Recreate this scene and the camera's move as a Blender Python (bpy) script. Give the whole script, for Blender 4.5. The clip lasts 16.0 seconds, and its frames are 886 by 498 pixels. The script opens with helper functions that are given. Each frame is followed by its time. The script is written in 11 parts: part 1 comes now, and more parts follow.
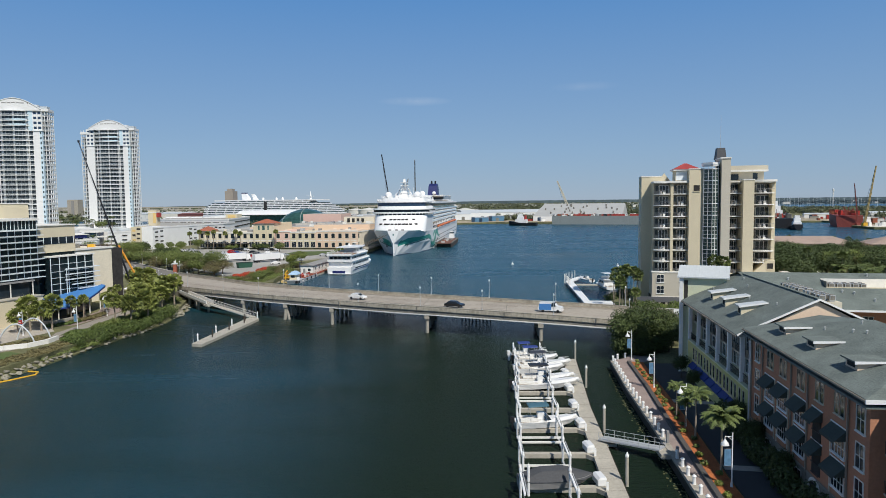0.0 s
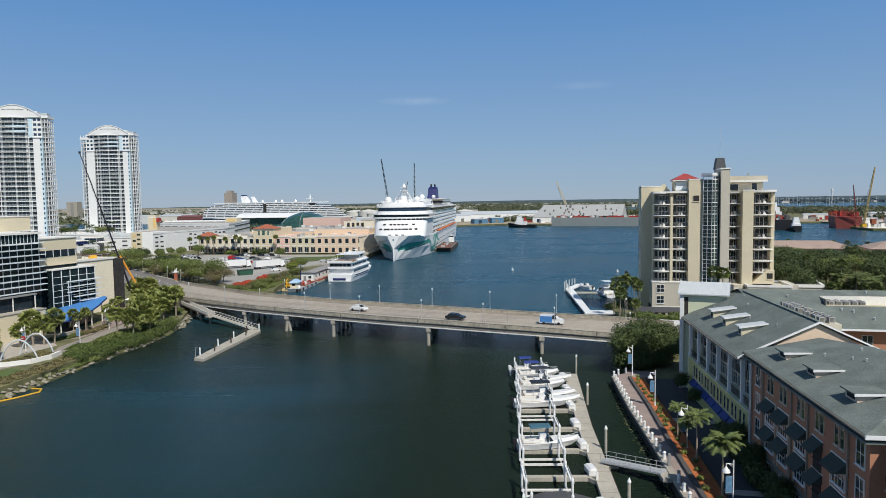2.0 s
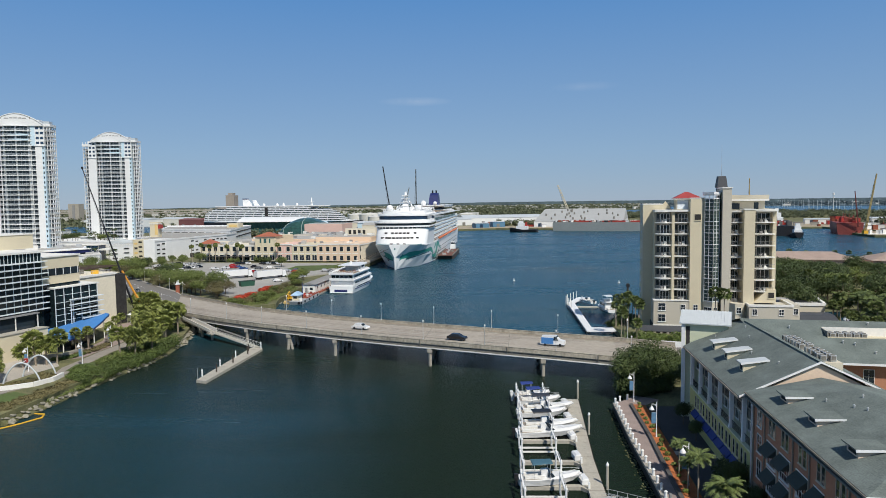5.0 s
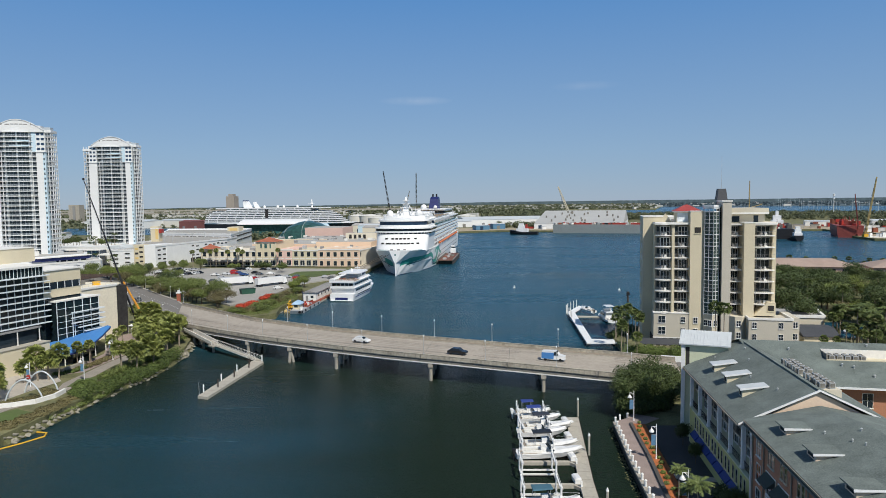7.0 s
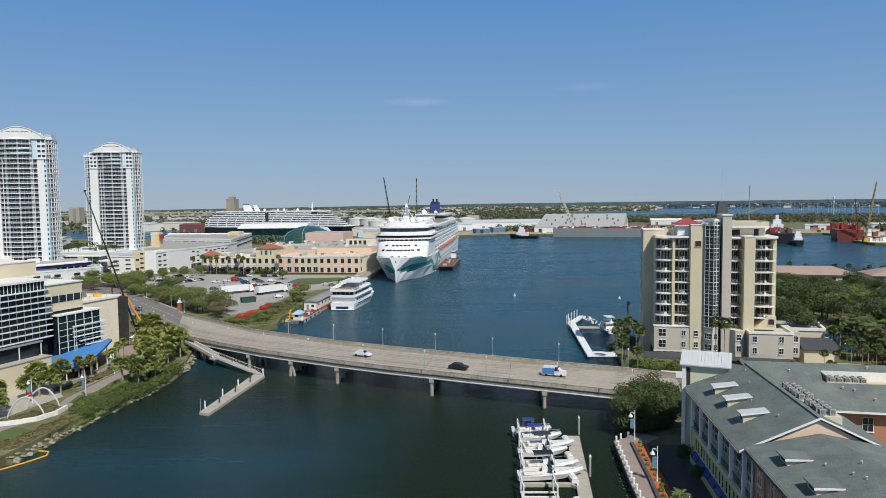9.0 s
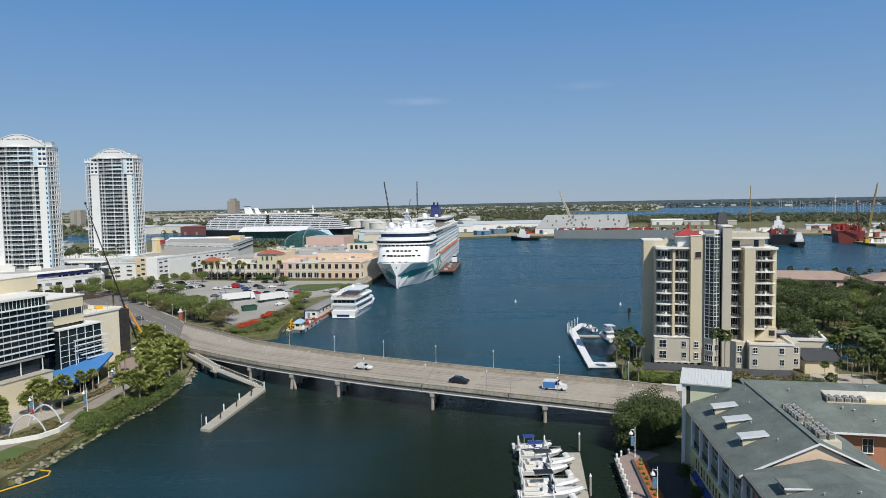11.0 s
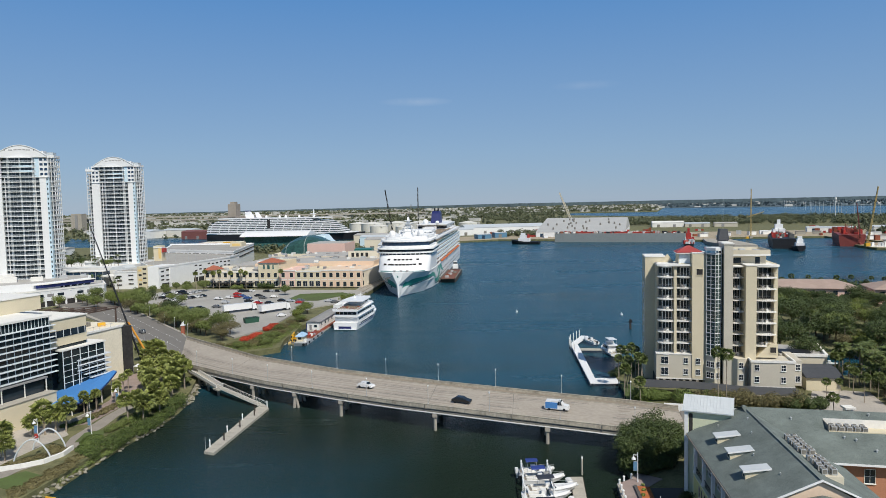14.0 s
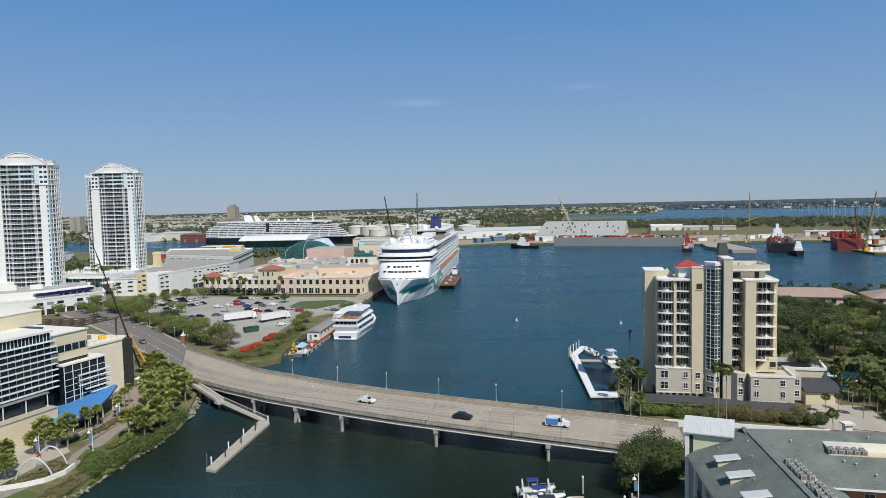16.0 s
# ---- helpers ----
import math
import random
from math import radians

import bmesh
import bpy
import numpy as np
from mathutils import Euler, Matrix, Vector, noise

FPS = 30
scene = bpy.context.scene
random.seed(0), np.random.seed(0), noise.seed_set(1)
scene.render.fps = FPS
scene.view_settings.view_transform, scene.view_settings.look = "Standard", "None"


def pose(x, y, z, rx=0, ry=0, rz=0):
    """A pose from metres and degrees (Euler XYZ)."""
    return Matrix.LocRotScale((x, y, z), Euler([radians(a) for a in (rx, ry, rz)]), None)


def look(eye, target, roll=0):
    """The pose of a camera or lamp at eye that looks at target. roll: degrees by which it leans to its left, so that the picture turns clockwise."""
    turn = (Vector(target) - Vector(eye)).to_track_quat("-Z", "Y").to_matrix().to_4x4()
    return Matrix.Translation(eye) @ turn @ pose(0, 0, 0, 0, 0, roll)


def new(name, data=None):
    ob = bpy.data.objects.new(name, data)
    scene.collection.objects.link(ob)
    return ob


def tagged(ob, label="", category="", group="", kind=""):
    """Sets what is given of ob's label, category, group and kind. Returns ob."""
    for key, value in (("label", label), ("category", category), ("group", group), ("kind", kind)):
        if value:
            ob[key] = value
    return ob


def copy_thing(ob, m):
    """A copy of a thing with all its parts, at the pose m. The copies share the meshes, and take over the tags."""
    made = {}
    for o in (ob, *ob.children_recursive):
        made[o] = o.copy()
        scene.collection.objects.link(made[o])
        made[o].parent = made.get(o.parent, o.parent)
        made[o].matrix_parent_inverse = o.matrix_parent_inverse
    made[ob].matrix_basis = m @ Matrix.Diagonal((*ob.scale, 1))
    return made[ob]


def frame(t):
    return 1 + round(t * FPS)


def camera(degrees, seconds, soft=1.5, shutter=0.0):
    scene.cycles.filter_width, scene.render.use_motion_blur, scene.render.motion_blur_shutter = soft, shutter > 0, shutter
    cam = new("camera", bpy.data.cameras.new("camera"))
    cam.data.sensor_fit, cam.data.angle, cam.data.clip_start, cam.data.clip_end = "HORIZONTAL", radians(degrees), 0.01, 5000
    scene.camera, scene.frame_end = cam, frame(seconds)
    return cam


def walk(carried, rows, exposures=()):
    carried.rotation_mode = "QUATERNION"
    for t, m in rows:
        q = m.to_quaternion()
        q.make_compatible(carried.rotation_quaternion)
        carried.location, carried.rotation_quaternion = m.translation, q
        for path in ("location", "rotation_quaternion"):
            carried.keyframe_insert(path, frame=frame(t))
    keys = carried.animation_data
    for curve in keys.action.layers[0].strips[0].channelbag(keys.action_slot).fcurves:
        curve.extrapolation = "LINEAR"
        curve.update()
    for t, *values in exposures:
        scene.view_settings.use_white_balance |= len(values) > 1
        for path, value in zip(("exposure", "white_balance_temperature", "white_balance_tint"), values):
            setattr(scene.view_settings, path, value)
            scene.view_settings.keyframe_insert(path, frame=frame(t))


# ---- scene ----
cam = camera(66.0, 16.0, 0.72)
PATH = [
    (0, (0.395, 0.619, 30.745), (0.336, 2.614, 30.605), -0.6),
    (0.5, (0.096, 0.3, 31.61), (0.04, 2.294, 31.468), -0.7),
    (1, (0.124, 0.316, 32.318), (0.067, 2.31, 32.176), -0.7),
    (1.5, (0.086, 0.267, 33.029), (0.03, 2.261, 32.888), -0.7),
    (2, (0.063, 0.221, 33.865), (0.006, 2.216, 33.724), -0.8),
    (2.5, (0.092, 0.168, 34.655), (0.035, 2.162, 34.514), -0.8),
    (3, (-0.013, 0.075, 35.442), (-0.07, 2.069, 35.302), -0.8),
    (3.5, (-0.029, 0.124, 36.259), (-0.086, 2.118, 36.119), -0.8),
    (4, (-0.034, 0.22, 37.096), (-0.093, 2.214, 36.956), -0.8),
    (4.5, (-0.028, 0.346, 37.836), (-0.088, 2.34, 37.697), -0.7),
    (7, (-0.061, 0.107, 42.37), (-0.122, 2.101, 42.229), -0.7),
    (7.5, (-0.089, 0.107, 43.179), (-0.15, 2.101, 43.039), -0.7),
    (8, (-0.104, 0.093, 44.111), (-0.165, 2.087, 43.971), -0.7),
    (8.5, (-0.12, 0.058, 45.024), (-0.182, 2.052, 44.883), -0.7),
    (9, (-0.245, 0.033, 45.797), (-0.306, 2.027, 45.659), -0.7),
    (11.5, (0.103, 0.109, 50.03), (0.038, 2.103, 49.89), -1.0),
    (12, (-0.002, 0.088, 50.649), (-0.067, 2.082, 50.51), -1.0),
    (12.5, (-0.085, 0.077, 51.517), (-0.149, 2.071, 51.378), -1.1),
    (13, (-0.174, 0.161, 52.457), (-0.239, 2.155, 52.318), -1.1),
    (13.5, (-0.118, 0.106, 53.309), (-0.184, 2.1, 53.169), -1.1),
    (14, (-0.199, -0.023, 54.223), (-0.265, 1.971, 54.084), -1.2),
    (14.5, (-0.208, -0.019, 55.185), (-0.273, 1.975, 55.047), -1.2),
    (15, (-0.288, -0.057, 56.048), (-0.353, 1.937, 55.912), -1.1),
    (15.5, (-0.328, -0.046, 57.019), (-0.393, 1.948, 56.883), -1.1),
    (16, (-0.625, -0.263, 57.968), (-0.687, 1.731, 57.832), -1.2),
]
walk(cam, [(t, look(eye, target, roll)) for t, eye, target, roll in PATH])

# ---- light: clear afternoon, sun high behind the camera and to its right ----
SUN_DIR = Vector((0.45, -0.80, 1.08)).normalized()
sun = new("sun", bpy.data.lights.new("sun", "SUN"))
sun.data.energy, sun.data.angle, sun.data.color = 4.2, radians(0.55), (1.0, 0.958, 0.875)
sun.matrix_world = look(SUN_DIR * 100, (0, 0, 0))
world = bpy.data.worlds.new("world")
scene.world = world
world.use_nodes = True
wn, wl = world.node_tree.nodes, world.node_tree.links
sky = wn.new("ShaderNodeTexSky")
sky.sky_type, sky.sun_disc = "NISHITA", False
sky.sun_elevation = math.asin(SUN_DIR.z)
sky.sun_rotation = math.atan2(SUN_DIR.x, SUN_DIR.y)
sky.altitude, sky.air_density, sky.dust_density, sky.ozone_density = 0, 1.0, 0.0, 6.0
# humid maritime haze: pale blue at the horizon, clearing to a deeper blue overhead
up = wn.new("ShaderNodeTexCoord")
height = wn.new("ShaderNodeSeparateXYZ")
wl.new(up.outputs["Generated"], height.inputs[0])
haze = wn.new("ShaderNodeValToRGB")
wl.new(height.outputs["Z"], haze.inputs[0])
stops = ((0.0, (0.285, 0.40, 0.555)), (0.07, (0.25, 0.395, 0.595)), (0.28, (0.103, 0.28, 0.60)), (0.55, (0.095, 0.165, 0.30)), (1.0, (0.085, 0.12, 0.18)))
haze.color_ramp.elements[0].position, haze.color_ramp.elements[1].position = 0.0, 1.0
for at, colour in stops[1:-1]:
    haze.color_ramp.elements.new(at)
for e, (at, colour) in zip(haze.color_ramp.elements, stops):
    e.position, e.color = at, (*colour, 1)
clear = wn.new("ShaderNodeVectorMath")
clear.operation = "SCALE"
clear.inputs["Scale"].default_value = 0.078
wl.new(sky.outputs[0], clear.inputs[0])
blend = wn.new("ShaderNodeMix")
blend.data_type = "RGBA"
blend.inputs[0].default_value = 0.82
wl.new(clear.outputs[0], blend.inputs[6])
wl.new(haze.outputs[0], blend.inputs[7])
# two faint wisps of cirrus low over the harbour
last = blend.outputs[2]
veil = wn.new("ShaderNodeTexNoise")
veil.inputs["Scale"].default_value, veil.inputs["Detail"].default_value = 38, 6
wl.new(up.outputs["Generated"], veil.inputs[0])
for way, wide, strength in (((-0.066, 0.987, 0.143), 0.055, 0.30), ((0.172, 0.972, 0.158), 0.05, 0.16)):
    off = wn.new("ShaderNodeVectorMath")
    off.operation, off.inputs[1].default_value = "SUBTRACT", way
    wl.new(up.outputs["Generated"], off.inputs[0])
    flat = wn.new("ShaderNodeVectorMath")
    flat.operation, flat.inputs[1].default_value = "MULTIPLY", (1 / wide, 1 / wide, 1 / 0.007)
    wl.new(off.outputs[0], flat.inputs[0])
    far = wn.new("ShaderNodeVectorMath")
    far.operation = "LENGTH"
    wl.new(flat.outputs[0], far.inputs[0])
    fade = wn.new("ShaderNodeMapRange")
    fade.inputs["From Min"].default_value, fade.inputs["From Max"].default_value = 1.0, 0.0
    fade.inputs["To Min"].default_value, fade.inputs["To Max"].default_value = 0.0, strength
    wl.new(far.outputs["Value"], fade.inputs[0])
    torn = wn.new("ShaderNodeMath")
    torn.operation = "MULTIPLY"
    wl.new(fade.outputs[0], torn.inputs[0])
    wl.new(veil.outputs[0], torn.inputs[1])
    cloud = wn.new("ShaderNodeMix")
    cloud.data_type = "RGBA"
    cloud.inputs[7].default_value = (0.75, 0.78, 0.82, 1)
    wl.new(torn.outputs[0], cloud.inputs[0])
    wl.new(last, cloud.inputs[6])
    last = cloud.outputs[2]
wl.new(last, wn["Background"].inputs[0])
wn["Background"].inputs[1].default_value = 1.0
scene.view_settings.exposure = 0.0


# ---- building blocks ----
class G:
    """Collects faces for one mesh."""

    def __init__(self):
        self.v, self.f = [], []

    def add(self, vs, fs):
        k = len(self.v)
        self.v += [tuple(p) for p in vs]
        self.f += [tuple(i + k for i in f) for f in fs]
        return self

    def box(self, x0, y0, z0, x1, y1, z1):
        return self.add([(x0, y0, z0), (x1, y0, z0), (x1, y1, z0), (x0, y1, z0), (x0, y0, z1), (x1, y0, z1), (x1, y1, z1), (x0, y1, z1)],
                        [(3, 2, 1, 0), (4, 5, 6, 7), (0, 1, 5, 4), (1, 2, 6, 5), (2, 3, 7, 6), (3, 0, 4, 7)])

    def cbox(self, x, y, z, sx, sy, sz, rz=0.0):
        """Box on its base centre, turned by rz degrees."""
        c, s = math.cos(radians(rz)), math.sin(radians(rz))
        vs = []
        for zz in (z, z + sz):
            for a, b in ((-1, -1), (1, -1), (1, 1), (-1, 1)):
                px, py = a * sx / 2, b * sy / 2
                vs.append((x + px * c - py * s, y + px * s + py * c, zz))
        return self.add(vs, [(3, 2, 1, 0), (4, 5, 6, 7), (0, 1, 5, 4), (1, 2, 6, 5), (2, 3, 7, 6), (3, 0, 4, 7)])

    def prism(self, poly, z0, z1, top=None):
        """Upright prism over a polygon (anticlockwise); top: another polygon for the upper face."""
        n = len(poly)
        top = top or poly
        return self.add([(p[0], p[1], z0) for p in poly] + [(p[0], p[1], z1) for p in top],
                        [tuple(range(n - 1, -1, -1)), tuple(range(n, 2 * n))] + [(i, (i + 1) % n, n + (i + 1) % n, n + i) for i in range(n)])

    def cyl(self, x, y, z0, z1, r0, r1=None, n=10):
        r1 = r0 if r1 is None else r1
        return self.loft([[(x + r * math.cos(2 * math.pi * i / n), y + r * math.sin(2 * math.pi * i / n), z) for i in range(n)] for z, r in ((z0, r0), (z1, r1))])

    def loft(self, rings, cap=True):
        """Closed rings of equal length, one after another."""
        n = len(rings[0])
        vs = [p for r in rings for p in r]
        fs = [(k * n + i, k * n + (i + 1) % n, (k + 1) * n + (i + 1) % n, (k + 1) * n + i) for k in range(len(rings) - 1) for i in range(n)]
        if cap:
            fs += [tuple(range(n - 1, -1, -1)), tuple(range((len(rings) - 1) * n, len(rings) * n))]
        return self.add(vs, fs)

    def tube(self, p, q, r, r2=None, n=6):
        p, q = Vector(p), Vector(q)
        d = (q - p).normalized()
        a = d.orthogonal().normalized()
        b = d.cross(a)
        r2 = r if r2 is None else r2
        return self.loft([[o + (a * math.cos(2 * math.pi * i / n) + b * math.sin(2 * math.pi * i / n)) * w for i in range(n)] for o, w in ((p, r), (q, r2))])

    def path(self, pts, r, n=7):
        """One round bar along a bent line."""
        pts = [Vector(p) for p in pts]
        rings = []
        for i, p in enumerate(pts):
            d = (pts[min(i + 1, len(pts) - 1)] - pts[max(i - 1, 0)]).normalized()
            a = d.cross(Vector((0.3, 0.9, 0.1))).normalized()
            b = d.cross(a)
            rings.append([p + (a * math.cos(2 * math.pi * k / n) + b * math.sin(2 * math.pi * k / n)) * r for k in range(n)])
        return self.loft(rings)

    def ring(self, x0, z0, x1, z1, w, y0, y1):
        """Rectangular frame in the xz plane, w wide, from y0 to y1 deep."""
        o = [(x0, z0), (x1, z0), (x1, z1), (x0, z1)]
        i = [(x0 + w, z0 + w), (x1 - w, z0 + w), (x1 - w, z1 - w), (x0 + w, z1 - w)]
        vs = [(x, y, z) for y in (y0, y1) for q in (o, i) for x, z in q]
        fs = []
        for k in range(4):
            m = (k + 1) % 4
            fs += [(k, m, 4 + m, 4 + k), (8 + k, 12 + k, 12 + m, 8 + m), (k, 8 + k, 8 + m, m), (4 + k, 4 + m, 12 + m, 12 + k)]
        return self.add(vs, fs)

    def beam(self, p, q, w, h):
        """Bar from p to q (points on its underside's centre line), w wide, h high."""
        p, q = Vector(p), Vector(q)
        s = (q - p).cross(Vector((0, 0, 1)))
        s = s.normalized() * (w / 2) if s.length > 1e-6 else Vector((w / 2, 0, 0))
        u = Vector((0, 0, h))
        return self.loft([[p - s, p + s, p + s + u, p - s + u], [q - s, q + s, q + s + u, q - s + u]])

    def ribbon(self, left, right, thick):
        """Slab between two polylines of 3D points (tops), with a thickness downwards."""
        rings = [[Vector(a), Vector(b), Vector(b) - Vector((0, 0, thick)), Vector(a) - Vector((0, 0, thick))] for a, b in zip(left, right)]
        return self.loft(rings)

    def hip(self, x0, y0, x1, y1, z0, z1, inset_x, inset_y, eave=0.2):
        """Hipped roof over a rectangle: ridge set in from the ends."""
        self.box(x0, y0, z0 - eave, x1, y1, z0)
        return self.add([(x0, y0, z0), (x1, y0, z0), (x1, y1, z0), (x0, y1, z0), (x0 + inset_x, y0 + inset_y, z1), (x1 - inset_x, y0 + inset_y, z1), (x1 - inset_x, y1 - inset_y, z1), (x0 + inset_x, y1 - inset_y, z1)],
                        [(0, 1, 5, 4), (1, 2, 6, 5), (2, 3, 7, 6), (3, 0, 4, 7), (4, 5, 6, 7)])


def mesh(name, g, material, smooth=False):
    me = bpy.data.meshes.new(name)
    me.from_pydata(g.v, [], g.f)
    me.materials.append(material)
    if smooth:
        me.polygons.foreach_set("use_smooth", [True] * len(me.polygons))
    me.update()
    return me


def part(name, g, material, parent=None, label="", smooth=False):
    """One mesh object, under a thing or another part."""
    ob = new(name, mesh(name, g, material, smooth))
    if parent:
        ob.parent = parent
    return tagged(ob, label)


def share(name, me, parent, m):
    """Another object on the same mesh."""
    ob = new(name, me)
    ob.parent = parent
    ob.matrix_basis = m
    return ob


def thing(name, label, category, group="", at=None):
    """An Empty at the thing's base, under which its parts stand."""
    ob = new(name)
    ob.empty_display_size = 0.5
    if at is not None:
        ob.matrix_basis = at
    return tagged(ob, label, category, group)


def setting(name, g, material, label="", smooth=False):
    return tagged(part(name, g, material, None, label, smooth), kind="structure")


# ---- materials ----
def mat(name, colour, rough=0.7, vary=0.18, fine=6.0, broad=0.25, bump=0.15, metal=0.0, tint=None, rand=0.0, spec=0.5):
    """Painted or mineral surface: base colour with grain at a fine scale and stains at a broad one. Scales are per metre."""
    m = bpy.data.materials.new(name)
    m.use_nodes = True
    n, l = m.node_tree.nodes, m.node_tree.links
    b = n["Principled BSDF"]
    b.inputs["Roughness"].default_value, b.inputs["Metallic"].default_value = rough, metal
    b.inputs["Specular IOR Level"].default_value = spec
    co = n.new("ShaderNodeTexCoord")
    a = n.new("ShaderNodeTexNoise")
    a.inputs["Scale"].default_value, a.inputs["Detail"].default_value = fine, 4
    c = n.new("ShaderNodeTexNoise")
    c.inputs["Scale"].default_value, c.inputs["Detail"].default_value, c.inputs["Roughness"].default_value = broad, 5, 0.65
    l.new(co.outputs["Object"], a.inputs[0])
    l.new(co.outputs["Object"], c.inputs[0])
    add = n.new("ShaderNodeMath")
    add.operation = "ADD"
    l.new(a.outputs[0], add.inputs[0])
    l.new(c.outputs[0], add.inputs[1])
    last = add.outputs[0]
    if rand:
        info = n.new("ShaderNodeObjectInfo")
        mul = n.new("ShaderNodeMath")
        mul.operation, mul.inputs[1].default_value, mul.inputs[2].default_value = "MULTIPLY_ADD", rand, -rand / 2
        l.new(info.outputs["Random"], mul.inputs[0])
        sm = n.new("ShaderNodeMath")
        sm.operation = "ADD"
        l.new(last, sm.inputs[0])
        l.new(mul.outputs[0], sm.inputs[1])
        last = sm.outputs[0]
    ramp = n.new("ShaderNodeMapRange")
    ramp.inputs["From Min"].default_value, ramp.inputs["From Max"].default_value = 0.65, 1.35
    l.new(last, ramp.inputs[0])
    mix = n.new("ShaderNodeMix")
    mix.data_type = "RGBA"
    t = tint or colour
    mix.inputs[6].default_value = (*[max(0, x * (1 - vary)) for x in t], 1)
    mix.inputs[7].default_value = (*[min(1, x * (1 + vary)) for x in colour], 1)
    l.new(ramp.outputs[0], mix.inputs[0])
    l.new(mix.outputs[2], b.inputs["Base Color"])
    if bump:
        bp = n.new("ShaderNodeBump")
        bp.inputs["Strength"].default_value, bp.inputs["Distance"].default_value = bump, 0.05
        l.new(a.outputs[0], bp.inputs["Height"])
        l.new(bp.outputs[0], b.inputs["Normal"])
    return m


def fade_wind(n, l, value):
    """Scales the painted sky blue: a little more in ruffled streaks than smooth ones."""
    r = n.new("ShaderNodeMapRange")
    r.inputs["From Min"].default_value, r.inputs["From Max"].default_value = 0.36, 0.64
    r.inputs["To Min"].default_value, r.inputs["To Max"].default_value = 0.62, 1.6
    l.new(value, r.inputs[0])
    return r.outputs[0]


def water_material():
    """Harbour water: dark green-blue body, wind ripples in uneven patches."""
    m = bpy.data.materials.new("harbour_water")
    m.use_nodes = True
    n, l = m.node_tree.nodes, m.node_tree.links
    b = n["Principled BSDF"]
    b.inputs["Specular Tint"].default_value = (0.50, 0.86, 1.0, 1)
    b.inputs["Specular IOR Level"].default_value = 0.42
    b.inputs["IOR"].default_value = 1.22
    co = n.new("ShaderNodeTexCoord")
    patch = n.new("ShaderNodeTexNoise")
    patch.inputs["Scale"].default_value, patch.inputs["Detail"].default_value = 0.012, 4
    stretch = n.new("ShaderNodeMapping")
    stretch.inputs["Scale"].default_value = (0.6, 1.6, 1)
    stretch.inputs["Rotation"].default_value = (0, 0, 0.25)
    l.new(co.outputs["Object"], stretch.inputs[0])
    l.new(stretch.outputs[0], patch.inputs[0])
    # long wind streaks lie across the broad patches
    comb = n.new("ShaderNodeMapping")
    comb.inputs["Scale"].default_value, comb.inputs["Rotation"].default_value = (0.10, 1.0, 1), (0, 0, -0.12)
    l.new(co.outputs["Object"], comb.inputs[0])
    streak = n.new("ShaderNodeTexNoise")
    streak.inputs["Scale"].default_value, streak.inputs["Detail"].default_value, streak.inputs["Distortion"].default_value = 0.07, 5, 0.6
    l.new(comb.outputs[0], streak.inputs[0])
    wind = n.new("ShaderNodeMix")
    wind.inputs[0].default_value = 0.45
    l.new(patch.outputs[0], wind.inputs[2])
    l.new(streak.outputs[0], wind.inputs[3])
    rng = n.new("ShaderNodeMapRange")
    rng.inputs["From Min"].default_value, rng.inputs["From Max"].default_value = 0.38, 0.62
    rng.inputs["To Min"].default_value, rng.inputs["To Max"].default_value = 0.16, 0.30
    l.new(wind.outputs[0], rng.inputs[0])
    l.new(rng.outputs[0], b.inputs["Roughness"])
    calm = n.new("ShaderNodeMapRange")
    calm.inputs["From Min"].default_value, calm.inputs["From Max"].default_value = 0.36, 0.64
    calm.inputs["To Min"].default_value, calm.inputs["To Max"].default_value = 0.25, 0.8
    l.new(wind.outputs[0], calm.inputs[0])
    # specular and base blue vary by place: both lower beside the quay and bridge
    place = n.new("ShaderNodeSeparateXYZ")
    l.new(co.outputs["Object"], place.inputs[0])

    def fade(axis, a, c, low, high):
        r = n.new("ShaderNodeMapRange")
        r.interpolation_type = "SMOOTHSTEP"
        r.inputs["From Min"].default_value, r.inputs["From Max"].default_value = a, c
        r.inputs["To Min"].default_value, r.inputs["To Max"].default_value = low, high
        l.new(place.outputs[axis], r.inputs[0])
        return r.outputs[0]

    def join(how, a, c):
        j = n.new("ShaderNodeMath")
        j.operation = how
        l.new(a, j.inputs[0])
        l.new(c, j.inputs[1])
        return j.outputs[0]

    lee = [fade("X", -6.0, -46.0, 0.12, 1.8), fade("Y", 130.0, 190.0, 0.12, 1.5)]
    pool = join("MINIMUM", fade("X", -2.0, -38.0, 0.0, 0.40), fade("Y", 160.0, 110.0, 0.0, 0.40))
    sky_blue = join("MAXIMUM", fade("Y", 165.0, 215.0, 0.0, 1.0), pool)
    # depth: share of reflected-sky blue painted into the base colour
    depth = join("MULTIPLY", sky_blue, fade_wind(n, l, wind.outputs[0]))
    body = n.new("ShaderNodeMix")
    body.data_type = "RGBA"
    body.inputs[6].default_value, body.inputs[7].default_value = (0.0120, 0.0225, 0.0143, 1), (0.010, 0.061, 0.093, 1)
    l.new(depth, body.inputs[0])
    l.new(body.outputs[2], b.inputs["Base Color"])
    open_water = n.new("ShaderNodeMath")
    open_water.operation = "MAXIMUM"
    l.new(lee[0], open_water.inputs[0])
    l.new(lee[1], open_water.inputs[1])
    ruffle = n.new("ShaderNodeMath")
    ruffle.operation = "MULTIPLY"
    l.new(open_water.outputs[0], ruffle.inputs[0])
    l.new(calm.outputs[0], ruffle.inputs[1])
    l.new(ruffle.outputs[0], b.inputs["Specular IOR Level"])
    waves = None
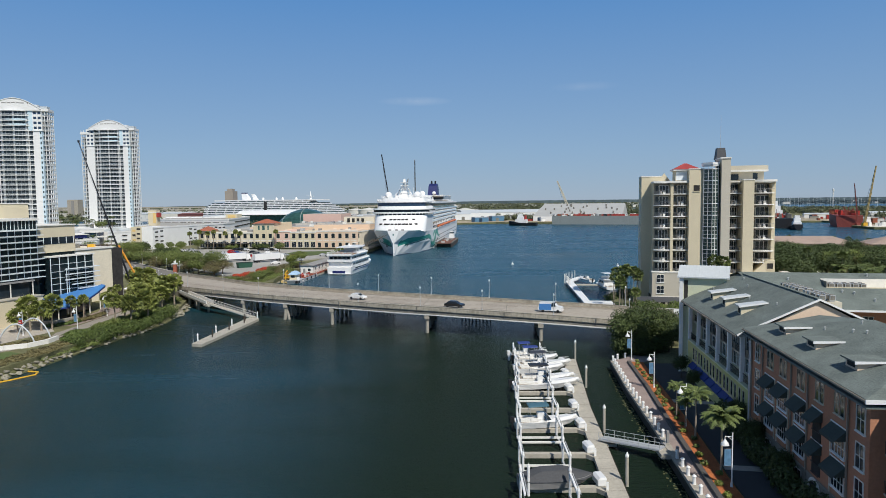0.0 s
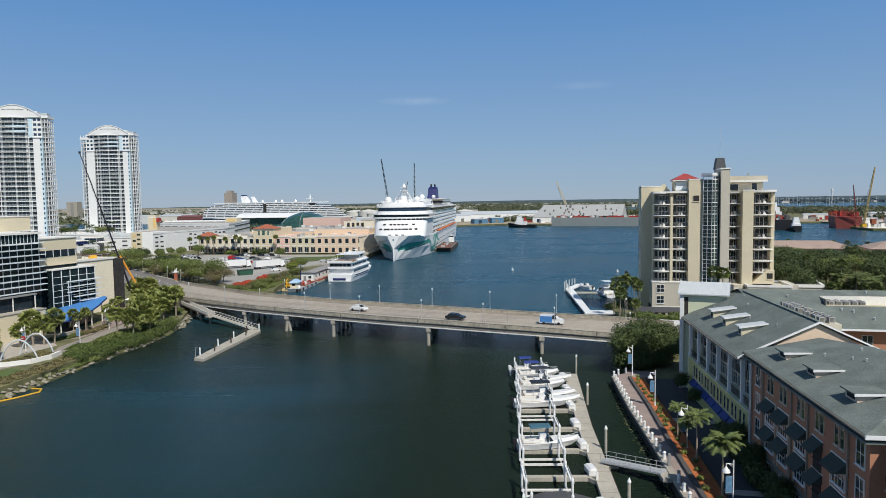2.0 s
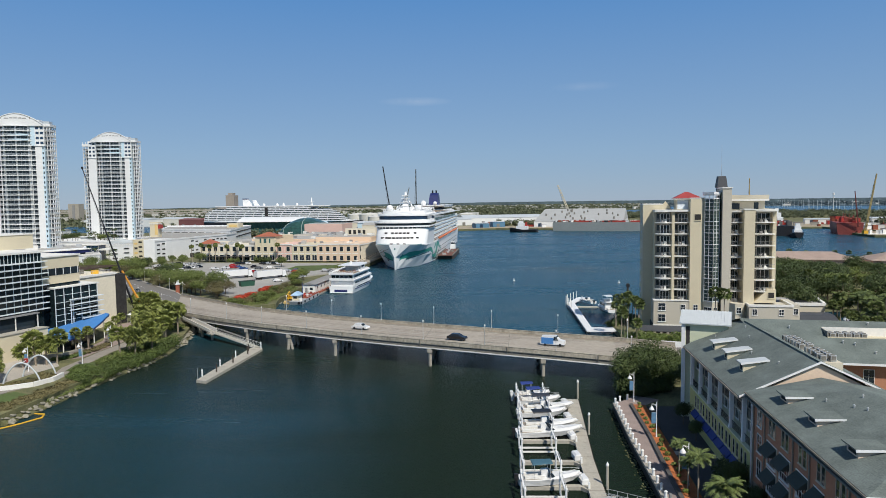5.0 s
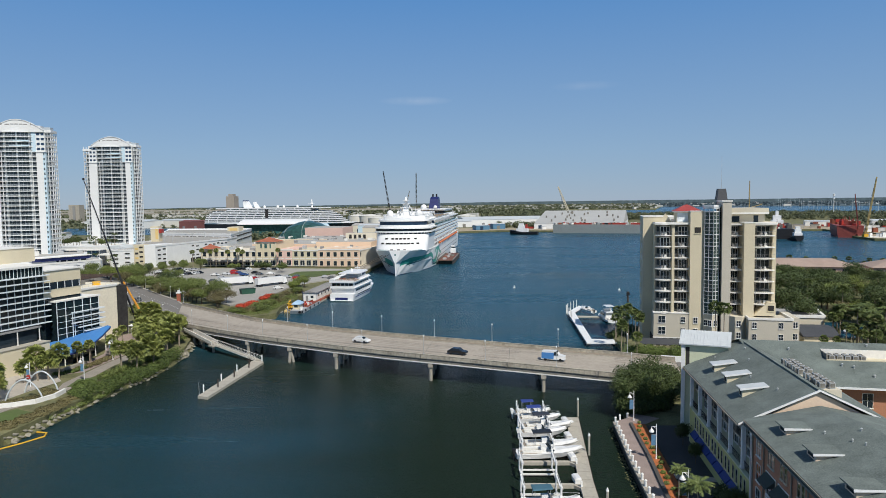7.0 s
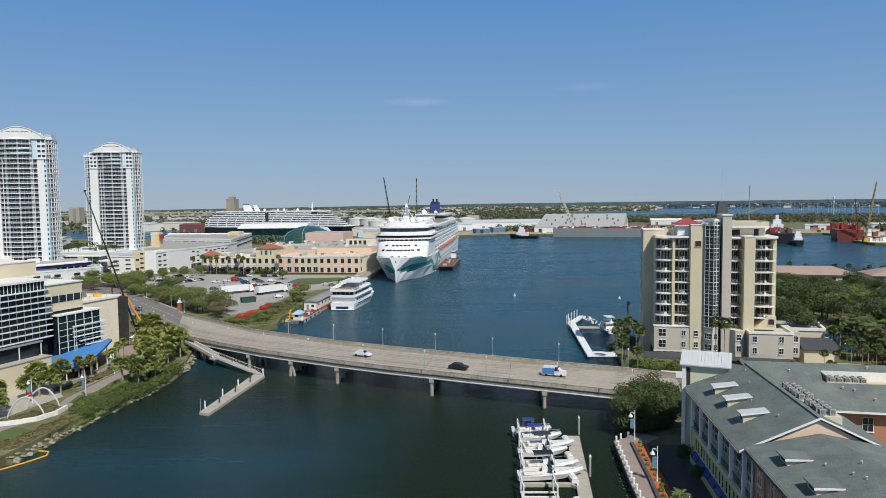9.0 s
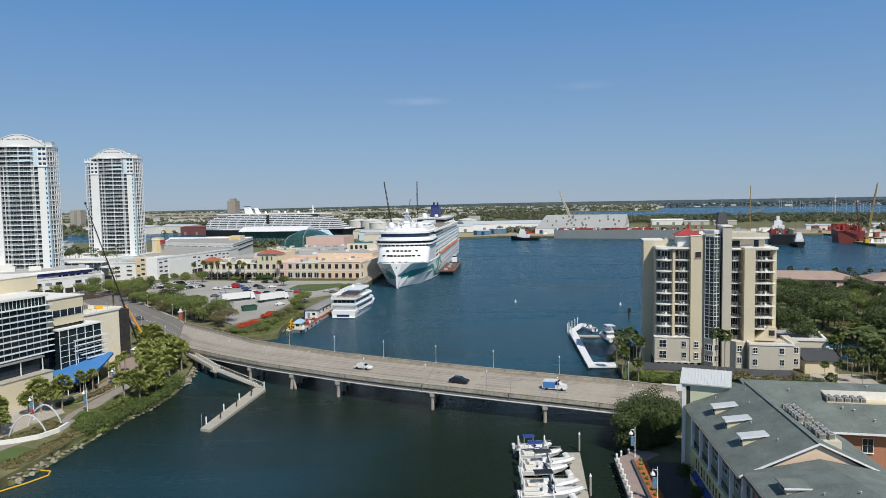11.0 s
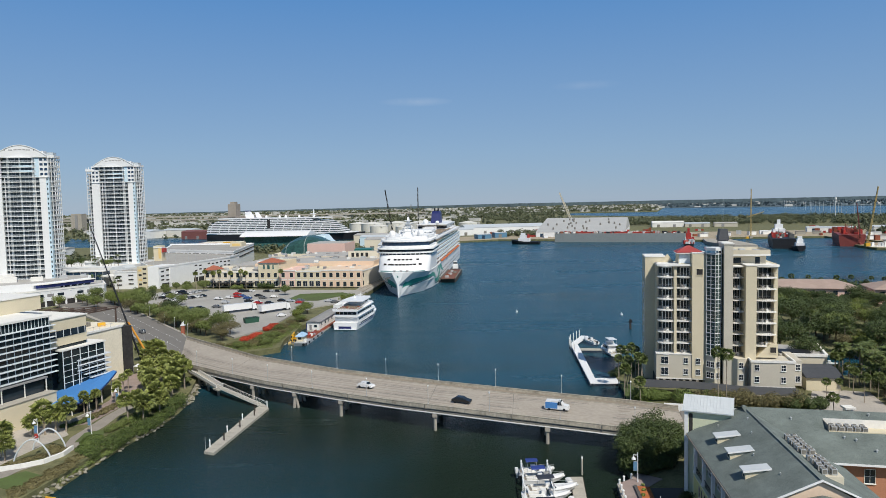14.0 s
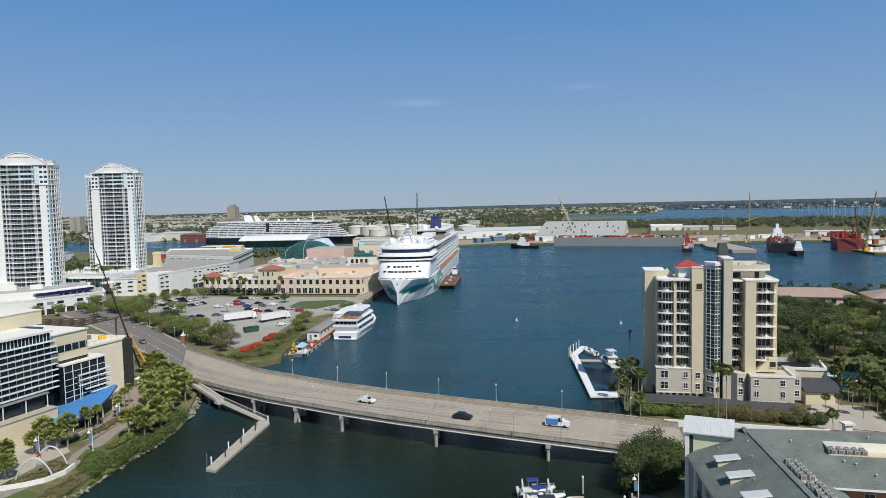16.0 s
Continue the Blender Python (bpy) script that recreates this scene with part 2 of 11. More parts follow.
    for scale, weight in ((0.22, 0.35), (1.6, 0.5), (5.0, 0.22)):
        w = n.new("ShaderNodeTexNoise")
        w.inputs["Scale"].default_value, w.inputs["Detail"].default_value = scale, 3
        l.new(stretch.outputs[0], w.inputs[0])
        mul = n.new("ShaderNodeMath")
        mul.operation, mul.inputs[1].default_value = "MULTIPLY", weight
        l.new(w.outputs[0], mul.inputs[0])
        if waves:
            ad = n.new("ShaderNodeMath")
            ad.operation = "ADD"
            l.new(waves, ad.inputs[0])
            l.new(mul.outputs[0], ad.inputs[1])
            waves = ad.outputs[0]
        else:
            waves = mul.outputs[0]
    bp = n.new("ShaderNodeBump")
    bp.inputs["Strength"].default_value, bp.inputs["Distance"].default_value = 1.0, 0.7
    l.new(waves, bp.inputs["Height"])
    l.new(bp.outputs[0], b.inputs["Normal"])
    return m


def leaf_material(name, colour, vary=0.5):
    """Foliage, each leaf a little different."""
    m = bpy.data.materials.new(name)
    m.use_nodes = True
    n, l = m.node_tree.nodes, m.node_tree.links
    b = n["Principled BSDF"]
    b.inputs["Roughness"].default_value = 0.55
    b.inputs["Specular IOR Level"].default_value = 0.3
    geo = n.new("ShaderNodeNewGeometry")
    info = n.new("ShaderNodeObjectInfo")
    ad = n.new("ShaderNodeMath")
    ad.operation = "MULTIPLY_ADD"
    ad.inputs[1].default_value = 0.45
    l.new(info.outputs["Random"], ad.inputs[0])
    l.new(geo.outputs["Random Per Island"], ad.inputs[2])
    mix = n.new("ShaderNodeMix")
    mix.data_type = "RGBA"
    mix.inputs[6].default_value = (*[x * (1 - vary) for x in colour], 1)
    mix.inputs[7].default_value = (colour[0] * (1 + vary) * 1.12, colour[1] * (1 + vary), colour[2] * (1 + vary * 0.6), 1)
    l.new(ad.outputs[0], mix.inputs[0])
    l.new(mix.outputs[2], b.inputs["Base Color"])
    return m


def glass_material(name, colour=(0.02, 0.03, 0.04), rough=0.06, rand=0.0):
    """Window glass over a dim room: dark body, clear reflection."""
    m = mat(name, colour, rough, 0.5, 0.4, 0.15, 0.0, rand=rand)
    m.node_tree.nodes["Principled BSDF"].inputs["IOR"].default_value = 1.5
    return m


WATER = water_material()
GRASS = mat("lawn_grass", (0.075, 0.12, 0.028), 0.9, 0.45, 9.0, 0.12, 0.5, tint=(0.11, 0.11, 0.04))
SCRUB = mat("dry_ground_cover", (0.16, 0.15, 0.07), 0.95, 0.5, 5.0, 0.3, 0.6, tint=(0.08, 0.10, 0.035))
SAND = mat("sandy_soil", (0.36, 0.30, 0.21), 0.95, 0.3, 4.0, 0.2, 0.3)
MULCH = mat("red_mulch", (0.40, 0.125, 0.04), 0.95, 0.45, 14.0, 0.8, 0.6)
ASPHALT = mat("asphalt", (0.06, 0.06, 0.063), 0.9, 0.25, 12.0, 0.15, 0.2)
ROAD = mat("worn_asphalt", (0.185, 0.172, 0.155), 0.9, 0.16, 8.0, 0.12, 0.15)
LOT = mat("pale_lot_paving", (0.35, 0.335, 0.305), 0.9, 0.2, 1.2, 0.05, 0.1)
DECKING = mat("bridge_deck_concrete", (0.38, 0.335, 0.28), 0.88, 0.18, 1.2, 0.12, 0.15)
CONCRETE = mat("weathered_concrete", (0.36, 0.33, 0.28), 0.85, 0.25, 2.5, 0.35, 0.2)
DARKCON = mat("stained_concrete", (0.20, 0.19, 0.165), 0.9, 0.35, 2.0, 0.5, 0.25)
DOCKCON = mat("dock_concrete", (0.42, 0.39, 0.33), 0.85, 0.18, 3.0, 0.4, 0.15)
PAVER = mat("brick_pavers", (0.30, 0.235, 0.21), 0.85, 0.25, 5.0, 0.4, 0.3)
PATHCON = mat("greyish_brown_path", (0.29, 0.26, 0.225), 0.9, 0.22, 3.0, 0.2, 0.15)
PAVING = mat("plaza_paving", (0.42, 0.38, 0.33), 0.85, 0.2, 2.0, 0.15, 0.15)
WHITE = mat("white_paint", (0.80, 0.80, 0.79), 0.5, 0.07, 3.0, 0.3, 0.05)
OFFWHITE = mat("offwhite_render", (0.77, 0.755, 0.71), 0.75, 0.10, 2.0, 0.1, 0.1)
GELCOAT = mat("white_gelcoat", (0.76,0.76,0.75), 0.25, 0.06, 2.0, 0.4, 0.0)
CREAM = mat("cream_stucco", (0.64, 0.565, 0.405), 0.85, 0.08, 5.0, 0.15, 0.15)
SANDSTUCCO = mat("sand_stucco", (0.60, 0.545, 0.43), 0.85, 0.08, 5.0, 0.15, 0.15)
GREYSTUCCO = mat("greige_stucco", (0.53, 0.49, 0.405), 0.85, 0.08, 5.0, 0.15, 0.15)
PALEGREEN = mat("pale_green_siding", (0.62, 0.64, 0.46), 0.75, 0.07, 4.0, 0.2, 0.08)
LIME = mat("yellow_green_stucco", (0.50, 0.48, 0.20), 0.8, 0.10, 5.0, 0.2, 0.1)
ORANGE = mat("orange_stucco", (0.44, 0.205, 0.12), 0.85, 0.14, 5.0, 0.15, 0.15)
TAUPE = mat("taupe_stucco", (0.30, 0.26, 0.21), 0.85, 0.12, 5.0, 0.2, 0.15)
PEACH = mat("peach_stucco", (0.72, 0.55, 0.41), 0.85, 0.08, 3.0, 0.08, 0.1)
PINK = mat("pink_stucco", (0.72, 0.50, 0.43), 0.85, 0.08, 3.0, 0.08, 0.1)
BEIGE = mat("beige_stucco", (0.72, 0.65, 0.52), 0.85, 0.08, 3.0, 0.08, 0.1)
SHINGLE = mat("grey_shingles", (0.148, 0.174, 0.159), 0.9, 0.42, 7.0, 0.35, 0.6)
METALROOF = mat("pale_metal_roof", (0.56, 0.59, 0.60), 0.45, 0.06, 2.0, 0.3, 0.05)
REDROOF = mat("red_metal_roof", (0.35, 0.055, 0.05), 0.6, 0.15, 4.0, 0.4, 0.1)
TILEROOF = mat("red_clay_tiles", (0.36, 0.115, 0.065), 0.85, 0.25, 5.0, 0.4, 0.4)
PINKROOF = mat("faded_tile_roof", (0.36, 0.27, 0.225), 0.9, 0.18, 3.0, 0.2, 0.3)
FLATROOF = mat("pale_flat_roof", (0.40, 0.385, 0.36), 0.9, 0.15, 1.0, 0.06, 0.1)
GREYROOF = mat("grey_flat_roof", (0.26, 0.255, 0.25), 0.9, 0.18, 1.0, 0.1, 0.1)
DARKROOF = mat("dark_metal_roof", (0.06, 0.063, 0.07), 0.6, 0.2, 2.0, 0.4, 0.1)
GLASS = glass_material("dark_window_glass")
BLUEGLASS = glass_material("blue_curtain_glass", (0.025, 0.05, 0.09), 0.08)
TEALGLASS = glass_material("teal_glass", (0.04, 0.11, 0.11), 0.1)
DARK = mat("shadowed_interior", (0.03, 0.028, 0.027), 0.9, 0.4, 1.0, 0.5, 0.0)
BLACK = mat("black_paint", (0.015, 0.015, 0.017), 0.5, 0.3, 3.0, 0.5, 0.05)
STEEL = mat("galvanised_steel", (0.50, 0.51, 0.51), 0.45, 0.12, 5.0, 0.5, 0.05, metal=0.25)
LOUVRE = mat("grey_aluminium_louvre", (0.71, 0.755, 0.78), 0.5, 0.08, 3.0, 0.3, 0.03)
ROYAL = mat("royal_blue_canvas", (0.02, 0.045, 0.22), 0.75, 0.15, 5.0, 0.4, 0.1)
BLUECANOPY = mat("blue_roof_sheeting", (0.06, 0.21, 0.50), 0.55, 0.10, 2.0, 0.15, 0.05)
GREENAWN = mat("dark_green_canvas", (0.045, 0.06, 0.052), 0.8, 0.2, 5.0, 0.4, 0.1)
NAVY = mat("navy_paint", (0.012, 0.02, 0.11), 0.4, 0.15, 2.0, 0.3, 0.03)
RED = mat("red_paint", (0.36, 0.035, 0.025), 0.5, 0.25, 2.0, 0.4, 0.1)
RUST = mat("rusty_red_steel", (0.24, 0.07, 0.035), 0.8, 0.4, 2.0, 0.4, 0.2)
HULLRED = mat("red_lead_hull", (0.22, 0.045, 0.035), 0.6, 0.2, 0.8, 0.1, 0.05)
BARGEGREY = mat("grey_barge_steel", (0.24, 0.265, 0.26), 0.65, 0.12, 0.6, 0.06, 0.05)
AQUA = mat("aqua_green_paint", (0.05, 0.36, 0.29), 0.4, 0.10, 1.0, 0.2, 0.02)
DEEPTEAL = mat("deep_teal_paint", (0.015, 0.14, 0.13), 0.4, 0.10, 1.0, 0.2, 0.02)
PALEYELLOW = mat("pale_yellow_stucco", (0.70, 0.50, 0.20), 0.8, 0.10, 3.0, 0.2, 0.05)
YELLOW = mat("yellow_paint", (0.72, 0.40, 0.03), 0.5, 0.12, 3.0, 0.4, 0.05)
WOOD = mat("weathered_wood", (0.26, 0.20, 0.14), 0.85, 0.3, 6.0, 0.6, 0.3)
DARKWOOD = mat("tarred_timber", (0.055, 0.042, 0.032), 0.85, 0.35, 6.0, 0.6, 0.3)
BARK = mat("palm_bark", (0.30, 0.25, 0.19), 0.9, 0.3, 8.0, 1.5, 0.4)
BROWNBARK = mat("brown_bark", (0.13, 0.095, 0.065), 0.95, 0.35, 8.0, 1.5, 0.5)
RIPRAP = mat("limestone_riprap", (0.27, 0.25, 0.195), 0.9, 0.3, 3.0, 0.8, 0.3, rand=0.4)
TANKWHITE = mat("tank_white_paint", (0.68, 0.66, 0.60), 0.6, 0.10, 0.5, 0.05, 0.02)
LEAF = leaf_material("broad_leaves", (0.102, 0.140, 0.044))
LEAFDARK = leaf_material("dark_evergreen_leaves", (0.048, 0.074, 0.025))
LEAFBRIGHT = leaf_material("fresh_spring_leaves", (0.115, 0.155, 0.038))
HEDGELEAF = leaf_material("hedge_leaves", (0.078, 0.118, 0.032))
BLOSSOM = leaf_material("orange_red_blossom", (0.42, 0.06, 0.03), 0.25)
LEAFDRY = leaf_material("sparse_brownish_leaves", (0.112, 0.108, 0.054))
FROND = leaf_material("palm_fronds", (0.165, 0.204, 0.063))
FARLEAF = leaf_material("distant_woods", (0.085, 0.105, 0.062), 0.35)

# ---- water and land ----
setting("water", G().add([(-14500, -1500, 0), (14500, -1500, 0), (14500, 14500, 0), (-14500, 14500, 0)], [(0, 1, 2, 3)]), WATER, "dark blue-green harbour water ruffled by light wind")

WEST = [(-84, 60), (-82, 116), (-81, 126), (-80.5, 134), (-79.4, 149), (-77.4, 162), (-77.4, 174), (-79, 188), (-83, 203), (-90, 214), (-98, 226), (-92, 237), (-76, 240), (-69, 246), (-71, 258), (-71.5, 290), (-69, 300), (-66, 336), (-60, 350), (-58, 392), (-37, 700), (-31, 800), (-25, 880)]
BAY = [(921, 1535), (836, 1770), (553, 1715), (516, 1855), (338, 2168), (345, 2400), (400, 2563), (700, 2514), (1000, 3470), (1230, 4250), (1330, 4928), (5200, 4928)]   # shore of the bay
FAR = [(-25, 880), (44, 914), (114, 890), (262, 832), (300, 812), (335, 862), (440, 850), (445, 730), (392, 700), (386, 652), (470, 600), (1600, 300), (5200, 300), (5200, 1000), (1300, 1250)] + BAY + [(5200, 4990), (-14000, 4990)]
setting("ground", G().prism([(-14000, 60)] + WEST + FAR[1:], -2.0, 2.0), SCRUB, "flat waterfront land of soil, scrub and grass")
EAST = [(21.5, -60), (400, -60), (1600, 140), (500, 300), (230, 382), (200, 400), (172, 394), (90, 262), (54, 218), (48, 206), (43.5, 200), (43, 178), (41, 167), (36, 150), (31.5, 139), (30.5, 130), (31, 125.5), (27.3, 124), (25.3, 85), (23.7, 67)]
setting("ground_island", G().prism(EAST, -2.0, 1.3), SCRUB, "low island ground with planting and soil")
setting("pavement_yard", G().prism([(-25, 886), (44, 919), (114, 896), (262, 838), (301, 818), (336, 868), (442, 856), (447, 736), (396, 706), (392, 658), (470, 608), (900, 500), (900, 800), (560, 1000), (300, 1010), (120, 1000), (-20, 1000)], 1.9, 2.04), SAND, "pale sandy yard of the port")
setting("pavement_pier", G().prism([(268, 765), (275, 708), (297, 702), (301, 722), (309, 816), (284, 826)], -2, 3.4), CONCRETE, "grey concrete pier of the port")
setting("pavement_lot", G().prism([(-92, 263), (-84, 282), (-82, 330), (-72, 345), (-62, 352), (-59, 392), (-60, 402), (-185, 421), (-192, 372), (-158, 337)], 1.9, 2.6), LOT, "pale sun-bleached car park paving")
setting("pavement_quay", G().prism([(-58, 392), (-37.5, 700), (-52, 700), (-66, 470), (-66, 402)], 1.9, 2.7), CONCRETE, "concrete cruise ship quay")
setting("lawn", G().prism([(-98, 362), (-80, 360), (-66, 384), (-72, 392), (-96, 388)], 2.0, 2.75), GRASS, "green lawn beside the car park")

# ---- the bridge: a long shallow curve of concrete ----
NEAR = [(-95, 219.2, 4.9), (-85.9, 205.4, 5.6), (-70.5, 192.8, 6.0), (-56.1, 182.5, 6.2), (-33.3, 169.7, 6.3), (-18.1, 162.2, 6.3), (-4.2, 156.2, 6.3), (8, 151.4, 6.15), (20.7, 147.0, 5.9), (32.2, 143.5, 5.5), (46, 140.2, 5.0)]
FAREDGE = [(-107.9, 255.5, 4.9), (-99, 246, 5.2), (-84.4, 231.5, 5.5), (-68, 215.5, 5.7), (-38.1, 196.0, 5.9), (-20.6, 187.3, 5.9), (-8.3, 181.6, 5.9), (5, 176, 5.85), (23.9, 168.8, 5.6), (37.0, 164.3, 5.4), (49, 158.9, 5.2)]


def lift(line, dz):
    return [(x, y, z + dz) for x, y, z in line]


def toward(a, b, k):
    """Polyline a moved by k metres towards polyline b."""
    out = []
    for p, q in zip(a, b):
        p, q = Vector(p), Vector(q)
        out.append(tuple(p + (q - p).normalized() * k))
    return out


PARAPET = mat("stained_tan_concrete", (0.40, 0.36, 0.29), 0.9, 0.4, 1.6, 0.3, 0.2)
DECKWEAR = mat("worn_wheel_track", (0.315, 0.272, 0.225), 0.85, 0.16, 2.0, 0.12, 0.1)
WALKWAY = mat("brownish_walkway_concrete", (0.265, 0.225, 0.175), 0.9, 0.2, 2.0, 0.15, 0.15)
bridge = thing("road_bridge", "long curved concrete road bridge across the channel", "bridge")
part("deck", G().ribbon(lift(toward(NEAR, FAREDGE, 0.35), -0.9), lift(toward(FAREDGE, NEAR, 0.35), -0.9), 0.35), DECKING, bridge, "tan-grey concrete roadway")
for a, b in ((NEAR, FAREDGE), (FAREDGE, NEAR)):
    part("parapet", G().ribbon(a, toward(a, b, 0.35), 1.0), PARAPET, bridge, "stained concrete parapet")
    part("cornice", G().ribbon(lift(toward(a, b, -0.05), -0.02), lift(toward(a, b, 0.42), -0.02), -0.08), PARAPET, bridge)
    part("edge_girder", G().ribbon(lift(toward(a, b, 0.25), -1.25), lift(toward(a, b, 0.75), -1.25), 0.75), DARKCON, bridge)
    part("flange", G().ribbon(lift(toward(a, b, 0.1), -1.85), lift(toward(a, b, 0.9), -1.85), 0.22), OFFWHITE, bridge, "pale lower girder flange")
for k in range(1, 6):
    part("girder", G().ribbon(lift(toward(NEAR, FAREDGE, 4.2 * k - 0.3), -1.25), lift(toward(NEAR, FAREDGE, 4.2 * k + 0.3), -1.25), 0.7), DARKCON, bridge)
for k, w, material in ((8.1, 0.16, DARKCON), (12.3, 0.5, CONCRETE), (16.5, 0.16, DARKCON)):
    part("lane_seam", G().ribbon(lift(toward(NEAR, FAREDGE, k), -0.888), lift(toward(NEAR, FAREDGE, k + w), -0.888), 0.01), material, bridge)
for k, w in ((8.6, 0.35), (17.6, 0.3)):
    part("tar_stripe", G().ribbon(lift(toward(NEAR, FAREDGE, k), -0.886), lift(toward(NEAR, FAREDGE, k + w), -0.886), 0.012), ROAD, bridge, "dark tar stripe")


for k, w in ((3.7, 0.7), (5.7, 0.7), (9.4, 0.7), (11.3, 0.7), (14.0, 0.7), (15.8, 0.7), (18.4, 0.7), (20.2, 0.7)):
    part("wheel_track", G().ribbon(lift(toward(NEAR, FAREDGE, k), -0.892), lift(toward(NEAR, FAREDGE, k + w), -0.892), 0.008), DECKWEAR, bridge)
for a, b in ((NEAR, FAREDGE), (FAREDGE, NEAR)):
    part("walkway", G().ribbon(lift(toward(a, b, 0.36), -0.72), lift(toward(a, b, 2.1), -0.72), 0.17), WALKWAY, bridge, "brownish raised walkway")
    part("kerb", G().ribbon(lift(toward(a, b, 2.1), -0.72), lift(toward(a, b, 2.28), -0.72), 0.17), CONCRETE, bridge)


def along(line, s):
    """The point at the share s (0 to 1) of a polyline's pieces, and its direction."""
    s = min(max(s, 0), 1) * (len(line) - 1)
    i = min(int(s), len(line) - 2)
    p, q = Vector(line[i]), Vector(line[i + 1])
    return p.lerp(q, s - i), (q - p).normalized()


def at_x(line, x):
    for p, q in zip(line, line[1:]):
        if p[0] <= x <= q[0]:
            return Vector(p).lerp(Vector(q), (x - p[0]) / (q[0] - p[0]))
    return Vector(line[-1])


# expansion joints and slab panels of the parapet
for x in (-72, -50, -30.5, -10.5, 9.5, 28.5):
    p = at_x(NEAR, x)
    part("joint", G().cbox(p.x, p.y, p.z - 1.25, 0.1, 0.4, 1.3, -25), DARKCON, bridge)
    q = p + (at_x(FAREDGE, x + 2) - p)
    part("deck_joint", G().beam(p + Vector((0.2, 0.5, -0.905)), q + Vector((0, -0.5, -0.905)), 0.12, 0.022), DARKCON, bridge)
for i in range(46):
    p, d = along(NEAR, 0.09 + i * 0.0198)
    part("panel_seam", G().cbox(p.x + 0.02, p.y - 0.004, p.z - 1.0, 0.05, 0.03, 0.85, math.degrees(math.atan2(d.y, d.x))), DARKCON, bridge)
# bents: cap beam on columns
for x0, splay in ((-80, 0), (-60.5, 0), (-46.5, 0.5), (-32.8, 0), (-8.2, 0), (17.2, 0)):
    p, q = at_x(NEAR, x0), None
    d = (at_x(FAREDGE, x0 + 1.2) - p).normalized()
    top = p.z - 2.15
    a, b = p + d * 0.05, p + d * 23.4
    part("cap_beam", G().beam((a.x, a.y, top - 0.85), (b.x, b.y, top - 0.85), 1.15, 0.85), CONCRETE, bridge)
    for k in (0.75, 6.6, 11.6, 16.8, 22.0):
        c = p + d * k
        part("column", G().tube((c.x - splay, c.y, -2), (c.x, c.y, top - 0.8), 0.42, 0.42, 10), CONCRETE, bridge)
        if splay:
            part("column", G().tube((c.x + 1.1, c.y + 0.3, -2), (c.x + 0.2, c.y, top - 0.8), 0.36, 0.36, 10), CONCRETE, bridge)
# far-side old pile rows, dark under the deck
for x0 in (-52, -26, 0):
    for k in range(9):
        p = at_x(FAREDGE, x0) + Vector((k * 0.9, 4 - k * 0.35 - 6, 0))
        part("fender_pile", G().cyl(p.x, p.y, -2, 3.4, 0.2, 0.18, 8), DARKWOOD, bridge)


def lamp_post(x, y, z, h=4.2, material=STEEL):
    t = thing("street_lamp", "slim grey post lamp with white lantern on the bridge parapet", "street lamp", "lamps along the bridge", pose(x, y, z))
    part("pole", G().cyl(0, 0, 0, h, 0.07, 0.05, 8), material, t)
    part("base", G().cyl(0, 0, 0, 0.35, 0.16, 0.1, 8), material, t)
    part("lantern", G().cyl(0, 0, h, h + 0.35, 0.12, 0.19, 8).cyl(0, 0, h + 0.35, h + 0.55, 0.2, 0.03, 8), GELCOAT, t, "white lantern")
    return t


lamp = lamp_post(*(at_x(FAREDGE, -8.2) + Vector((0, -0.18, 0.04))))
for x in (-54.5, -38.5, -23.2, 7.0, 23.2, 39):
    copy_thing(lamp, pose(*(at_x(FAREDGE, x) + Vector((0, -0.18, 0.04)))))
for x in (-83, -67.8, -55, -41, -25.5, -9.8, 4.5, 19.8, 35):
    copy_thing(lamp, pose(*(at_x(NEAR, x) + Vector((0.05, 0.18, -0.05)))))

# ---- approach roads ----
NK = [(-95, 219.2, 4.05), (-107.4, 234.5, 3.75), (-127, 258.5, 3.2), (-146, 282, 2.9), (-190, 330, 2.5), (-330, 470, 2.3)]
FK = [(-107.9, 255.5, 4.05), (-116, 268.5, 3.75), (-131.4, 288.4, 3.2), (-157, 321.5, 2.9), (-179.2, 348.8, 2.6), (-310, 495, 2.3)]
setting("road", G().ribbon(NK, FK, 3.2), ROAD, "worn grey asphalt approach road with lane marks")
setting("pavement_kerb", G().ribbon(lift(toward(FK, NK, -2.4), 0.15), lift(FK, 0.15), 3), CONCRETE, "concrete footway beside the road")
setting("pavement_walk", G().ribbon(lift(NK, 0.15), lift(toward(NK, FK, -2.2), 0.15), 3), CONCRETE, "concrete footway beside the park")
for k in (0.36, 0.66):
    for i in range(26):
        s = 0.04 + i * 0.03
        a = along(NK, s)[0].lerp(along(FK, s)[0], k)
        b = along(NK, s + 0.011)[0].lerp(along(FK, s + 0.011)[0], k)
        setting("trim_lane_mark", G().beam(a + Vector((0, 0, 0.004)), b + Vector((0, 0, 0.004)), 0.18, 0.012), WHITE, "white lane dash")
setting("road_island", G().prism([(45.5, 140), (130, 128), (130, 150), (100, 153), (49.3, 158.7)], -1, 4.1), ROAD, "grey asphalt street behind the apartments")
setting("ground_bank", G().prism([(33, 141.5), (46, 139), (130, 127), (130, 118), (40, 127), (31.5, 131)], -1.5, 1.35, [(37, 141), (46, 140.5), (130, 128.5), (130, 127), (46, 138.5), (38, 139)]), SCRUB, "planted bank at the bridge end")
setting("ground_abutment", G().prism([(-99, 222), (-88, 209), (-84, 212), (-96, 240)], -1.5, 4.0), CONCRETE, "sloping concrete abutment")


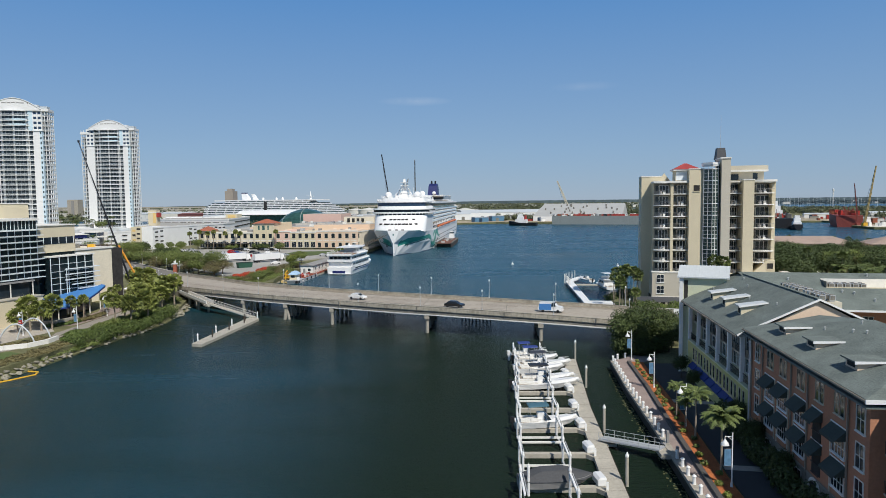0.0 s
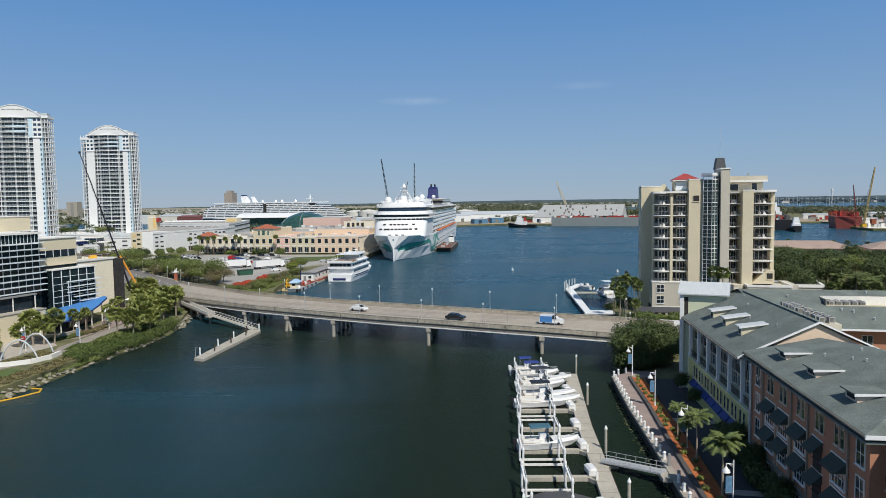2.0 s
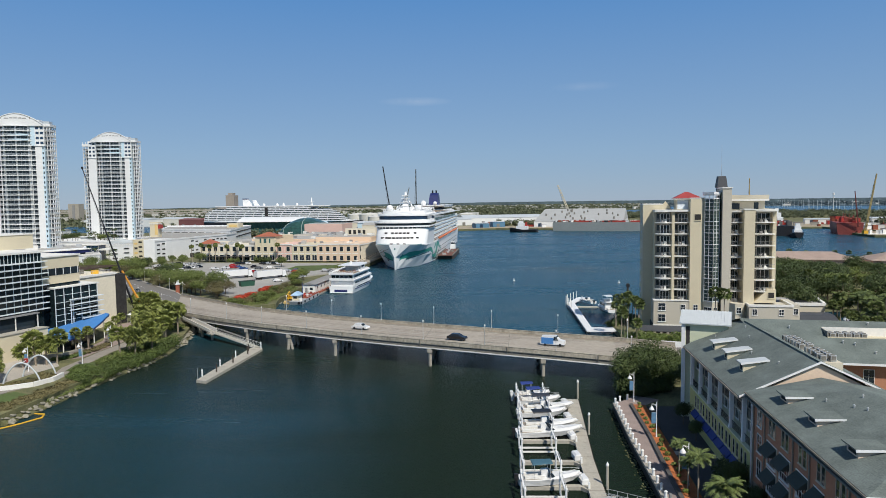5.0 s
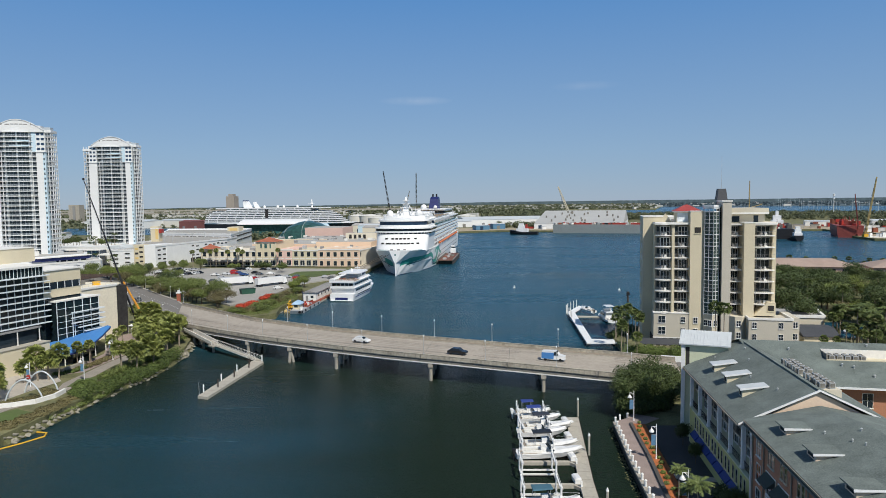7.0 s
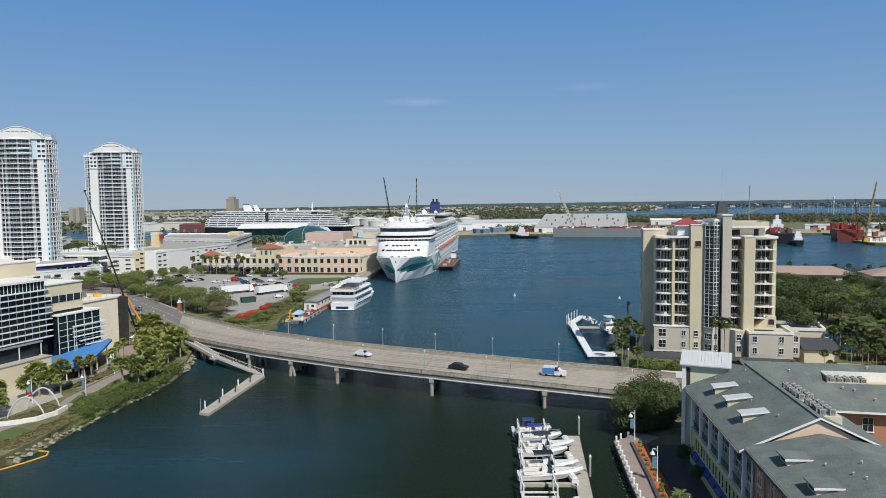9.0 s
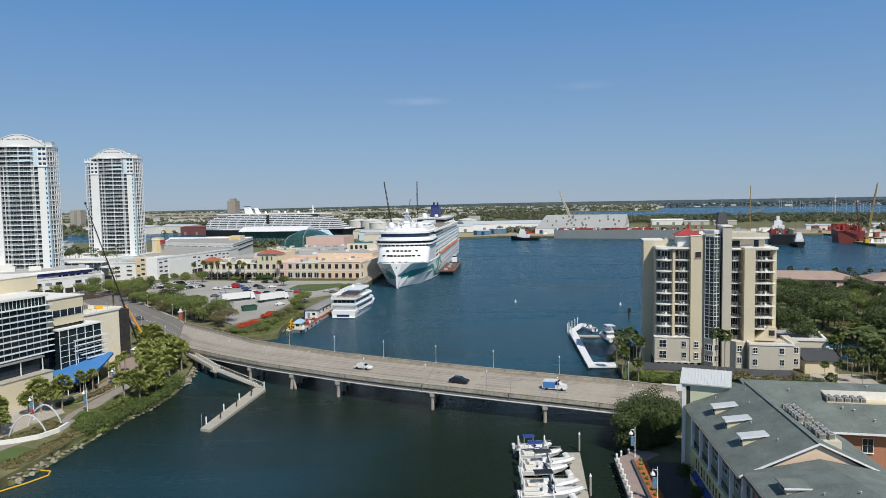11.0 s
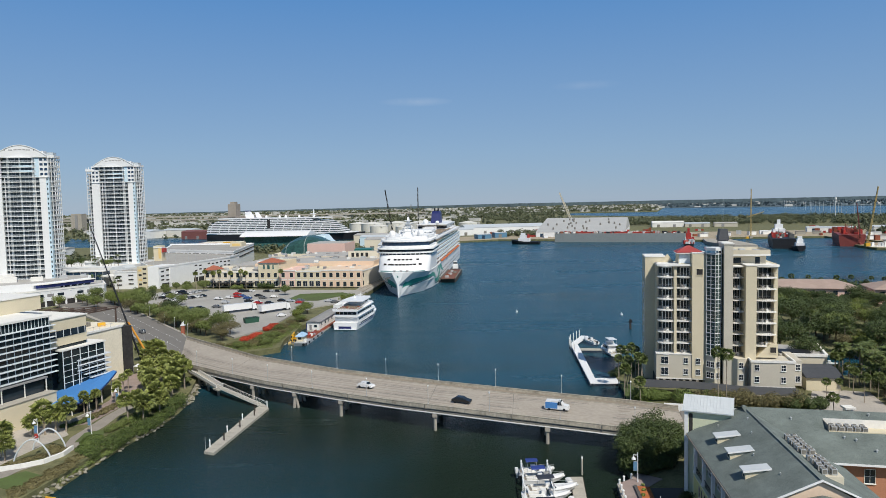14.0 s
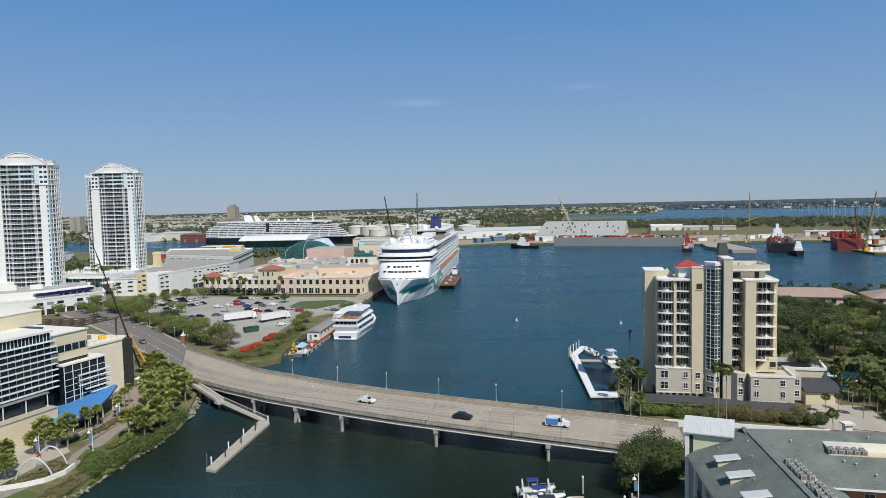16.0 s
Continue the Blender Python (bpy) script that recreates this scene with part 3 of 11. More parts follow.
# ---- windows and doors shared by the buildings ----
def window_meshes(name, w, h, frame_mat, pane_mat, bars=(1, 1), depth=0.12, bar=0.07):
    """Meshes of a window in the local xz plane, facing -y, on its lower centre: frame with glazing bars, and the pane."""
    me = [mesh(name + "_frame", G().ring(-w / 2, 0, w / 2, h, bar, -depth, 0.02), frame_mat)]
    me.append(("pane", mesh(name + "_pane", G().box(-w / 2 + bar * 0.5, -depth * 0.45, bar * 0.5, w / 2 - bar * 0.5, 0.0, h - bar * 0.5), pane_mat)))
    me.append(("sill", mesh(name + "_sill", G().box(-w / 2 - 0.08, -depth - 0.08, -0.1, w / 2 + 0.08, 0.02, -0.002), frame_mat)))
    for i in range(1, bars[0]):
        x = -w / 2 + w * i / bars[0]
        me.append(("glazing_bar", mesh(name + "_bar", G().box(x - bar / 2.5, -depth * 0.7, bar, x + bar / 2.5, 0.01, h - bar), frame_mat)))
    for i in range(1, bars[1]):
        z = h * i / bars[1]
        me.append(("glazing_bar", mesh(name + "_bar", G().box(-w / 2 + bar, -depth * 0.72, z - bar / 2.5, w / 2 - bar, 0.012, z + bar / 2.5), frame_mat)))
    return me


def put_window(parent, meshes, m):
    w = share("window", meshes[0], parent, m)
    for name, me in meshes[1:]:
        share(name, me, w, Matrix())
    return w


WIN_SMALL = window_meshes("small_window", 1.2, 1.6, WHITE, GLASS, (2, 2))
WIN_TALL = window_meshes("tall_window", 1.5, 2.2, OFFWHITE, GLASS, (2, 2), 0.1, 0.06)
WIN_SLIM = window_meshes("slim_window", 0.8, 1.9, SANDSTUCCO, GLASS, (1, 2), 0.08, 0.04)
WIN_WIDE = window_meshes("wide_window", 2.5, 1.6, WHITE, GLASS, (4, 2))
WIN_MALL = window_meshes("shop_window", 2.3, 3.0, BEIGE, GLASS, (1, 1), 0.16, 0.1)
SHOPFRONT = window_meshes("shopfront", 3.0, 3.4, OFFWHITE, GLASS, (2, 1), 0.16, 0.1)

# ---- the apartment buildings on the island ----
AB = pose(31.6, 53.6, 1.3, 0, 0, -5.07)
FACE = Matrix.Rotation(radians(-90), 4, "Z")          # turns a window to face local -x


def on_face(y, z, x=0.7):
    return Matrix.Translation((x, y, z)) @ FACE


def roof_vents(parent, spots, roof_z):
    for x, y in spots:
        part("vent", G().cyl(x, y, roof_z(x) - 0.1, roof_z(x) + 0.28, 0.08, 0.08, 8).cyl(x, y, roof_z(x) + 0.28, roof_z(x) + 0.36, 0.13, 0.05, 8), STEEL, parent)


def shingle_courses(x0, x1, y0, ya, z0, z1, yb, step=0.3):
    """Thin overlapping courses on a slope that rises from x0 to x1."""
    g = G()
    n = max(2, int(abs(x1 - x0) / step))
    for i in range(n):
        a, b = i / n, (i + 1) / n
        xa, xb = x0 + (x1 - x0) * a, x0 + (x1 - x0) * b
        za, zb = z0 + (z1 - z0) * a, z0 + (z1 - z0) * b
        y1, y2 = ya + (yb - ya) * a, ya + (yb - ya) * b
        g.add([(xa, y0, za + 0.010), (xa, y1, za + 0.010), (xb, y2, zb + 0.006), (xb, y0, zb + 0.006), (xa, y0, za - 0.05), (xa, y1, za - 0.05)],
              [(0, 3, 2, 1), (0, 1, 5, 4)])
    return g


# yellow-green house with a two-storey gallery
ha = thing("apartment_house", "yellow-green stucco apartment house with white gallery columns and grey shingle roof", "apartment building", at=AB)
A0, A1, EA, RA, RX, AG = 29.2, 60.6, 12.4, 16.95, 9.7, 32.75     # AG: plane of the gable
part("lower_wall", G().box(0.75, A0, 0, 19, A1, 6.1), LIME, ha, "yellow-green lower wall")
# dark taupe puts the gallery's shade into the recessed wall's colour
part("upper_wall", G().box(3.0, A0, 6.1, 18.4, A1, EA - 0.1), TAUPE, ha)
part("gallery_floor", G().box(0.6, A0, 6.1, 3.05, A1, 6.28), PALEGREEN, ha)
part("gallery_slab", G().box(1.5, A0 + 0.2, 9.1, 3.05, A1 - 0.2, 9.32), GREYSTUCCO, ha)
part("end_wall", G().box(0.76, A1, 0, 18.8, A1 + 0.3, EA - 0.05), PALEGREEN, ha)
for i, y in enumerate((29.6, 33.4, 38.8, 44.2, 49.6, 55.0, 60.3)):
    part("column", G().box(0.75, y - 0.24, 6.3, 1.25, y + 0.24, EA - 0.15).box(0.68, y - 0.32, 6.3, 1.32, y + 0.32, 6.6).box(0.68, y - 0.32, EA - 0.5, 1.32, y + 0.32, EA - 0.15), WHITE, ha, "white square column")
    if i:
        y0 = (29.6, 33.4, 38.8, 44.2, 49.6, 55.0)[i - 1]
        for z in (6.4, 9.35):
            rx = 1.0 if z < 7 else 1.55
            part("railing", G().box(rx, y0 + 0.25, z + 0.95, rx + 0.06, y - 0.25, z + 1.02), BLACK, ha)
            g = G()
            for k in range(int((y - y0 - 0.6) / 0.21)):
                g.box(rx + 0.01, y0 + 0.35 + k * 0.21, z, rx + 0.04, y0 + 0.38 + k * 0.21, z + 0.96)
            part("balusters", g, BLACK, ha)
            for ym in ((y0 + 1.5, y - 1.5) if i > 1 else (y0 + 1.9,)):
                put_window(ha, WIN_TALL, on_face(ym, z - 0.05, 3.0))
for i in range(8):
    ym = A0 + 3.2 + i * 3.35
    for dy in (-0.75, 0.75):
        put_window(ha, WIN_SLIM, on_face(ym + dy, 3.6, 0.75))
    part("awning", G().add([(0.05, ym - 1.5, 2.5), (0.05, ym + 1.5, 2.5), (0.75, ym + 1.5, 3.2), (0.75, ym - 1.5, 3.2), (0.05, ym - 1.5, 2.3), (0.05, ym + 1.5, 2.3), (0.75, ym - 1.5, 2.3), (0.75, ym + 1.5, 2.3)],
         [(0, 3, 2, 1), (0, 1, 5, 4), (0, 4, 6, 3), (1, 2, 7, 5)]), ROYAL, ha, "royal blue canvas awning")
# roof: gable ridge along the house
g = G()
yA, yB, yR = AG - 0.35, A1 + 1.9, 64.0           # gable end, far end of the eave, far end of the ridge
g.add([(0, yA, EA), (RX, yA, RA), (19.4, yA, EA), (0, yB, EA), (RX, yR, RA), (19.4, yR, EA), (0, yA, EA - 0.22), (RX, yA, RA - 0.22), (19.4, yA, EA - 0.22), (0, yB, EA - 0.22), (RX, yR, RA - 0.22), (19.4, yR, EA - 0.22)],
      [(0, 1, 4, 3), (1, 2, 5, 4), (6, 9, 10, 7), (7, 10, 11, 8), (0, 3, 9, 6), (2, 8, 11, 5), (0, 6, 7, 1), (1, 7, 8, 2), (3, 4, 10, 9), (4, 5, 11, 10)])
roof = part("roof", g, SHINGLE, ha, "grey asphalt shingle roof")
part("shingles", shingle_courses(0.02, RX, yA, yB, EA, RA, yR), SHINGLE, roof)
part("shingles", shingle_courses(19.38, RX, yA, yR, EA, RA, yR), SHINGLE, roof)
part("ridge_cap", G().beam((RX, yA, RA - 0.02), (RX, yR, RA - 0.02), 0.5, 0.1), SHINGLE, roof)
g = G()
for xa, za, xb, zb in ((0, EA, RX, RA), (RX, RA, 19.4, EA)):
    g.loft([[(xa, yA - 0.16, za - 0.17), (xa, yA + 0.02, za - 0.17), (xa, yA + 0.02, za + 0.07), (xa, yA - 0.16, za + 0.07)], [(xb, yA - 0.16, zb - 0.17), (xb, yA + 0.02, zb - 0.17), (xb, yA + 0.02, zb + 0.07), (xb, yA - 0.16, zb + 0.07)]])
part("rake_board", g, WHITE, ha, "white gable board")
part("gable_wall", G().add([(0.9, AG - 0.05, EA - 0.3), (18.6, AG - 0.05, EA - 0.3), (RX, AG - 0.05, RA - 0.35), (0.9, AG + 0.2, EA - 0.3), (18.6, AG + 0.2, EA - 0.3), (RX, AG + 0.2, RA - 0.35)], [(0, 1, 2), (5, 4, 3), (0, 3, 4, 1), (1, 4, 5, 2), (2, 5, 3, 0)]), PEACH, ha, "peach gable wall")
part("gutter", G().box(-0.14, yA, EA - 0.3, 0.02, yB, EA - 0.1), TAUPE, ha)
part("soffit", G().box(0.02, yA + 0.1, EA - 0.3, 2.8, yB - 0.1, EA - 0.22), WHITE, ha)
part("downpipe", G().box(0.45, A0 - 0.2, 0, 0.6, A0 - 0.05, EA - 0.3), WHITE, ha)
slopeA = (RA - EA) / RX


def dormer(parent, y, x, base, slope, width, roof_mat, wall_mat, hgt=0.8, pitch=0.27):
    """Shed dormer on a slope that rises with x: front at x, its flat roof running back into the slope."""
    z = base + slope * x
    back = hgt / (slope - pitch)
    d = part("dormer", G().add([(x, y, z - 0.1), (x, y + width, z - 0.1), (x, y + width, z + hgt), (x, y, z + hgt), (x + back, y, z + slope * back - 0.05), (x + back, y + width, z + slope * back - 0.05)],
                               [(0, 3, 2, 1), (0, 4, 3), (1, 2, 5), (3, 4, 5, 2)]), wall_mat, parent)
    k = pitch
    a, b = (x - 0.35, z + hgt - 0.02), (x + back + 0.1, z + hgt + k * (back + 0.4))
    part("dormer_roof", G().loft([[(a[0], y - 0.3, a[1]), (a[0], y + width + 0.3, a[1]), (a[0], y + width + 0.3, a[1] + 0.13), (a[0], y - 0.3, a[1] + 0.13)],
                                  [(b[0], y - 0.3, b[1]), (b[0], y + width + 0.3, b[1]), (b[0], y + width + 0.3, b[1] + 0.13), (b[0], y - 0.3, b[1] + 0.13)]]), roof_mat, d)
    part("dormer_fascia", G().loft([[(a[0] - 0.02, y - 0.36, a[1] - 0.1), (a[0] - 0.02, y - 0.3, a[1] - 0.1), (a[0] - 0.02, y - 0.3, a[1] + 0.15), (a[0] - 0.02, y - 0.36, a[1] + 0.15)],
                                    [(b[0], y - 0.36, b[1] - 0.02), (b[0], y - 0.3, b[1] - 0.02), (b[0], y - 0.3, b[1] + 0.15), (b[0], y - 0.36, b[1] + 0.15)]]), WHITE, d, "white fascia")
    part("dormer_louvre", G().box(x - 0.04, y + 0.4, z + 0.2, x - 0.003, y + width - 0.4, z + hgt - 0.15), DARK, d)


for y in (39.9, 47.1, 53.7):
    dormer(ha, y, 2.75, EA, slopeA, 1.5, METALROOF, CREAM, 1.15, 0.12)
roof_vents(ha, ((6.5, 37.5), (5.6, 45.5), (7.5, 52.5), (4.5, 60), (8.6, 58)), lambda x: EA + slopeA * x)
# air-conditioning well behind the ridge
part("plant_deck", G().box(10.9, 35.6, 14.0, 13.7, 50.6, 16.1), SANDSTUCCO, ha)


def condenser(x, y, z, parent_pose):
    t = thing("condenser_unit", "grey metal air-conditioning condenser on the roof", "air conditioner", "rooftop condensers", parent_pose @ pose(x, y, z))
    part("cabinet", G().box(-0.36, -0.36, 0.1, 0.36, 0.36, 0.85).box(-0.3, -0.3, 0, 0.3, 0.3, 0.1), STEEL, t)
    part("grille", G().box(-0.38, -0.28, 0.2, -0.361, 0.28, 0.75).box(-0.28, -0.38, 0.2, 0.28, -0.361, 0.75), DARKCON, t)
    part("fan_guard", G().cyl(0, 0, 0.85, 0.9, 0.27, 0.27, 12), DARKCON, t)
    return t


ac = condenser(11.5, 36.4, 16.1, AB)
for i in range(24):
    if i and i // 2 != 5:
        copy_thing(ac, AB @ pose(11.6 + (i % 2) * 1.1 + random.uniform(-0.08, 0.08), 36.4 + (i // 2) * 1.18 + random.uniform(-0.1, 0.1), 16.1, 0, 0, random.choice((0, 0, 90))))

# orange house
hb = thing("apartment_house", "orange stucco apartment house with dark green awnings and grey shingle roof", "apartment building", at=AB)
EB, RB, B0, B1 = 13.7, 16.7, 0.0, 29.1
part("wall", G().box(0.7, 0.7, 3.1, 18.5, B1, EB - 0.05), ORANGE, hb, "orange stucco wall")
part("base_wall", G().box(0.66, 0.66, 0, 18.5, B1, 3.1), TAUPE, hb, "taupe stucco ground floor")
part("string_course", G().box(0.58, 0.6, 3.0, 0.72, B1, 3.2), TAUPE, hb)
sB = (RB - EB) / RX
YE, YR = 30.2, 19.0                                # far ends of the eave and of the ridge
top = [(0, 0, EB), (RX, 8.0, RB), (19.4, 0, EB), (0, YE, EB), (RX, YR, RB), (RX, 32.35, 15.0), (1.2, 32.35, 13.2), (19.4, 32.35, 13.2)]
rim = [(0, 0), (0, YE), (1.2, 32.35), (19.4, 32.35), (19.4, 0)]
g = G().add(top, [(0, 1, 4, 3), (3, 4, 5, 6), (1, 2, 7), (1, 7, 5, 4), (0, 2, 1)])
g.prism(rim[::-1], EB - 0.75, EB - 0.55).add([(0, 0, EB), (0, YE, EB), (0, YE, EB - 0.2), (0, 0, EB - 0.2), (19.4, 0, EB), (19.4, 0, EB - 0.2), (1.2, 32.35, 13.2), (1.2, 32.35, 13.0)], [(0, 1, 2, 3), (0, 3, 5, 4), (1, 6, 7, 2)])
roof = part("roof", g, SHINGLE, hb, "grey asphalt shingle roof")
part("gutter", G().box(-0.11, -0.1, EB - 0.22, 0.01, YE, EB - 0.05), TAUPE, hb, "brownish eave gutter")
part("end_gutter", G().box(-0.13, -0.24, EB - 0.3, 19.4, -0.1, EB + 0.02), WHITE, hb, "white gutter")
g = G()
n = 30
for i in range(n):
    a, b = i / n, (i + 1) / n
    g.add([(RX * a, 8 * a, EB + (RB - EB) * a + 0.009), (RX * a, YE + (YR - YE) * a, EB + (RB - EB) * a + 0.009), (RX * b, YE + (YR - YE) * b, EB + (RB - EB) * b + 0.005), (RX * b, 8 * b, EB + (RB - EB) * b + 0.005), (RX * a, 8 * a, EB + (RB - EB) * a - 0.05), (RX * a, YE + (YR - YE) * a, EB + (RB - EB) * a - 0.05)], [(0, 3, 2, 1), (0, 1, 5, 4)])
    g.add([(RX * a, 8 * a, EB + (RB - EB) * a + 0.014), (RX * b, 8 * b, EB + (RB - EB) * b + 0.005), (19.4 - 9.7 * b, 8 * b, EB + (RB - EB) * b + 0.005), (19.4 - 9.7 * a, 8 * a, EB + (RB - EB) * a + 0.014)], [(0, 3, 2, 1)])
part("shingles", g, SHINGLE, roof)
for y in (6.4, 14.9, 22.6):
    dormer(hb, y, 2.25, EB, sB, 2.2, SHINGLE, PEACH, 0.78, 0.0)
roof_vents(hb, ((6.7, 17.1), (7.3, 15.6), (7.6, 12), (5.4, 20.5), (8.4, 19)), lambda x: EB + sB * x)


def awning(parent, y, z, w):
    part("awning", G().add([(-0.35, y - w / 2, z), (-0.35, y + w / 2, z), (0.7, y + w / 2, z + 0.95), (0.7, y - w / 2, z + 0.95), (-0.35, y - w / 2, z - 0.22), (-0.35, y + w / 2, z - 0.22), (0.7, y - w / 2, z), (0.7, y + w / 2, z)],
                           [(0, 3, 2, 1), (0, 1, 5, 4), (0, 6, 3), (1, 2, 7)]), GREENAWN, parent, "dark green canvas awning")
    part("awning_rail", G().box(0.62, y - w / 2 - 0.12, z + 0.93, 0.74, y + w / 2 + 0.12, z + 1.03), WHITE, parent)


for y in (2.1, 26.6):
    for z in (4.3, 7.3, 10.4):
        put_window(hb, WIN_TALL, on_face(y, z))
for y in (5.9, 14.2, 18.8, 22.6):
    for dy in (-0.55, 0.55):
        put_window(hb, WIN_SLIM, on_face(y + dy, 10.6))
    for z in (4.0, 7.1):
        put_window(hb, WIN_WIDE, on_face(y, z))
        awning(hb, y, z + 1.65, 2.9)
    part("trim_strip", G().box(0.6, y - 1.6, 3.2, 0.72, y - 1.48, 9.7).box(0.6, y + 1.48, 3.2, 0.72, y + 1.6, 9.7), SANDSTUCCO, hb)
    put_window(hb, WIN_TALL, on_face(y, 0.4, 0.66))
for z in (4.0, 7.1):
    part("balcony_recess", G().box(0.64, 9.4, z - 0.4, 0.72, 11.2, z + 2.1), DARK, hb)
    part("balcony_rail", G().box(0.5, 9.4, z + 0.6, 0.56, 11.2, z + 0.66).box(0.5, 9.4, z - 0.4, 0.56, 11.2, z - 0.34), BLACK, hb)
    awning(hb, 10.3, z + 1.75, 2.2)
for dy in (-0.5, 0.5):
    put_window(hb, WIN_SLIM, on_face(9.9 + dy, 10.6))
g = G()
for i in range(12):
    a0, a1 = math.pi * i / 12, math.pi * (i + 1) / 12
    g.loft([[(0.5, 10.4 + r * math.cos(a), 2.0 + r * math.sin(a)) for a, r in ((a0, 0.95), (a1, 0.95), (a1, 1.2), (a0, 1.2))], [(0.68, 10.4 + r * math.cos(a), 2.0 + r * math.sin(a)) for a, r in ((a0, 0.95), (a1, 0.95), (a1, 1.2), (a0, 1.2))]])
part("arch_surround", g.box(0.5, 9.2, 0, 0.68, 9.45, 2.0).box(0.5, 11.35, 0, 0.68, 11.6, 2.0), OFFWHITE, hb, "pale arched door surround")
part("arch_door", G().box(0.6, 9.45, 0, 0.67, 11.35, 2.6), DARK, hb)
for y in (4.2, 12.4, 16.5, 24.8, 28.6):
    part("downpipe", G().box(0.52, y - 0.07, 0.3, 0.66, y + 0.07, EB - 0.1), TAUPE, hb)
for x in (3.5, 8.0, 12.5):
    for z in (4.3, 7.3, 10.4):
        put_window(hb, WIN_TALL, Matrix.Translation((x, 0.7, z)))
# lower teal-grey wing with balconies nearest the camera
hc = thing("apartment_house", "grey-teal stucco apartment wing with iron balconies", "apartment building", at=AB)
TEALGREY = mat("grey_teal_stucco", (0.30, 0.35, 0.33), 0.85, 0.1, 5.0, 0.2, 0.15)
part("wall", G().box(2.6, -14, 0, 18, 0.5, 12.6), TEALGREY, hc)
part("roof", G().add([(1.8, -14.5, 12.6), (1.8, 0.4, 12.6), (8, 0.4, 14.6), (8, -14.5, 14.6), (18.5, 0.4, 14.6), (18.5, -14.5, 14.6), (1.8, -14.5, 12.45), (1.8, 0.4, 12.45)], [(0, 3, 2, 1), (3, 5, 4, 2), (0, 1, 7, 6)]), SHINGLE, hc)
part("fascia", G().box(1.7, -14.5, 12.35, 1.8, 0.4, 12.62), OFFWHITE, hc)
for z in (3.3, 6.4, 9.5):
    part("balcony", G().box(1.2, -4.2, z, 2.7, -0.6, z + 0.16), CONCRETE, hc)
    g = G().box(1.2, -4.2, z + 1.1, 1.26, -0.6, z + 1.16)
    for k in range(18):
        g.box(1.21, -4.2 + k * 0.21, z + 0.16, 1.24, -4.17 + k * 0.21, z + 1.12)
    part("balcony_rail", g, BLACK, hc)
    put_window(hc, WIN_TALL, on_face(-2.4, z + 0.2, 2.6))

# cross wing behind, its long slope towards the camera
DM = pose(46.0, 115.0, 0, 0, 0, -10.7)                              # local x along its ridge
hd = thing("apartment_house", "long apartment wing with broad grey shingle roof and red-orange wall", "apartment building", at=DM)
part("wall", G().box(5, -12.0, 1.3, 62, 9, 14.4), ORANGE, hd, "red-orange stucco wall")
DE, DW = -13.2, 0.303                                                # eave line and pitch of the long slope
DX = lambda y: -0.26 * y
DZ = lambda y: 18.5 + DW * y
g = G()
for y0, y1, x0, x1 in ((DE, -5.7, None, 63), (-5.7, -2.3, None, 11.9), (-5.7, -2.3, 46, 63), (-2.3, 0, None, 63)):
    xa, xb = (x0, x0) if x0 else (DX(y0), DX(y1))
    g.add([(xa, y0, DZ(y0)), (x1, y0, DZ(y0)), (x1, y1, DZ(y1)), (xb, y1, DZ(y1))], [(0, 1, 2, 3)])
g.add([(0, 0, 18.5), (63, 0, 18.5), (63, 10, 15.2), (-4, 10, 15.2)], [(0, 1, 2, 3)])
roof = part("roof", g, SHINGLE, hd, "grey asphalt shingle roof")
g = G()
for i in range(42):
    ya, yb = DE * (1 - i / 42), DE * (1 - (i + 1) / 42)
    for x0, x1 in (((DX(ya), 11.9), (46, 63)) if -5.75 < ya < -2.4 else ((DX(ya), 63),)):
        g.add([(x0, ya, DZ(ya) + 0.016), (x1, ya, DZ(ya) + 0.016), (x1, yb, DZ(yb) + 0.006), (x0, yb, DZ(yb) + 0.006), (x0, ya, DZ(ya) - 0.04), (x1, ya, DZ(ya) - 0.04)], [(0, 1, 2, 3), (4, 5, 1, 0)])
part("shingles", g, SHINGLE, roof)
part("gutter", G().box(5, DE - 0.16, 14.22, 63, DE - 0.01, 14.5), WHITE, hd, "white gutter")
part("well_floor", G().box(11.9, -5.7, 16.4, 46, -2.3, 16.5), CREAM, hd, "cream floor of the rooftop plant well")
part("well_back", G().box(11.9, -2.3, 16.3, 46, -2.15, 17.82), OFFWHITE, hd)
part("well_side", G().box(11.75, -5.7, 16.3, 11.9, -2.2, 17.7), DARKCON, hd)
part("well_edge", G().box(11.8, -5.8, 16.4, 46.2, -5.65, 16.9), CREAM, hd)
part("yellow_walkway", G().box(18.2, -5.5, 16.5, 46, -4.8, 16.55), YELLOW, hd, "yellow painted walkway strip")
for x in (11, 15.5, 20.5, 25):
    put_window(hd, WIN_TALL, Matrix.Translation((x, -12.0, 11.2)))
for i in range(10):
    copy_thing(ac, DM @ pose(12.8 + (i % 5) * 1.12, -4.7 + (i // 5) * 1.2, 16.5))
for x, y in ((17, -10.3), (21, -9.2), (28, -8.2), (13.5, -7.4), (15, -7.9), (7, -3), (19, -1.2), (27, -1.6)):
    part("vent", G().cyl(x, y, DZ(y) - 0.1, DZ(y) + 0.35, 0.12, 0.12, 8).cyl(x, y, DZ(y) + 0.35, DZ(y) + 0.45, 0.2, 0.08, 8), STEEL, hd)

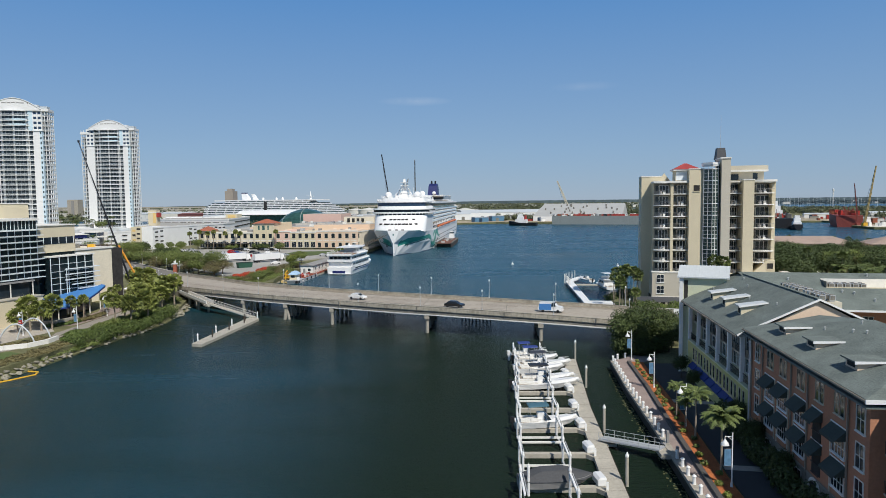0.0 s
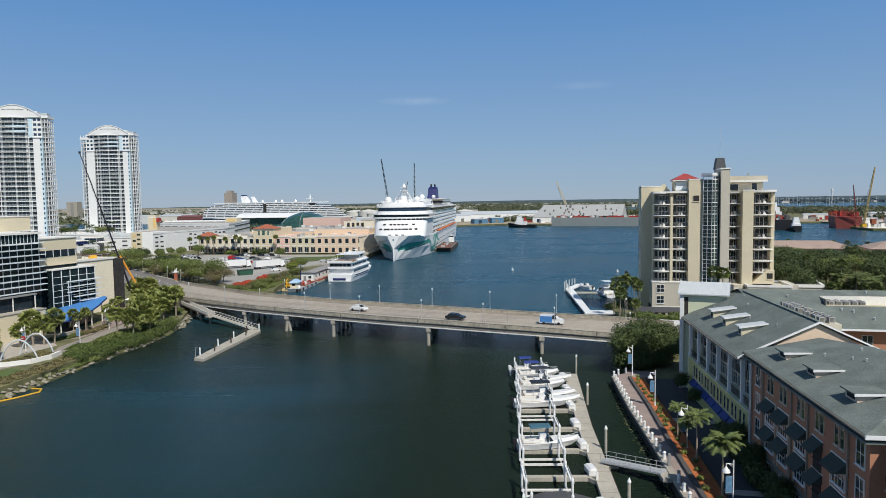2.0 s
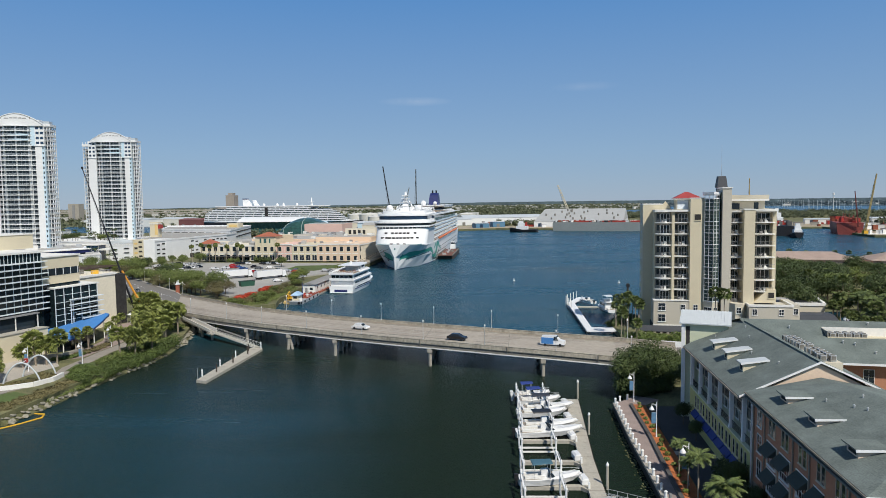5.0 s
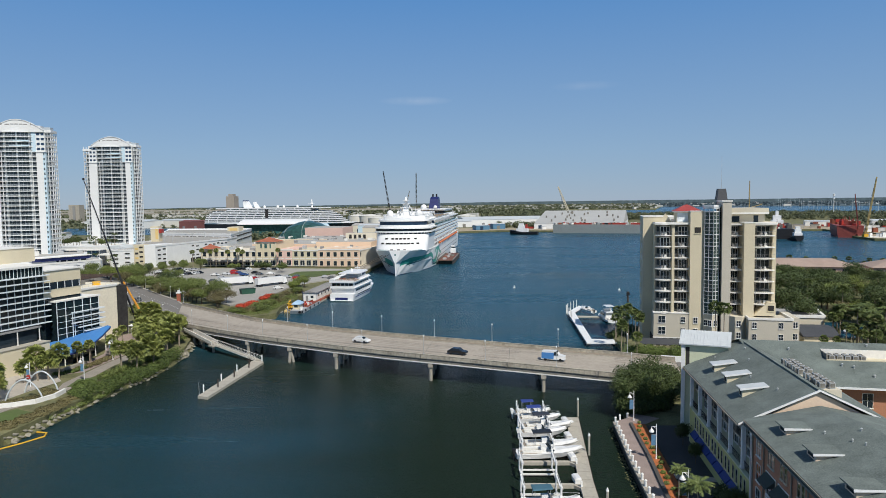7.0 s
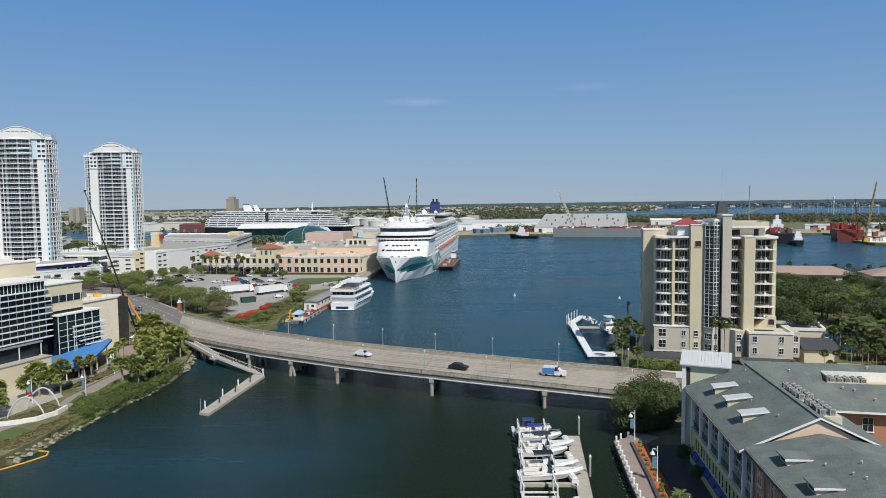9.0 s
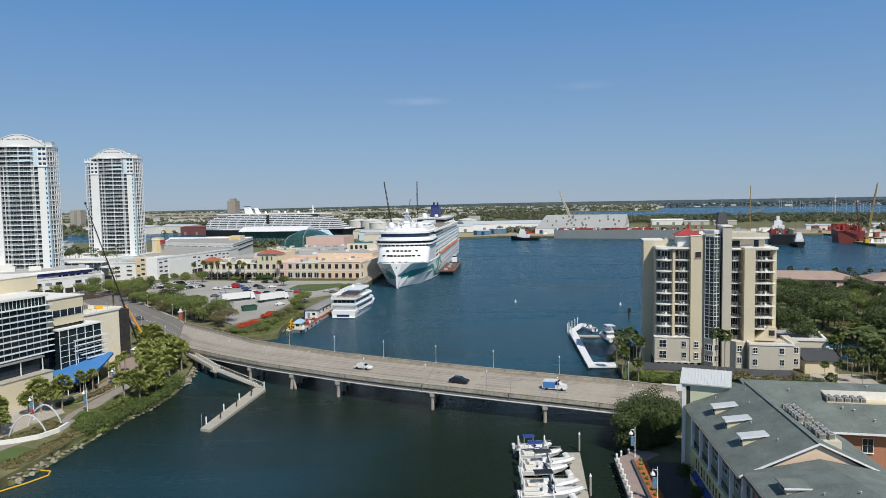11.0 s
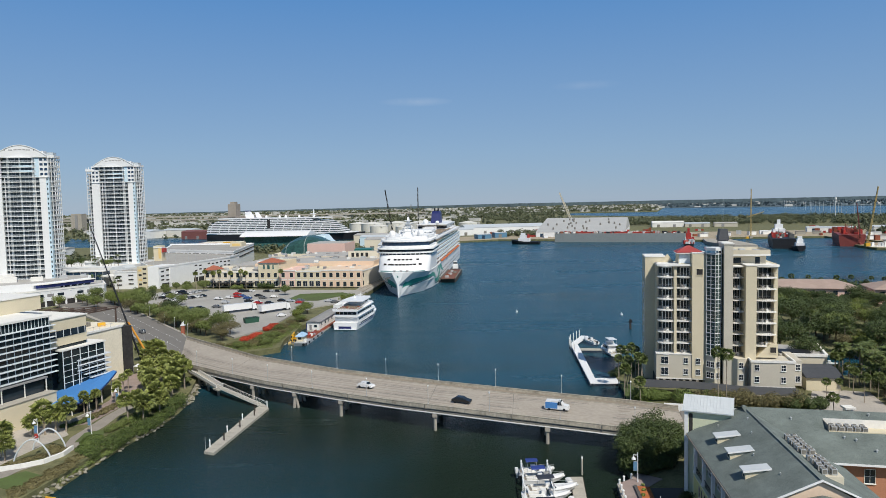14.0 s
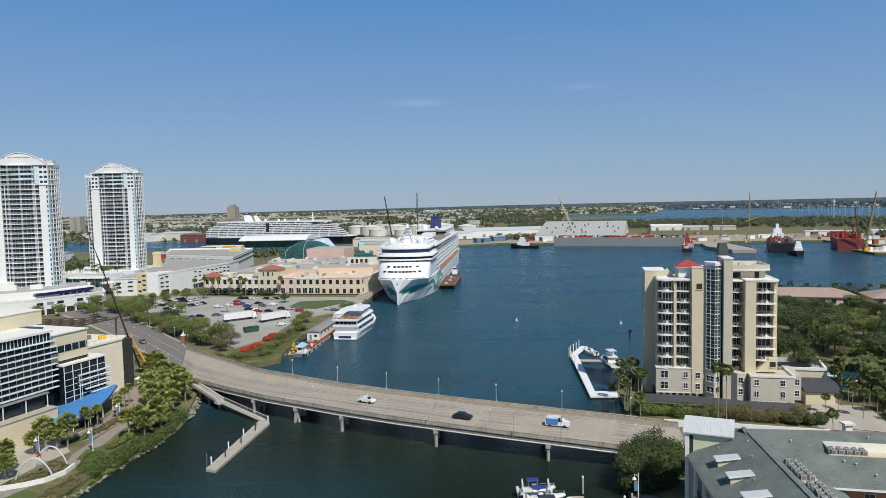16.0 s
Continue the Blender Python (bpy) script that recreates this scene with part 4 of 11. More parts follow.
# stair tower with pale metal shed roof
ht = thing("stair_tower", "pale green stair tower with white ribbed metal shed roof", "tower")
RT = pose(36.7, 116.3, 0, 0, 0, -22) @ Matrix.Diagonal((0.88, 0.82, 1, 1))
part("wall", G().prism([tuple((RT @ Vector(p))[:2]) for p in ((0.6, 0.6, 0), (8.6, 0.6, 0), (8.6, 5.2, 0), (0.6, 5.2, 0))], 1.3, 17.6), PALEGREEN, ht)
part("link_wall", G().prism([(38.6, 116.6), (46.5, 118), (48, 124), (40, 124)], 1.3, 13.2), PALEGREEN, ht)
part("corner_column", G().prism([tuple((RT @ Vector(p))[:2]) for p in ((0.2, 0.2, 0), (0.9, 0.2, 0), (0.9, 0.9, 0), (0.2, 0.9, 0))], 1.3, 17.6), WHITE, ht)
part("opening", G().prism([tuple((RT @ Vector(p))[:2]) for p in ((1.0, 0.56, 0), (1.7, 0.56, 0), (1.7, 0.7, 0), (1.0, 0.7, 0))], 12.6, 17.0), DARK, ht)
g = G().add([tuple(RT @ Vector(p)) for p in ((-0.2, -0.2, 17.65), (9.1, -0.2, 17.65), (9.1, 5.6, 19.2), (-0.2, 5.6, 19.2), (-0.2, -0.2, 17.45), (9.1, -0.2, 17.45), (9.1, 5.6, 19.0), (-0.2, 5.6, 19.0))],
            [(0, 1, 2, 3), (7, 6, 5, 4), (0, 4, 5, 1), (1, 5, 6, 2), (2, 6, 7, 3), (3, 7, 4, 0)])
roof = part("roof", g, METALROOF, ht, "pale ribbed metal roof")
for i in range(16):
    x = 0.05 + i * 0.6
    part("seam", G().loft([[tuple(RT @ Vector((x + a, y, z + b))) for a, b in ((0, 0), (0.06, 0), (0.06, 0.07), (0, 0.07))] for y, z in ((-0.2, 17.65), (5.6, 19.2))]), METALROOF, roof)
part("gable_fill", G().prism([tuple((RT @ Vector(p))[:2]) for p in ((0.6, 2.6, 0), (8.6, 2.6, 0), (8.6, 5.2, 0), (0.6, 5.2, 0))], 17.6, 18.2), PALEGREEN, ht)

# ---- the eleven-storey condominium ----
hcd = thing("condominium_tower", "cream and beige eleven-storey condominium with curved white balconies and glazed bay", "apartment building", at=pose(52.4, 190.2, 0, 0, 0, -9.8))
PZ, FH = 10.5, 3.08
part("core", G().box(1.5, 4.0, 3.8, 30.5, 17, 35), SANDSTUCCO, hcd)
part("podium", G().box(0.2, -0.4, 3.9, 13.0, 16, PZ), GREYSTUCCO, hcd, "greige podium wall")
part("podium_cap", G().box(0.05, -0.55, PZ, 13.0, 2, PZ + 0.25), OFFWHITE, hcd)
part("garage_level", G().box(0, 0.5, 1.2, 36, 16, 3.9), DARK, hcd)
part("garage_beam", G().box(0.1, -0.5, 3.6, 13.1, 0.4, 3.9), OFFWHITE, hcd)
part("garage_beam", G().box(23.5, -6.5, 3.5, 34.4, -5.9, 3.9), OFFWHITE, hcd)
for i in range(8):
    part("garage_pier", G().box(0.3 + i * 1.75, -0.4, 1.2, 0.9 + i * 1.75, 0.3, 3.6), CONCRETE, hcd)
part("rear_block", G().box(-2.2, 7.3, 1.5, 3.4, 16.5, 37.0), CREAM, hcd, "cream rear block")
part("rear_cap", G().box(-2.3, 7.2, 37.0, 3.5, 16.6, 37.25), OFFWHITE, hcd)
part("rear_gable", G().add([(1.9, 7.1, 35.2), (6.0, 7.1, 35.2), (3.95, 7.1, 38.0), (1.9, 7.7, 35.2), (6.0, 7.7, 35.2), (3.95, 7.7, 38.0)], [(0, 1, 2), (5, 4, 3), (0, 3, 4, 1), (1, 4, 5, 2), (2, 5, 3, 0)]), CREAM, hcd)
for i in range(8):
    put_window(hcd, WIN_SMALL, Matrix.Translation((-2.2, 12, 8 + 3.3 * i)) @ FACE)


BAYGLASS = glass_material("greyish_door_glass", (0.05, 0.06, 0.062), 0.08)
TOWERGLASS_MINT = glass_material("mint_stair_glazing", (0.05, 0.075, 0.07), 0.1)
# sand stucco at half brightness: the balconies' shade is in the colour
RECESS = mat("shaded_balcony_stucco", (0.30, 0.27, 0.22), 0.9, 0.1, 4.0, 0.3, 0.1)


def curved_slab(x0, x1, y0, bulge, z, t, back):
    n = 8
    front = [(x0 + (x1 - x0) * i / n, y0 - bulge * math.sin(math.pi * i / n)) for i in range(n + 1)]
    return G().prism(front + [(x1, back), (x0, back)], z, z + t)


def rail_along(pts, z, h=1.05, gap=0.4, thick=0.015):
    g = G()
    for p, q in zip(pts, pts[1:]):
        g.beam((*p, z + h - 0.05), (*q, z + h - 0.05), 0.06, 0.06)
        n = max(2, int(math.dist(p, q) / gap))
        for k in range(n):
            x, y = p[0] + (q[0] - p[0]) * k / n, p[1] + (q[1] - p[1]) * k / n
            g.box(x - thick, y - thick, z, x + thick, y + thick, z + h)
    return g


for lx0, lx1, ly, bulge, back, first in ((0.7, 5.0, 0.5, 1.1, 4.1, 0), (5.6, 9.7, 0.4, 0.25, 4.1, 0), (19.4, 22.9, -1.2, 0.35, 4.1, 0), (25.4, 31.0, -1.2, 0.8, 4.1, 1)):
    for k in range(first, 9):
        z = PZ + FH * k
        s = part("balcony", curved_slab(lx0, lx1, ly, bulge, z - 0.16, 0.24, back), OFFWHITE, hcd, "white balcony slab")
        if k < 8:
            n = 6
            pts = [(lx0 + (lx1 - lx0) * i / n, ly + 0.08 - bulge * math.sin(math.pi * i / n)) for i in range(n + 1)]
            part("balcony_rail", rail_along(pts, z + 0.08), GREYROOF, s)
            wide = lx1 - lx0
            part("sliding_door", G().box(lx0 + 0.35 * wide, 3.0, z + 0.08, lx1 - 0.4, 3.1, z + 2.4), BAYGLASS, hcd)
            part("room_window", G().box(lx0 + 0.5, 3.0, z + 0.8, lx0 + 0.28 * wide, 3.1, z + 2.4), BAYGLASS, hcd)
            for j in range(4):
                xx = lx0 + 0.35 * wide + (0.65 * wide - 0.4) * j / 3
                part("door_frame", G().box(xx - 0.06, 2.9, z + 0.08, xx + 0.06, 3.02, z + 2.4), WHITE, hcd)
            part("door_head", G().box(lx0 + 0.35 * wide, 2.9, z + 2.32, lx1 - 0.4, 3.02, z + 2.46), WHITE, hcd)
            part("wall_lamp", G().cyl(lx0 + 0.31 * wide, 2.95, z + 1.9, z + 2.15, 0.12, 0.12, 8), OFFWHITE, hcd)
            if (k * 7 + int(lx0)) % 3:
                part("balcony_table", G().cyl(lx0 + 0.4 * wide, ly + 0.9, z + 0.08, z + 0.8, 0.35, 0.4, 8), GREYROOF, s)
                part("balcony_chair", G().cbox(lx0 + 0.62 * wide, ly + 1.0, z + 0.08, 0.6, 0.6, 0.45).cbox(lx0 + 0.62 * wide, ly + 1.28, z + 0.5, 0.6, 0.08, 0.45), OFFWHITE, s)
    part("back_wall", G().box(lx0, 3.1, PZ if not first else PZ + FH, lx1, 4.1, PZ + FH * 8), RECESS, hcd, "sand balcony back wall with shade in its colour")
part("pier", G().box(4.95, 0.2, PZ, 5.65, 4.1, 35.1), CREAM, hcd)
part("left_fin", G().box(0.5, 3.0, PZ, 0.85, 7.4, 35.6), CREAM, hcd)
part("left_cornice", curved_slab(0.4, 9.8, 0.2, 0.7, 35.1, 0.5, 7), OFFWHITE, hcd)
part("beige_wall", G().box(9.6, -0.6, 3.9, 13.3, 6, 38.6), CREAM, hcd, "cream stucco shaft wall")
part("beige_cap", G().box(9.5, -0.7, 38.6, 13.4, 6, 38.85), OFFWHITE, hcd)
put_window(hcd, window_meshes("square_opening", 1.7, 1.7, CREAM, DARK), Matrix.Translation((11.5, -0.6, 32.7)))
part("penthouse", G().box(6.3, 2, 35.2, 9.6, 8, 38.4), CREAM, hcd)
part("penthouse_screen", G().box(6.5, 1.9, 35.8, 9.4, 2.01, 38.2), LOUVRE, hcd)
part("red_roof", G().add([(5.6, 0.9, 38.75), (12.9, 0.9, 38.75), (12.9, 8.0, 38.75), (5.6, 8.0, 38.75), (8.8, 4.3, 40.5), (9.6, 4.6, 40.5)], [(0, 1, 5, 4), (1, 2, 5), (2, 3, 4, 5), (3, 0, 4), (3, 2, 1, 0)]), REDROOF, hcd, "red hipped metal roof")
part("red_eave", G().box(5.7, 1.0, 38.4, 9.6, 7.9, 38.75), OFFWHITE, hcd)
# glazed bay
bay = [(13.2, -1.2), (15.1, -3.1), (16.8, -2.0), (17.0, 1.5), (13.2, 1.5)]
part("bay_base", G().prism(bay, 1.3, PZ + 0.3), SANDSTUCCO, hcd, "sand-coloured bay base")
part("bay_glass", G().prism([(x, y + 0.06) for x, y in bay], PZ + 0.3, 38.4), TOWERGLASS_MINT, hcd)
for k in range(9):
    part("bay_bar", G().prism([(13.15, -1.22), (15.1, -3.17), (16.86, -2.02), (17.1, 1.5), (13.15, 1.5)], PZ + 2.3 + FH * k, PZ + 2.37 + FH * k), WHITE, hcd)
for k in range(10):
    part("bay_band", G().prism([(13.1, -1.25), (15.1, -3.22), (16.92, -2.05), (17.1, 1.5), (13.1, 1.5)], PZ + 0.25 + FH * k, PZ + 0.45 + FH * k), WHITE, hcd)
    part("bay_bar", G().prism([(13.15, -1.22), (15.1, -3.17), (16.86, -2.02), (17.1, 1.5), (13.15, 1.5)], PZ + 1.3 + FH * k, PZ + 1.37 + FH * k) if k < 9 else G().prism([(13.1, -1.25), (15.1, -3.22), (16.92, -2.05), (17.1, 1.5), (13.1, 1.5)], 39.4, 39.9), WHITE, hcd)
for a, b in (((13.2, -1.2), (15.1, -3.1)), ((15.1, -3.1), (16.8, -2.0))):
    for s in (0.0, 0.5, 1.0):
        x, y = a[0] + (b[0] - a[0]) * s, a[1] + (b[1] - a[1]) * s
        part("bay_mullion", G().cbox(x, y - 0.03, PZ, 0.11, 0.12, 28.9, 30), WHITE, hcd)
part("bay_crown", G().prism([(13.0, -1.3), (15.1, -3.35), (17.0, -2.1), (17.1, 1.5), (13.0, 1.5)], 39.7, 40.3), WHITE, hcd)
for z in (4.6, 7.6):
    for x, y, r in ((13.75, -1.8, -45), (14.6, -2.65, -45), (15.95, -2.57, 33)):
        put_window(hcd, WIN_SMALL, pose(x, y, z, 0, 0, r))
part("grey_shaft", G().box(17.35, -3.1, 1.4, 19.6, 5, 41.2), GREYSTUCCO, hcd, "tall greige lift shaft")
part("shaft_cap", G().box(17.15, -3.3, 41.2, 19.8, 5, 41.55), OFFWHITE, hcd)
# near-black strip stands in for the shade between bay and shaft
part("shadow_gap", G().box(17.02, -0.6, 3.9, 17.36, 3, 40), DARK, hcd)
part("plant_tower", G().prism([(18.2, 8), (20.4, 8), (20.4, 11.4), (18.2, 11.4)], 35, 41.6).prism([(17.9, 7.8), (20.7, 7.8), (20.7, 11.6), (17.9, 11.6)], 41.6, 44.8, [(18.3, 8.3), (20.3, 8.3), (20.3, 11.1), (18.3, 11.1)]), DARKROOF, hcd, "dark grey rooftop plant tower")
part("antenna", G().cyl(19.4, 10, 44.8, 54, 0.05, 0.02, 6), STEEL, hcd)
part("cream_column", G().box(22.8, -3.3, 3.9, 25.5, 4.1, 35.4), CREAM, hcd, "cream stucco column")
part("column_cap", G().box(22.7, -3.4, 35.4, 25.6, 4.1, 35.7), OFFWHITE, hcd)
part("right_fin", G().box(30.6, -0.2, PZ, 31.5, 12, 35.6), CREAM, hcd)
part("right_cornice", curved_slab(25.4, 31.6, -1.2, 0.9, 35.0, 0.55, 6), OFFWHITE, hcd)
part("roof_pavilion", G().box(20.2, 2.0, 35, 29.0, 12, 37.8), SANDSTUCCO, hcd)
part("roof_slab", curved_slab(19.6, 29.8, 0.6, 0.6, 37.8, 0.45, 13), OFFWHITE, hcd, "white roof canopy")
rim = [(19.8 + 9.8 * i / 10, 0.8 - 0.55 * math.sin(math.pi * i / 10)) for i in range(11)] + [(29.6, 12.8), (19.8, 12.8)]
for p, q in zip(rim, rim[1:] + rim[:1]):
    part("roof_parapet", G().cbox((p[0] + q[0]) / 2, (p[1] + q[1]) / 2, 38.25, math.dist(p, q) + 0.2, 0.3, 1.15, math.degrees(math.atan2(q[1] - p[1], q[0] - p[0]))), SANDSTUCCO, hcd)
part("pavilion_window", G().box(20.6, 1.9, 35.6, 22.6, 2.05, 37.2), GLASS, hcd)
part("pavilion_window", G().box(26.2, 1.9, 35.4, 27.4, 2.05, 37.4), GLASS, hcd)
for x, y in ((21, 5), (24, 8), (27, 4.5)):
    part("roof_unit", G().cbox(x, y, 38.25, 1.6, 1.2, 1.0, 10), STEEL, hcd)
part("roof_terrace", G().box(19.6, -0.8, 34.7, 31, 12, 35.05), OFFWHITE, hcd)
# podium wing
part("wing", G().box(23.6, -6.5, 1.3, 34.3, 2.5, 10.2), GREYSTUCCO, hcd, "greige podium wing")
part("wing_parapet", G().box(23.4, -6.7, 10.2, 34.5, -6.3, 10.8).box(23.4, -6.3, 10.2, 23.8, 2.5, 10.8).box(34.1, -6.3, 10.2, 34.5, 2.5, 10.8), OFFWHITE, hcd)
part("wing_lower", G().box(34.3, -4.8, 3.9, 36.4, 6, 10.6), GREYSTUCCO, hcd)
part("bay_tower", G().prism([(19.5, -3.2), (20.6, -4.6), (22.4, -4.6), (23.4, -3.4), (23.4, 2), (19.5, 2)], 1.3, 10.6), SANDSTUCCO, hcd)
part("sloped_parapet", G().add([(25.6, -2.2, 10.6), (31.2, -2.2, 10.6), (31.2, -2.2, 14.2), (29.2, -2.2, 14.2), (25.6, 3, 10.6), (31.2, 3, 10.6), (31.2, 3, 14.2), (29.2, 3, 14.2)], [(0, 1, 2, 3), (7, 6, 5, 4), (0, 4, 5, 1), (1, 5, 6, 2), (2, 6, 7, 3), (3, 7, 4, 0)]), CREAM, hcd)
put_window(hcd, window_meshes("square_dark", 1.6, 1.6, CREAM, DARK), Matrix.Translation((30.0, -2.2, 11.9)))
for z in (4.9, 8.0):
    put_window(hcd, window_meshes("podium_window", 2.0, 2.1, WHITE, GLASS, (2, 2)), Matrix.Translation((2.4, -0.4, z - 0.2)))
    for x in (8.0, 11.2):
        put_window(hcd, WIN_SMALL, Matrix.Translation((x, -0.42 if x < 9 else -0.62, z)))
    for x in (25.0, 31.5):
        put_window(hcd, WIN_SMALL, Matrix.Translation((x, -6.5, z)))
    put_window(hcd, WIN_SMALL, Matrix.Translation((35.4, -4.8, z)))
    put_window(hcd, WIN_SMALL, Matrix.Translation((21.5, -4.6, z)))

# low annex beside it
hx = thing("annex_building", "low beige annex with flat pale roof and dark standing-seam roof", "building")
part("block", G().prism([(90, 196), (101.5, 193.8), (106, 208), (92, 213)], 1.3, 8.0), SANDSTUCCO, hx)
part("roof", G().prism([(90.4, 196.4), (101.2, 194.3), (105.5, 207.7), (92.2, 212.5)], 8.0, 8.05), FLATROOF, hx)
part("parapet", G().prism([(89.7, 195.8), (101.6, 193.5), (101.5, 194.1), (90.1, 196.4)], 8.0, 8.8).prism([(101.1, 194.0), (101.7, 193.6), (106.4, 208.2), (105.7, 208.3)], 8.0, 8.8), OFFWHITE, hx)
part("solar_panel", G().prism([(90.6, 199), (99, 197.4), (100, 202), (91, 203.6)], 8.3, 8.5), BLACK, hx)
part("low_wing", G().prism([(91, 184), (99.5, 182.8), (100.5, 190.8), (92, 192)], 1.3, 4.8), CREAM, hx)
part("dark_roof", G().prism([(90.6, 183.5), (100, 182.2), (101, 191.4), (91.4, 192.8)], 4.8, 5.0).prism([(90.6, 183.5), (100, 182.2), (101, 191.4), (91.4, 192.8)], 5.0, 6.6, [(91.2, 188.3), (100.5, 187), (101, 191.4), (91.4, 192.8)]), DARKROOF, hx, "dark standing-seam roof")

# ---- office block with sun louvres, west bank ----
OF = Matrix.Translation((-106.7, 170.5, 2.0)) @ Matrix.Rotation(math.atan2(-0.30, 0.954), 4, "Z")   # local y along the face, local x outwards
OFFICEGLASS = glass_material("dark_teal_glazing", (0.012, 0.022, 0.026), 0.08)
of = thing("office_building", "stepped cream office block with dark glass and grey horizontal sun louvres", "office building", at=OF)
part("louvred_slab", G().box(-24, -42, 0, 0, -1.1, 25), OFFICEGLASS, of, "dark glazed slab")
part("slab_roof", G().box(-24.2, -42, 25, 0.6, -0.7, 25.5), OFFWHITE, of)
part("slab_end", G().box(-24, -1.1, 0, -0.5, -0.75, 25), CREAM, of)
for i in range(9):
    z = 10.7 + i * 1.5
    lv = part("sun_louvre", G().box(0.3, -42, z, 1.3, -0.2, z + 0.17), LOUVRE, of, "pale grey aluminium sun louvre")
    for k in range(12):
        part("bracket", G().box(0.0, -1.3 - k * 3.4, z - 0.06, 1.1, -1.2 - k * 3.4, z + 0.0), LOUVRE, lv)
    part("spandrel", G().box(-0.2, -42, z - 0.22, 0.06, -1.05, z + 0.16), LOUVRE, of)
for i in range(40):
    y = -1.2 - i * 1.0
    part("mullion", G().box(0.0, y - 0.045, 22.9, 0.12, y + 0.045, 25), LOUVRE, of)
    if i % 2 == 0:
        part("mullion", G().box(0.0, y - 0.05, 10.4, 0.14, y + 0.05, 22.9), LOUVRE, of)
part("cream_penthouse", G().box(-26, -42, 25.5, -11.2, 6.2, 29.2), CREAM, of, "cream rendered penthouse")
part("penthouse_roof", G().box(-26.2, -42, 29.2, -11.0, 6.4, 29.4), OFFWHITE, of)
for i in range(7):
    part("roof_plant", G().cbox(-18 + 1.2 * (i % 3), -4.5 - 2.4 * i, 29.4, 1.6, 1.9, 1.2, 10 * i), STEEL, of)
part("mid_block", G().box(-22, -0.75, 16.4, -1.7, 11.9, 23.4), CREAM, of, "cream rendered block")
part("mid_band", G().box(-1.72, -0.4, 18.6, -1.62, 11.7, 20.4), GLASS, of)
for i in range(6):
    part("mullion", G().box(-1.64, -0.3 + i * 2.3, 18.6, -1.5, -0.18 + i * 2.3, 20.4), LOUVRE, of)
part("mid_roof", G().box(-22.2, -0.9, 23.4, -1.4, 12.2, 23.7), OFFWHITE, of)
part("mid_glass", G().box(-20, -0.75, 0, -2.0, 11.8, 16.4), OFFICEGLASS, of)
part("glass_block", G().box(-9, 2.0, 5, 0.2, 15.8, 15.2), OFFICEGLASS, of, "dark glazed lower block")
part("glass_block_roof", G().box(-9.2, 1.8, 15.2, 0.5, 16.2, 15.55), OFFWHITE, of)
for i in range(6):
    part("mullion", G().box(0.18, 2.1 + i * 2.7, 5, 0.36, 2.24 + i * 2.7, 15.2), LOUVRE, of)
for z in (6.6, 8.2, 9.8, 11.4, 13.3):
    part("transom", G().box(0.18, 2.1, z, 0.3, 15.8, z + 0.1), LOUVRE, of)
for z, y0 in ((6.3, 10.0), (7.6, 8.2), (9.0, 6.2), (10.4, 6.2), (11.8, 6.2)):
    lv = part("sun_louvre", G().box(0.5, y0, z, 1.25, 17.0, z + 0.22).box(-4.5, 16.3, z, 0.5, 17.0, z + 0.22), LOUVRE, of, "pale grey aluminium sun louvre")
    part("bracket", G().box(0.2, y0 + 0.2, z - 0.08, 1.2, y0 + 0.3, z).box(0.2, 14.9, z - 0.08, 1.2, 15.0, z), LOUVRE, lv)
part("louvre_post", G().box(1.0, 6.1, 5, 1.16, 6.26, 12.2), LOUVRE, of)
# terrace roof and its dark shopfront
part("terrace_roof", G().box(0.01, -42, 10.0, 1.9, -3.9, 10.35), GREYROOF, of)
part("terrace_front", G().box(0.01, -42, 6.6, 0.9, -4.4, 10.0), GLASS, of)
part("terrace_base", G().box(0.01, -42, 0, 3.8, -3.4, 6.4), CREAM, of, "pale yellow terrace wall")
part("terrace_deck", G().box(0.01, -42.1, 6.4, 4.0, -3.2, 6.6), DOCKCON, of, "grey concrete terrace")
for i in range(8):
    part("terrace_post", G().box(1.5, -4.4 - i * 6, 6.6, 1.7, -4.2 - i * 6, 10.0), OFFWHITE, of)

ow = thing("rendered_block", "blank sand-coloured rendered block with a near-black end", "building", at=Matrix.Translation((-109.5, 173.5, 0)) @ Matrix.Rotation(math.atan2(-0.30, 0.954), 4, "Z"))
part("plain_wall", G().prism([(-30, 10.2), (-8.0, 10.2), (-7.8, 31.8), (-12, 38), (-30, 36)], 2, 17.6), mat("pale_bare_render", (0.76, 0.69, 0.54), 0.9, 0.1, 2.0, 0.12, 0.1), ow, "blank sand-coloured wall")
part("wall_parapet", G().prism([(-8.4, 10.2), (-7.7, 10.2), (-7.5, 31.9), (-8.2, 31.9)], 17.6, 18.2), OFFWHITE, ow)
part("dark_end", G().prism([(-7.79, 31.85), (-7.2, 35.4), (-12, 36.2)], 2, 17.4), DARK, ow, "near-black end wall")
for i in range(9):
    part("roof_plant", G().cbox(-14 - random.random() * 10, 15 + i * 2.0, 17.6, 1.5 + random.random(), 1.4, 0.7 + random.random() * 0.8, random.random() * 90), random.choice((STEEL, YELLOW, DARKCON, OFFWHITE)), ow)
for i in range(9):
    part("roof_railing", G().box(-7.9, 13 + i * 2.1, 18.2, -7.85, 13.05 + i * 2.1, 19.3), STEEL, ow)
part("roof_railing", G().box(-7.9, 13, 19.2, -7.85, 31, 19.28), STEEL, ow)
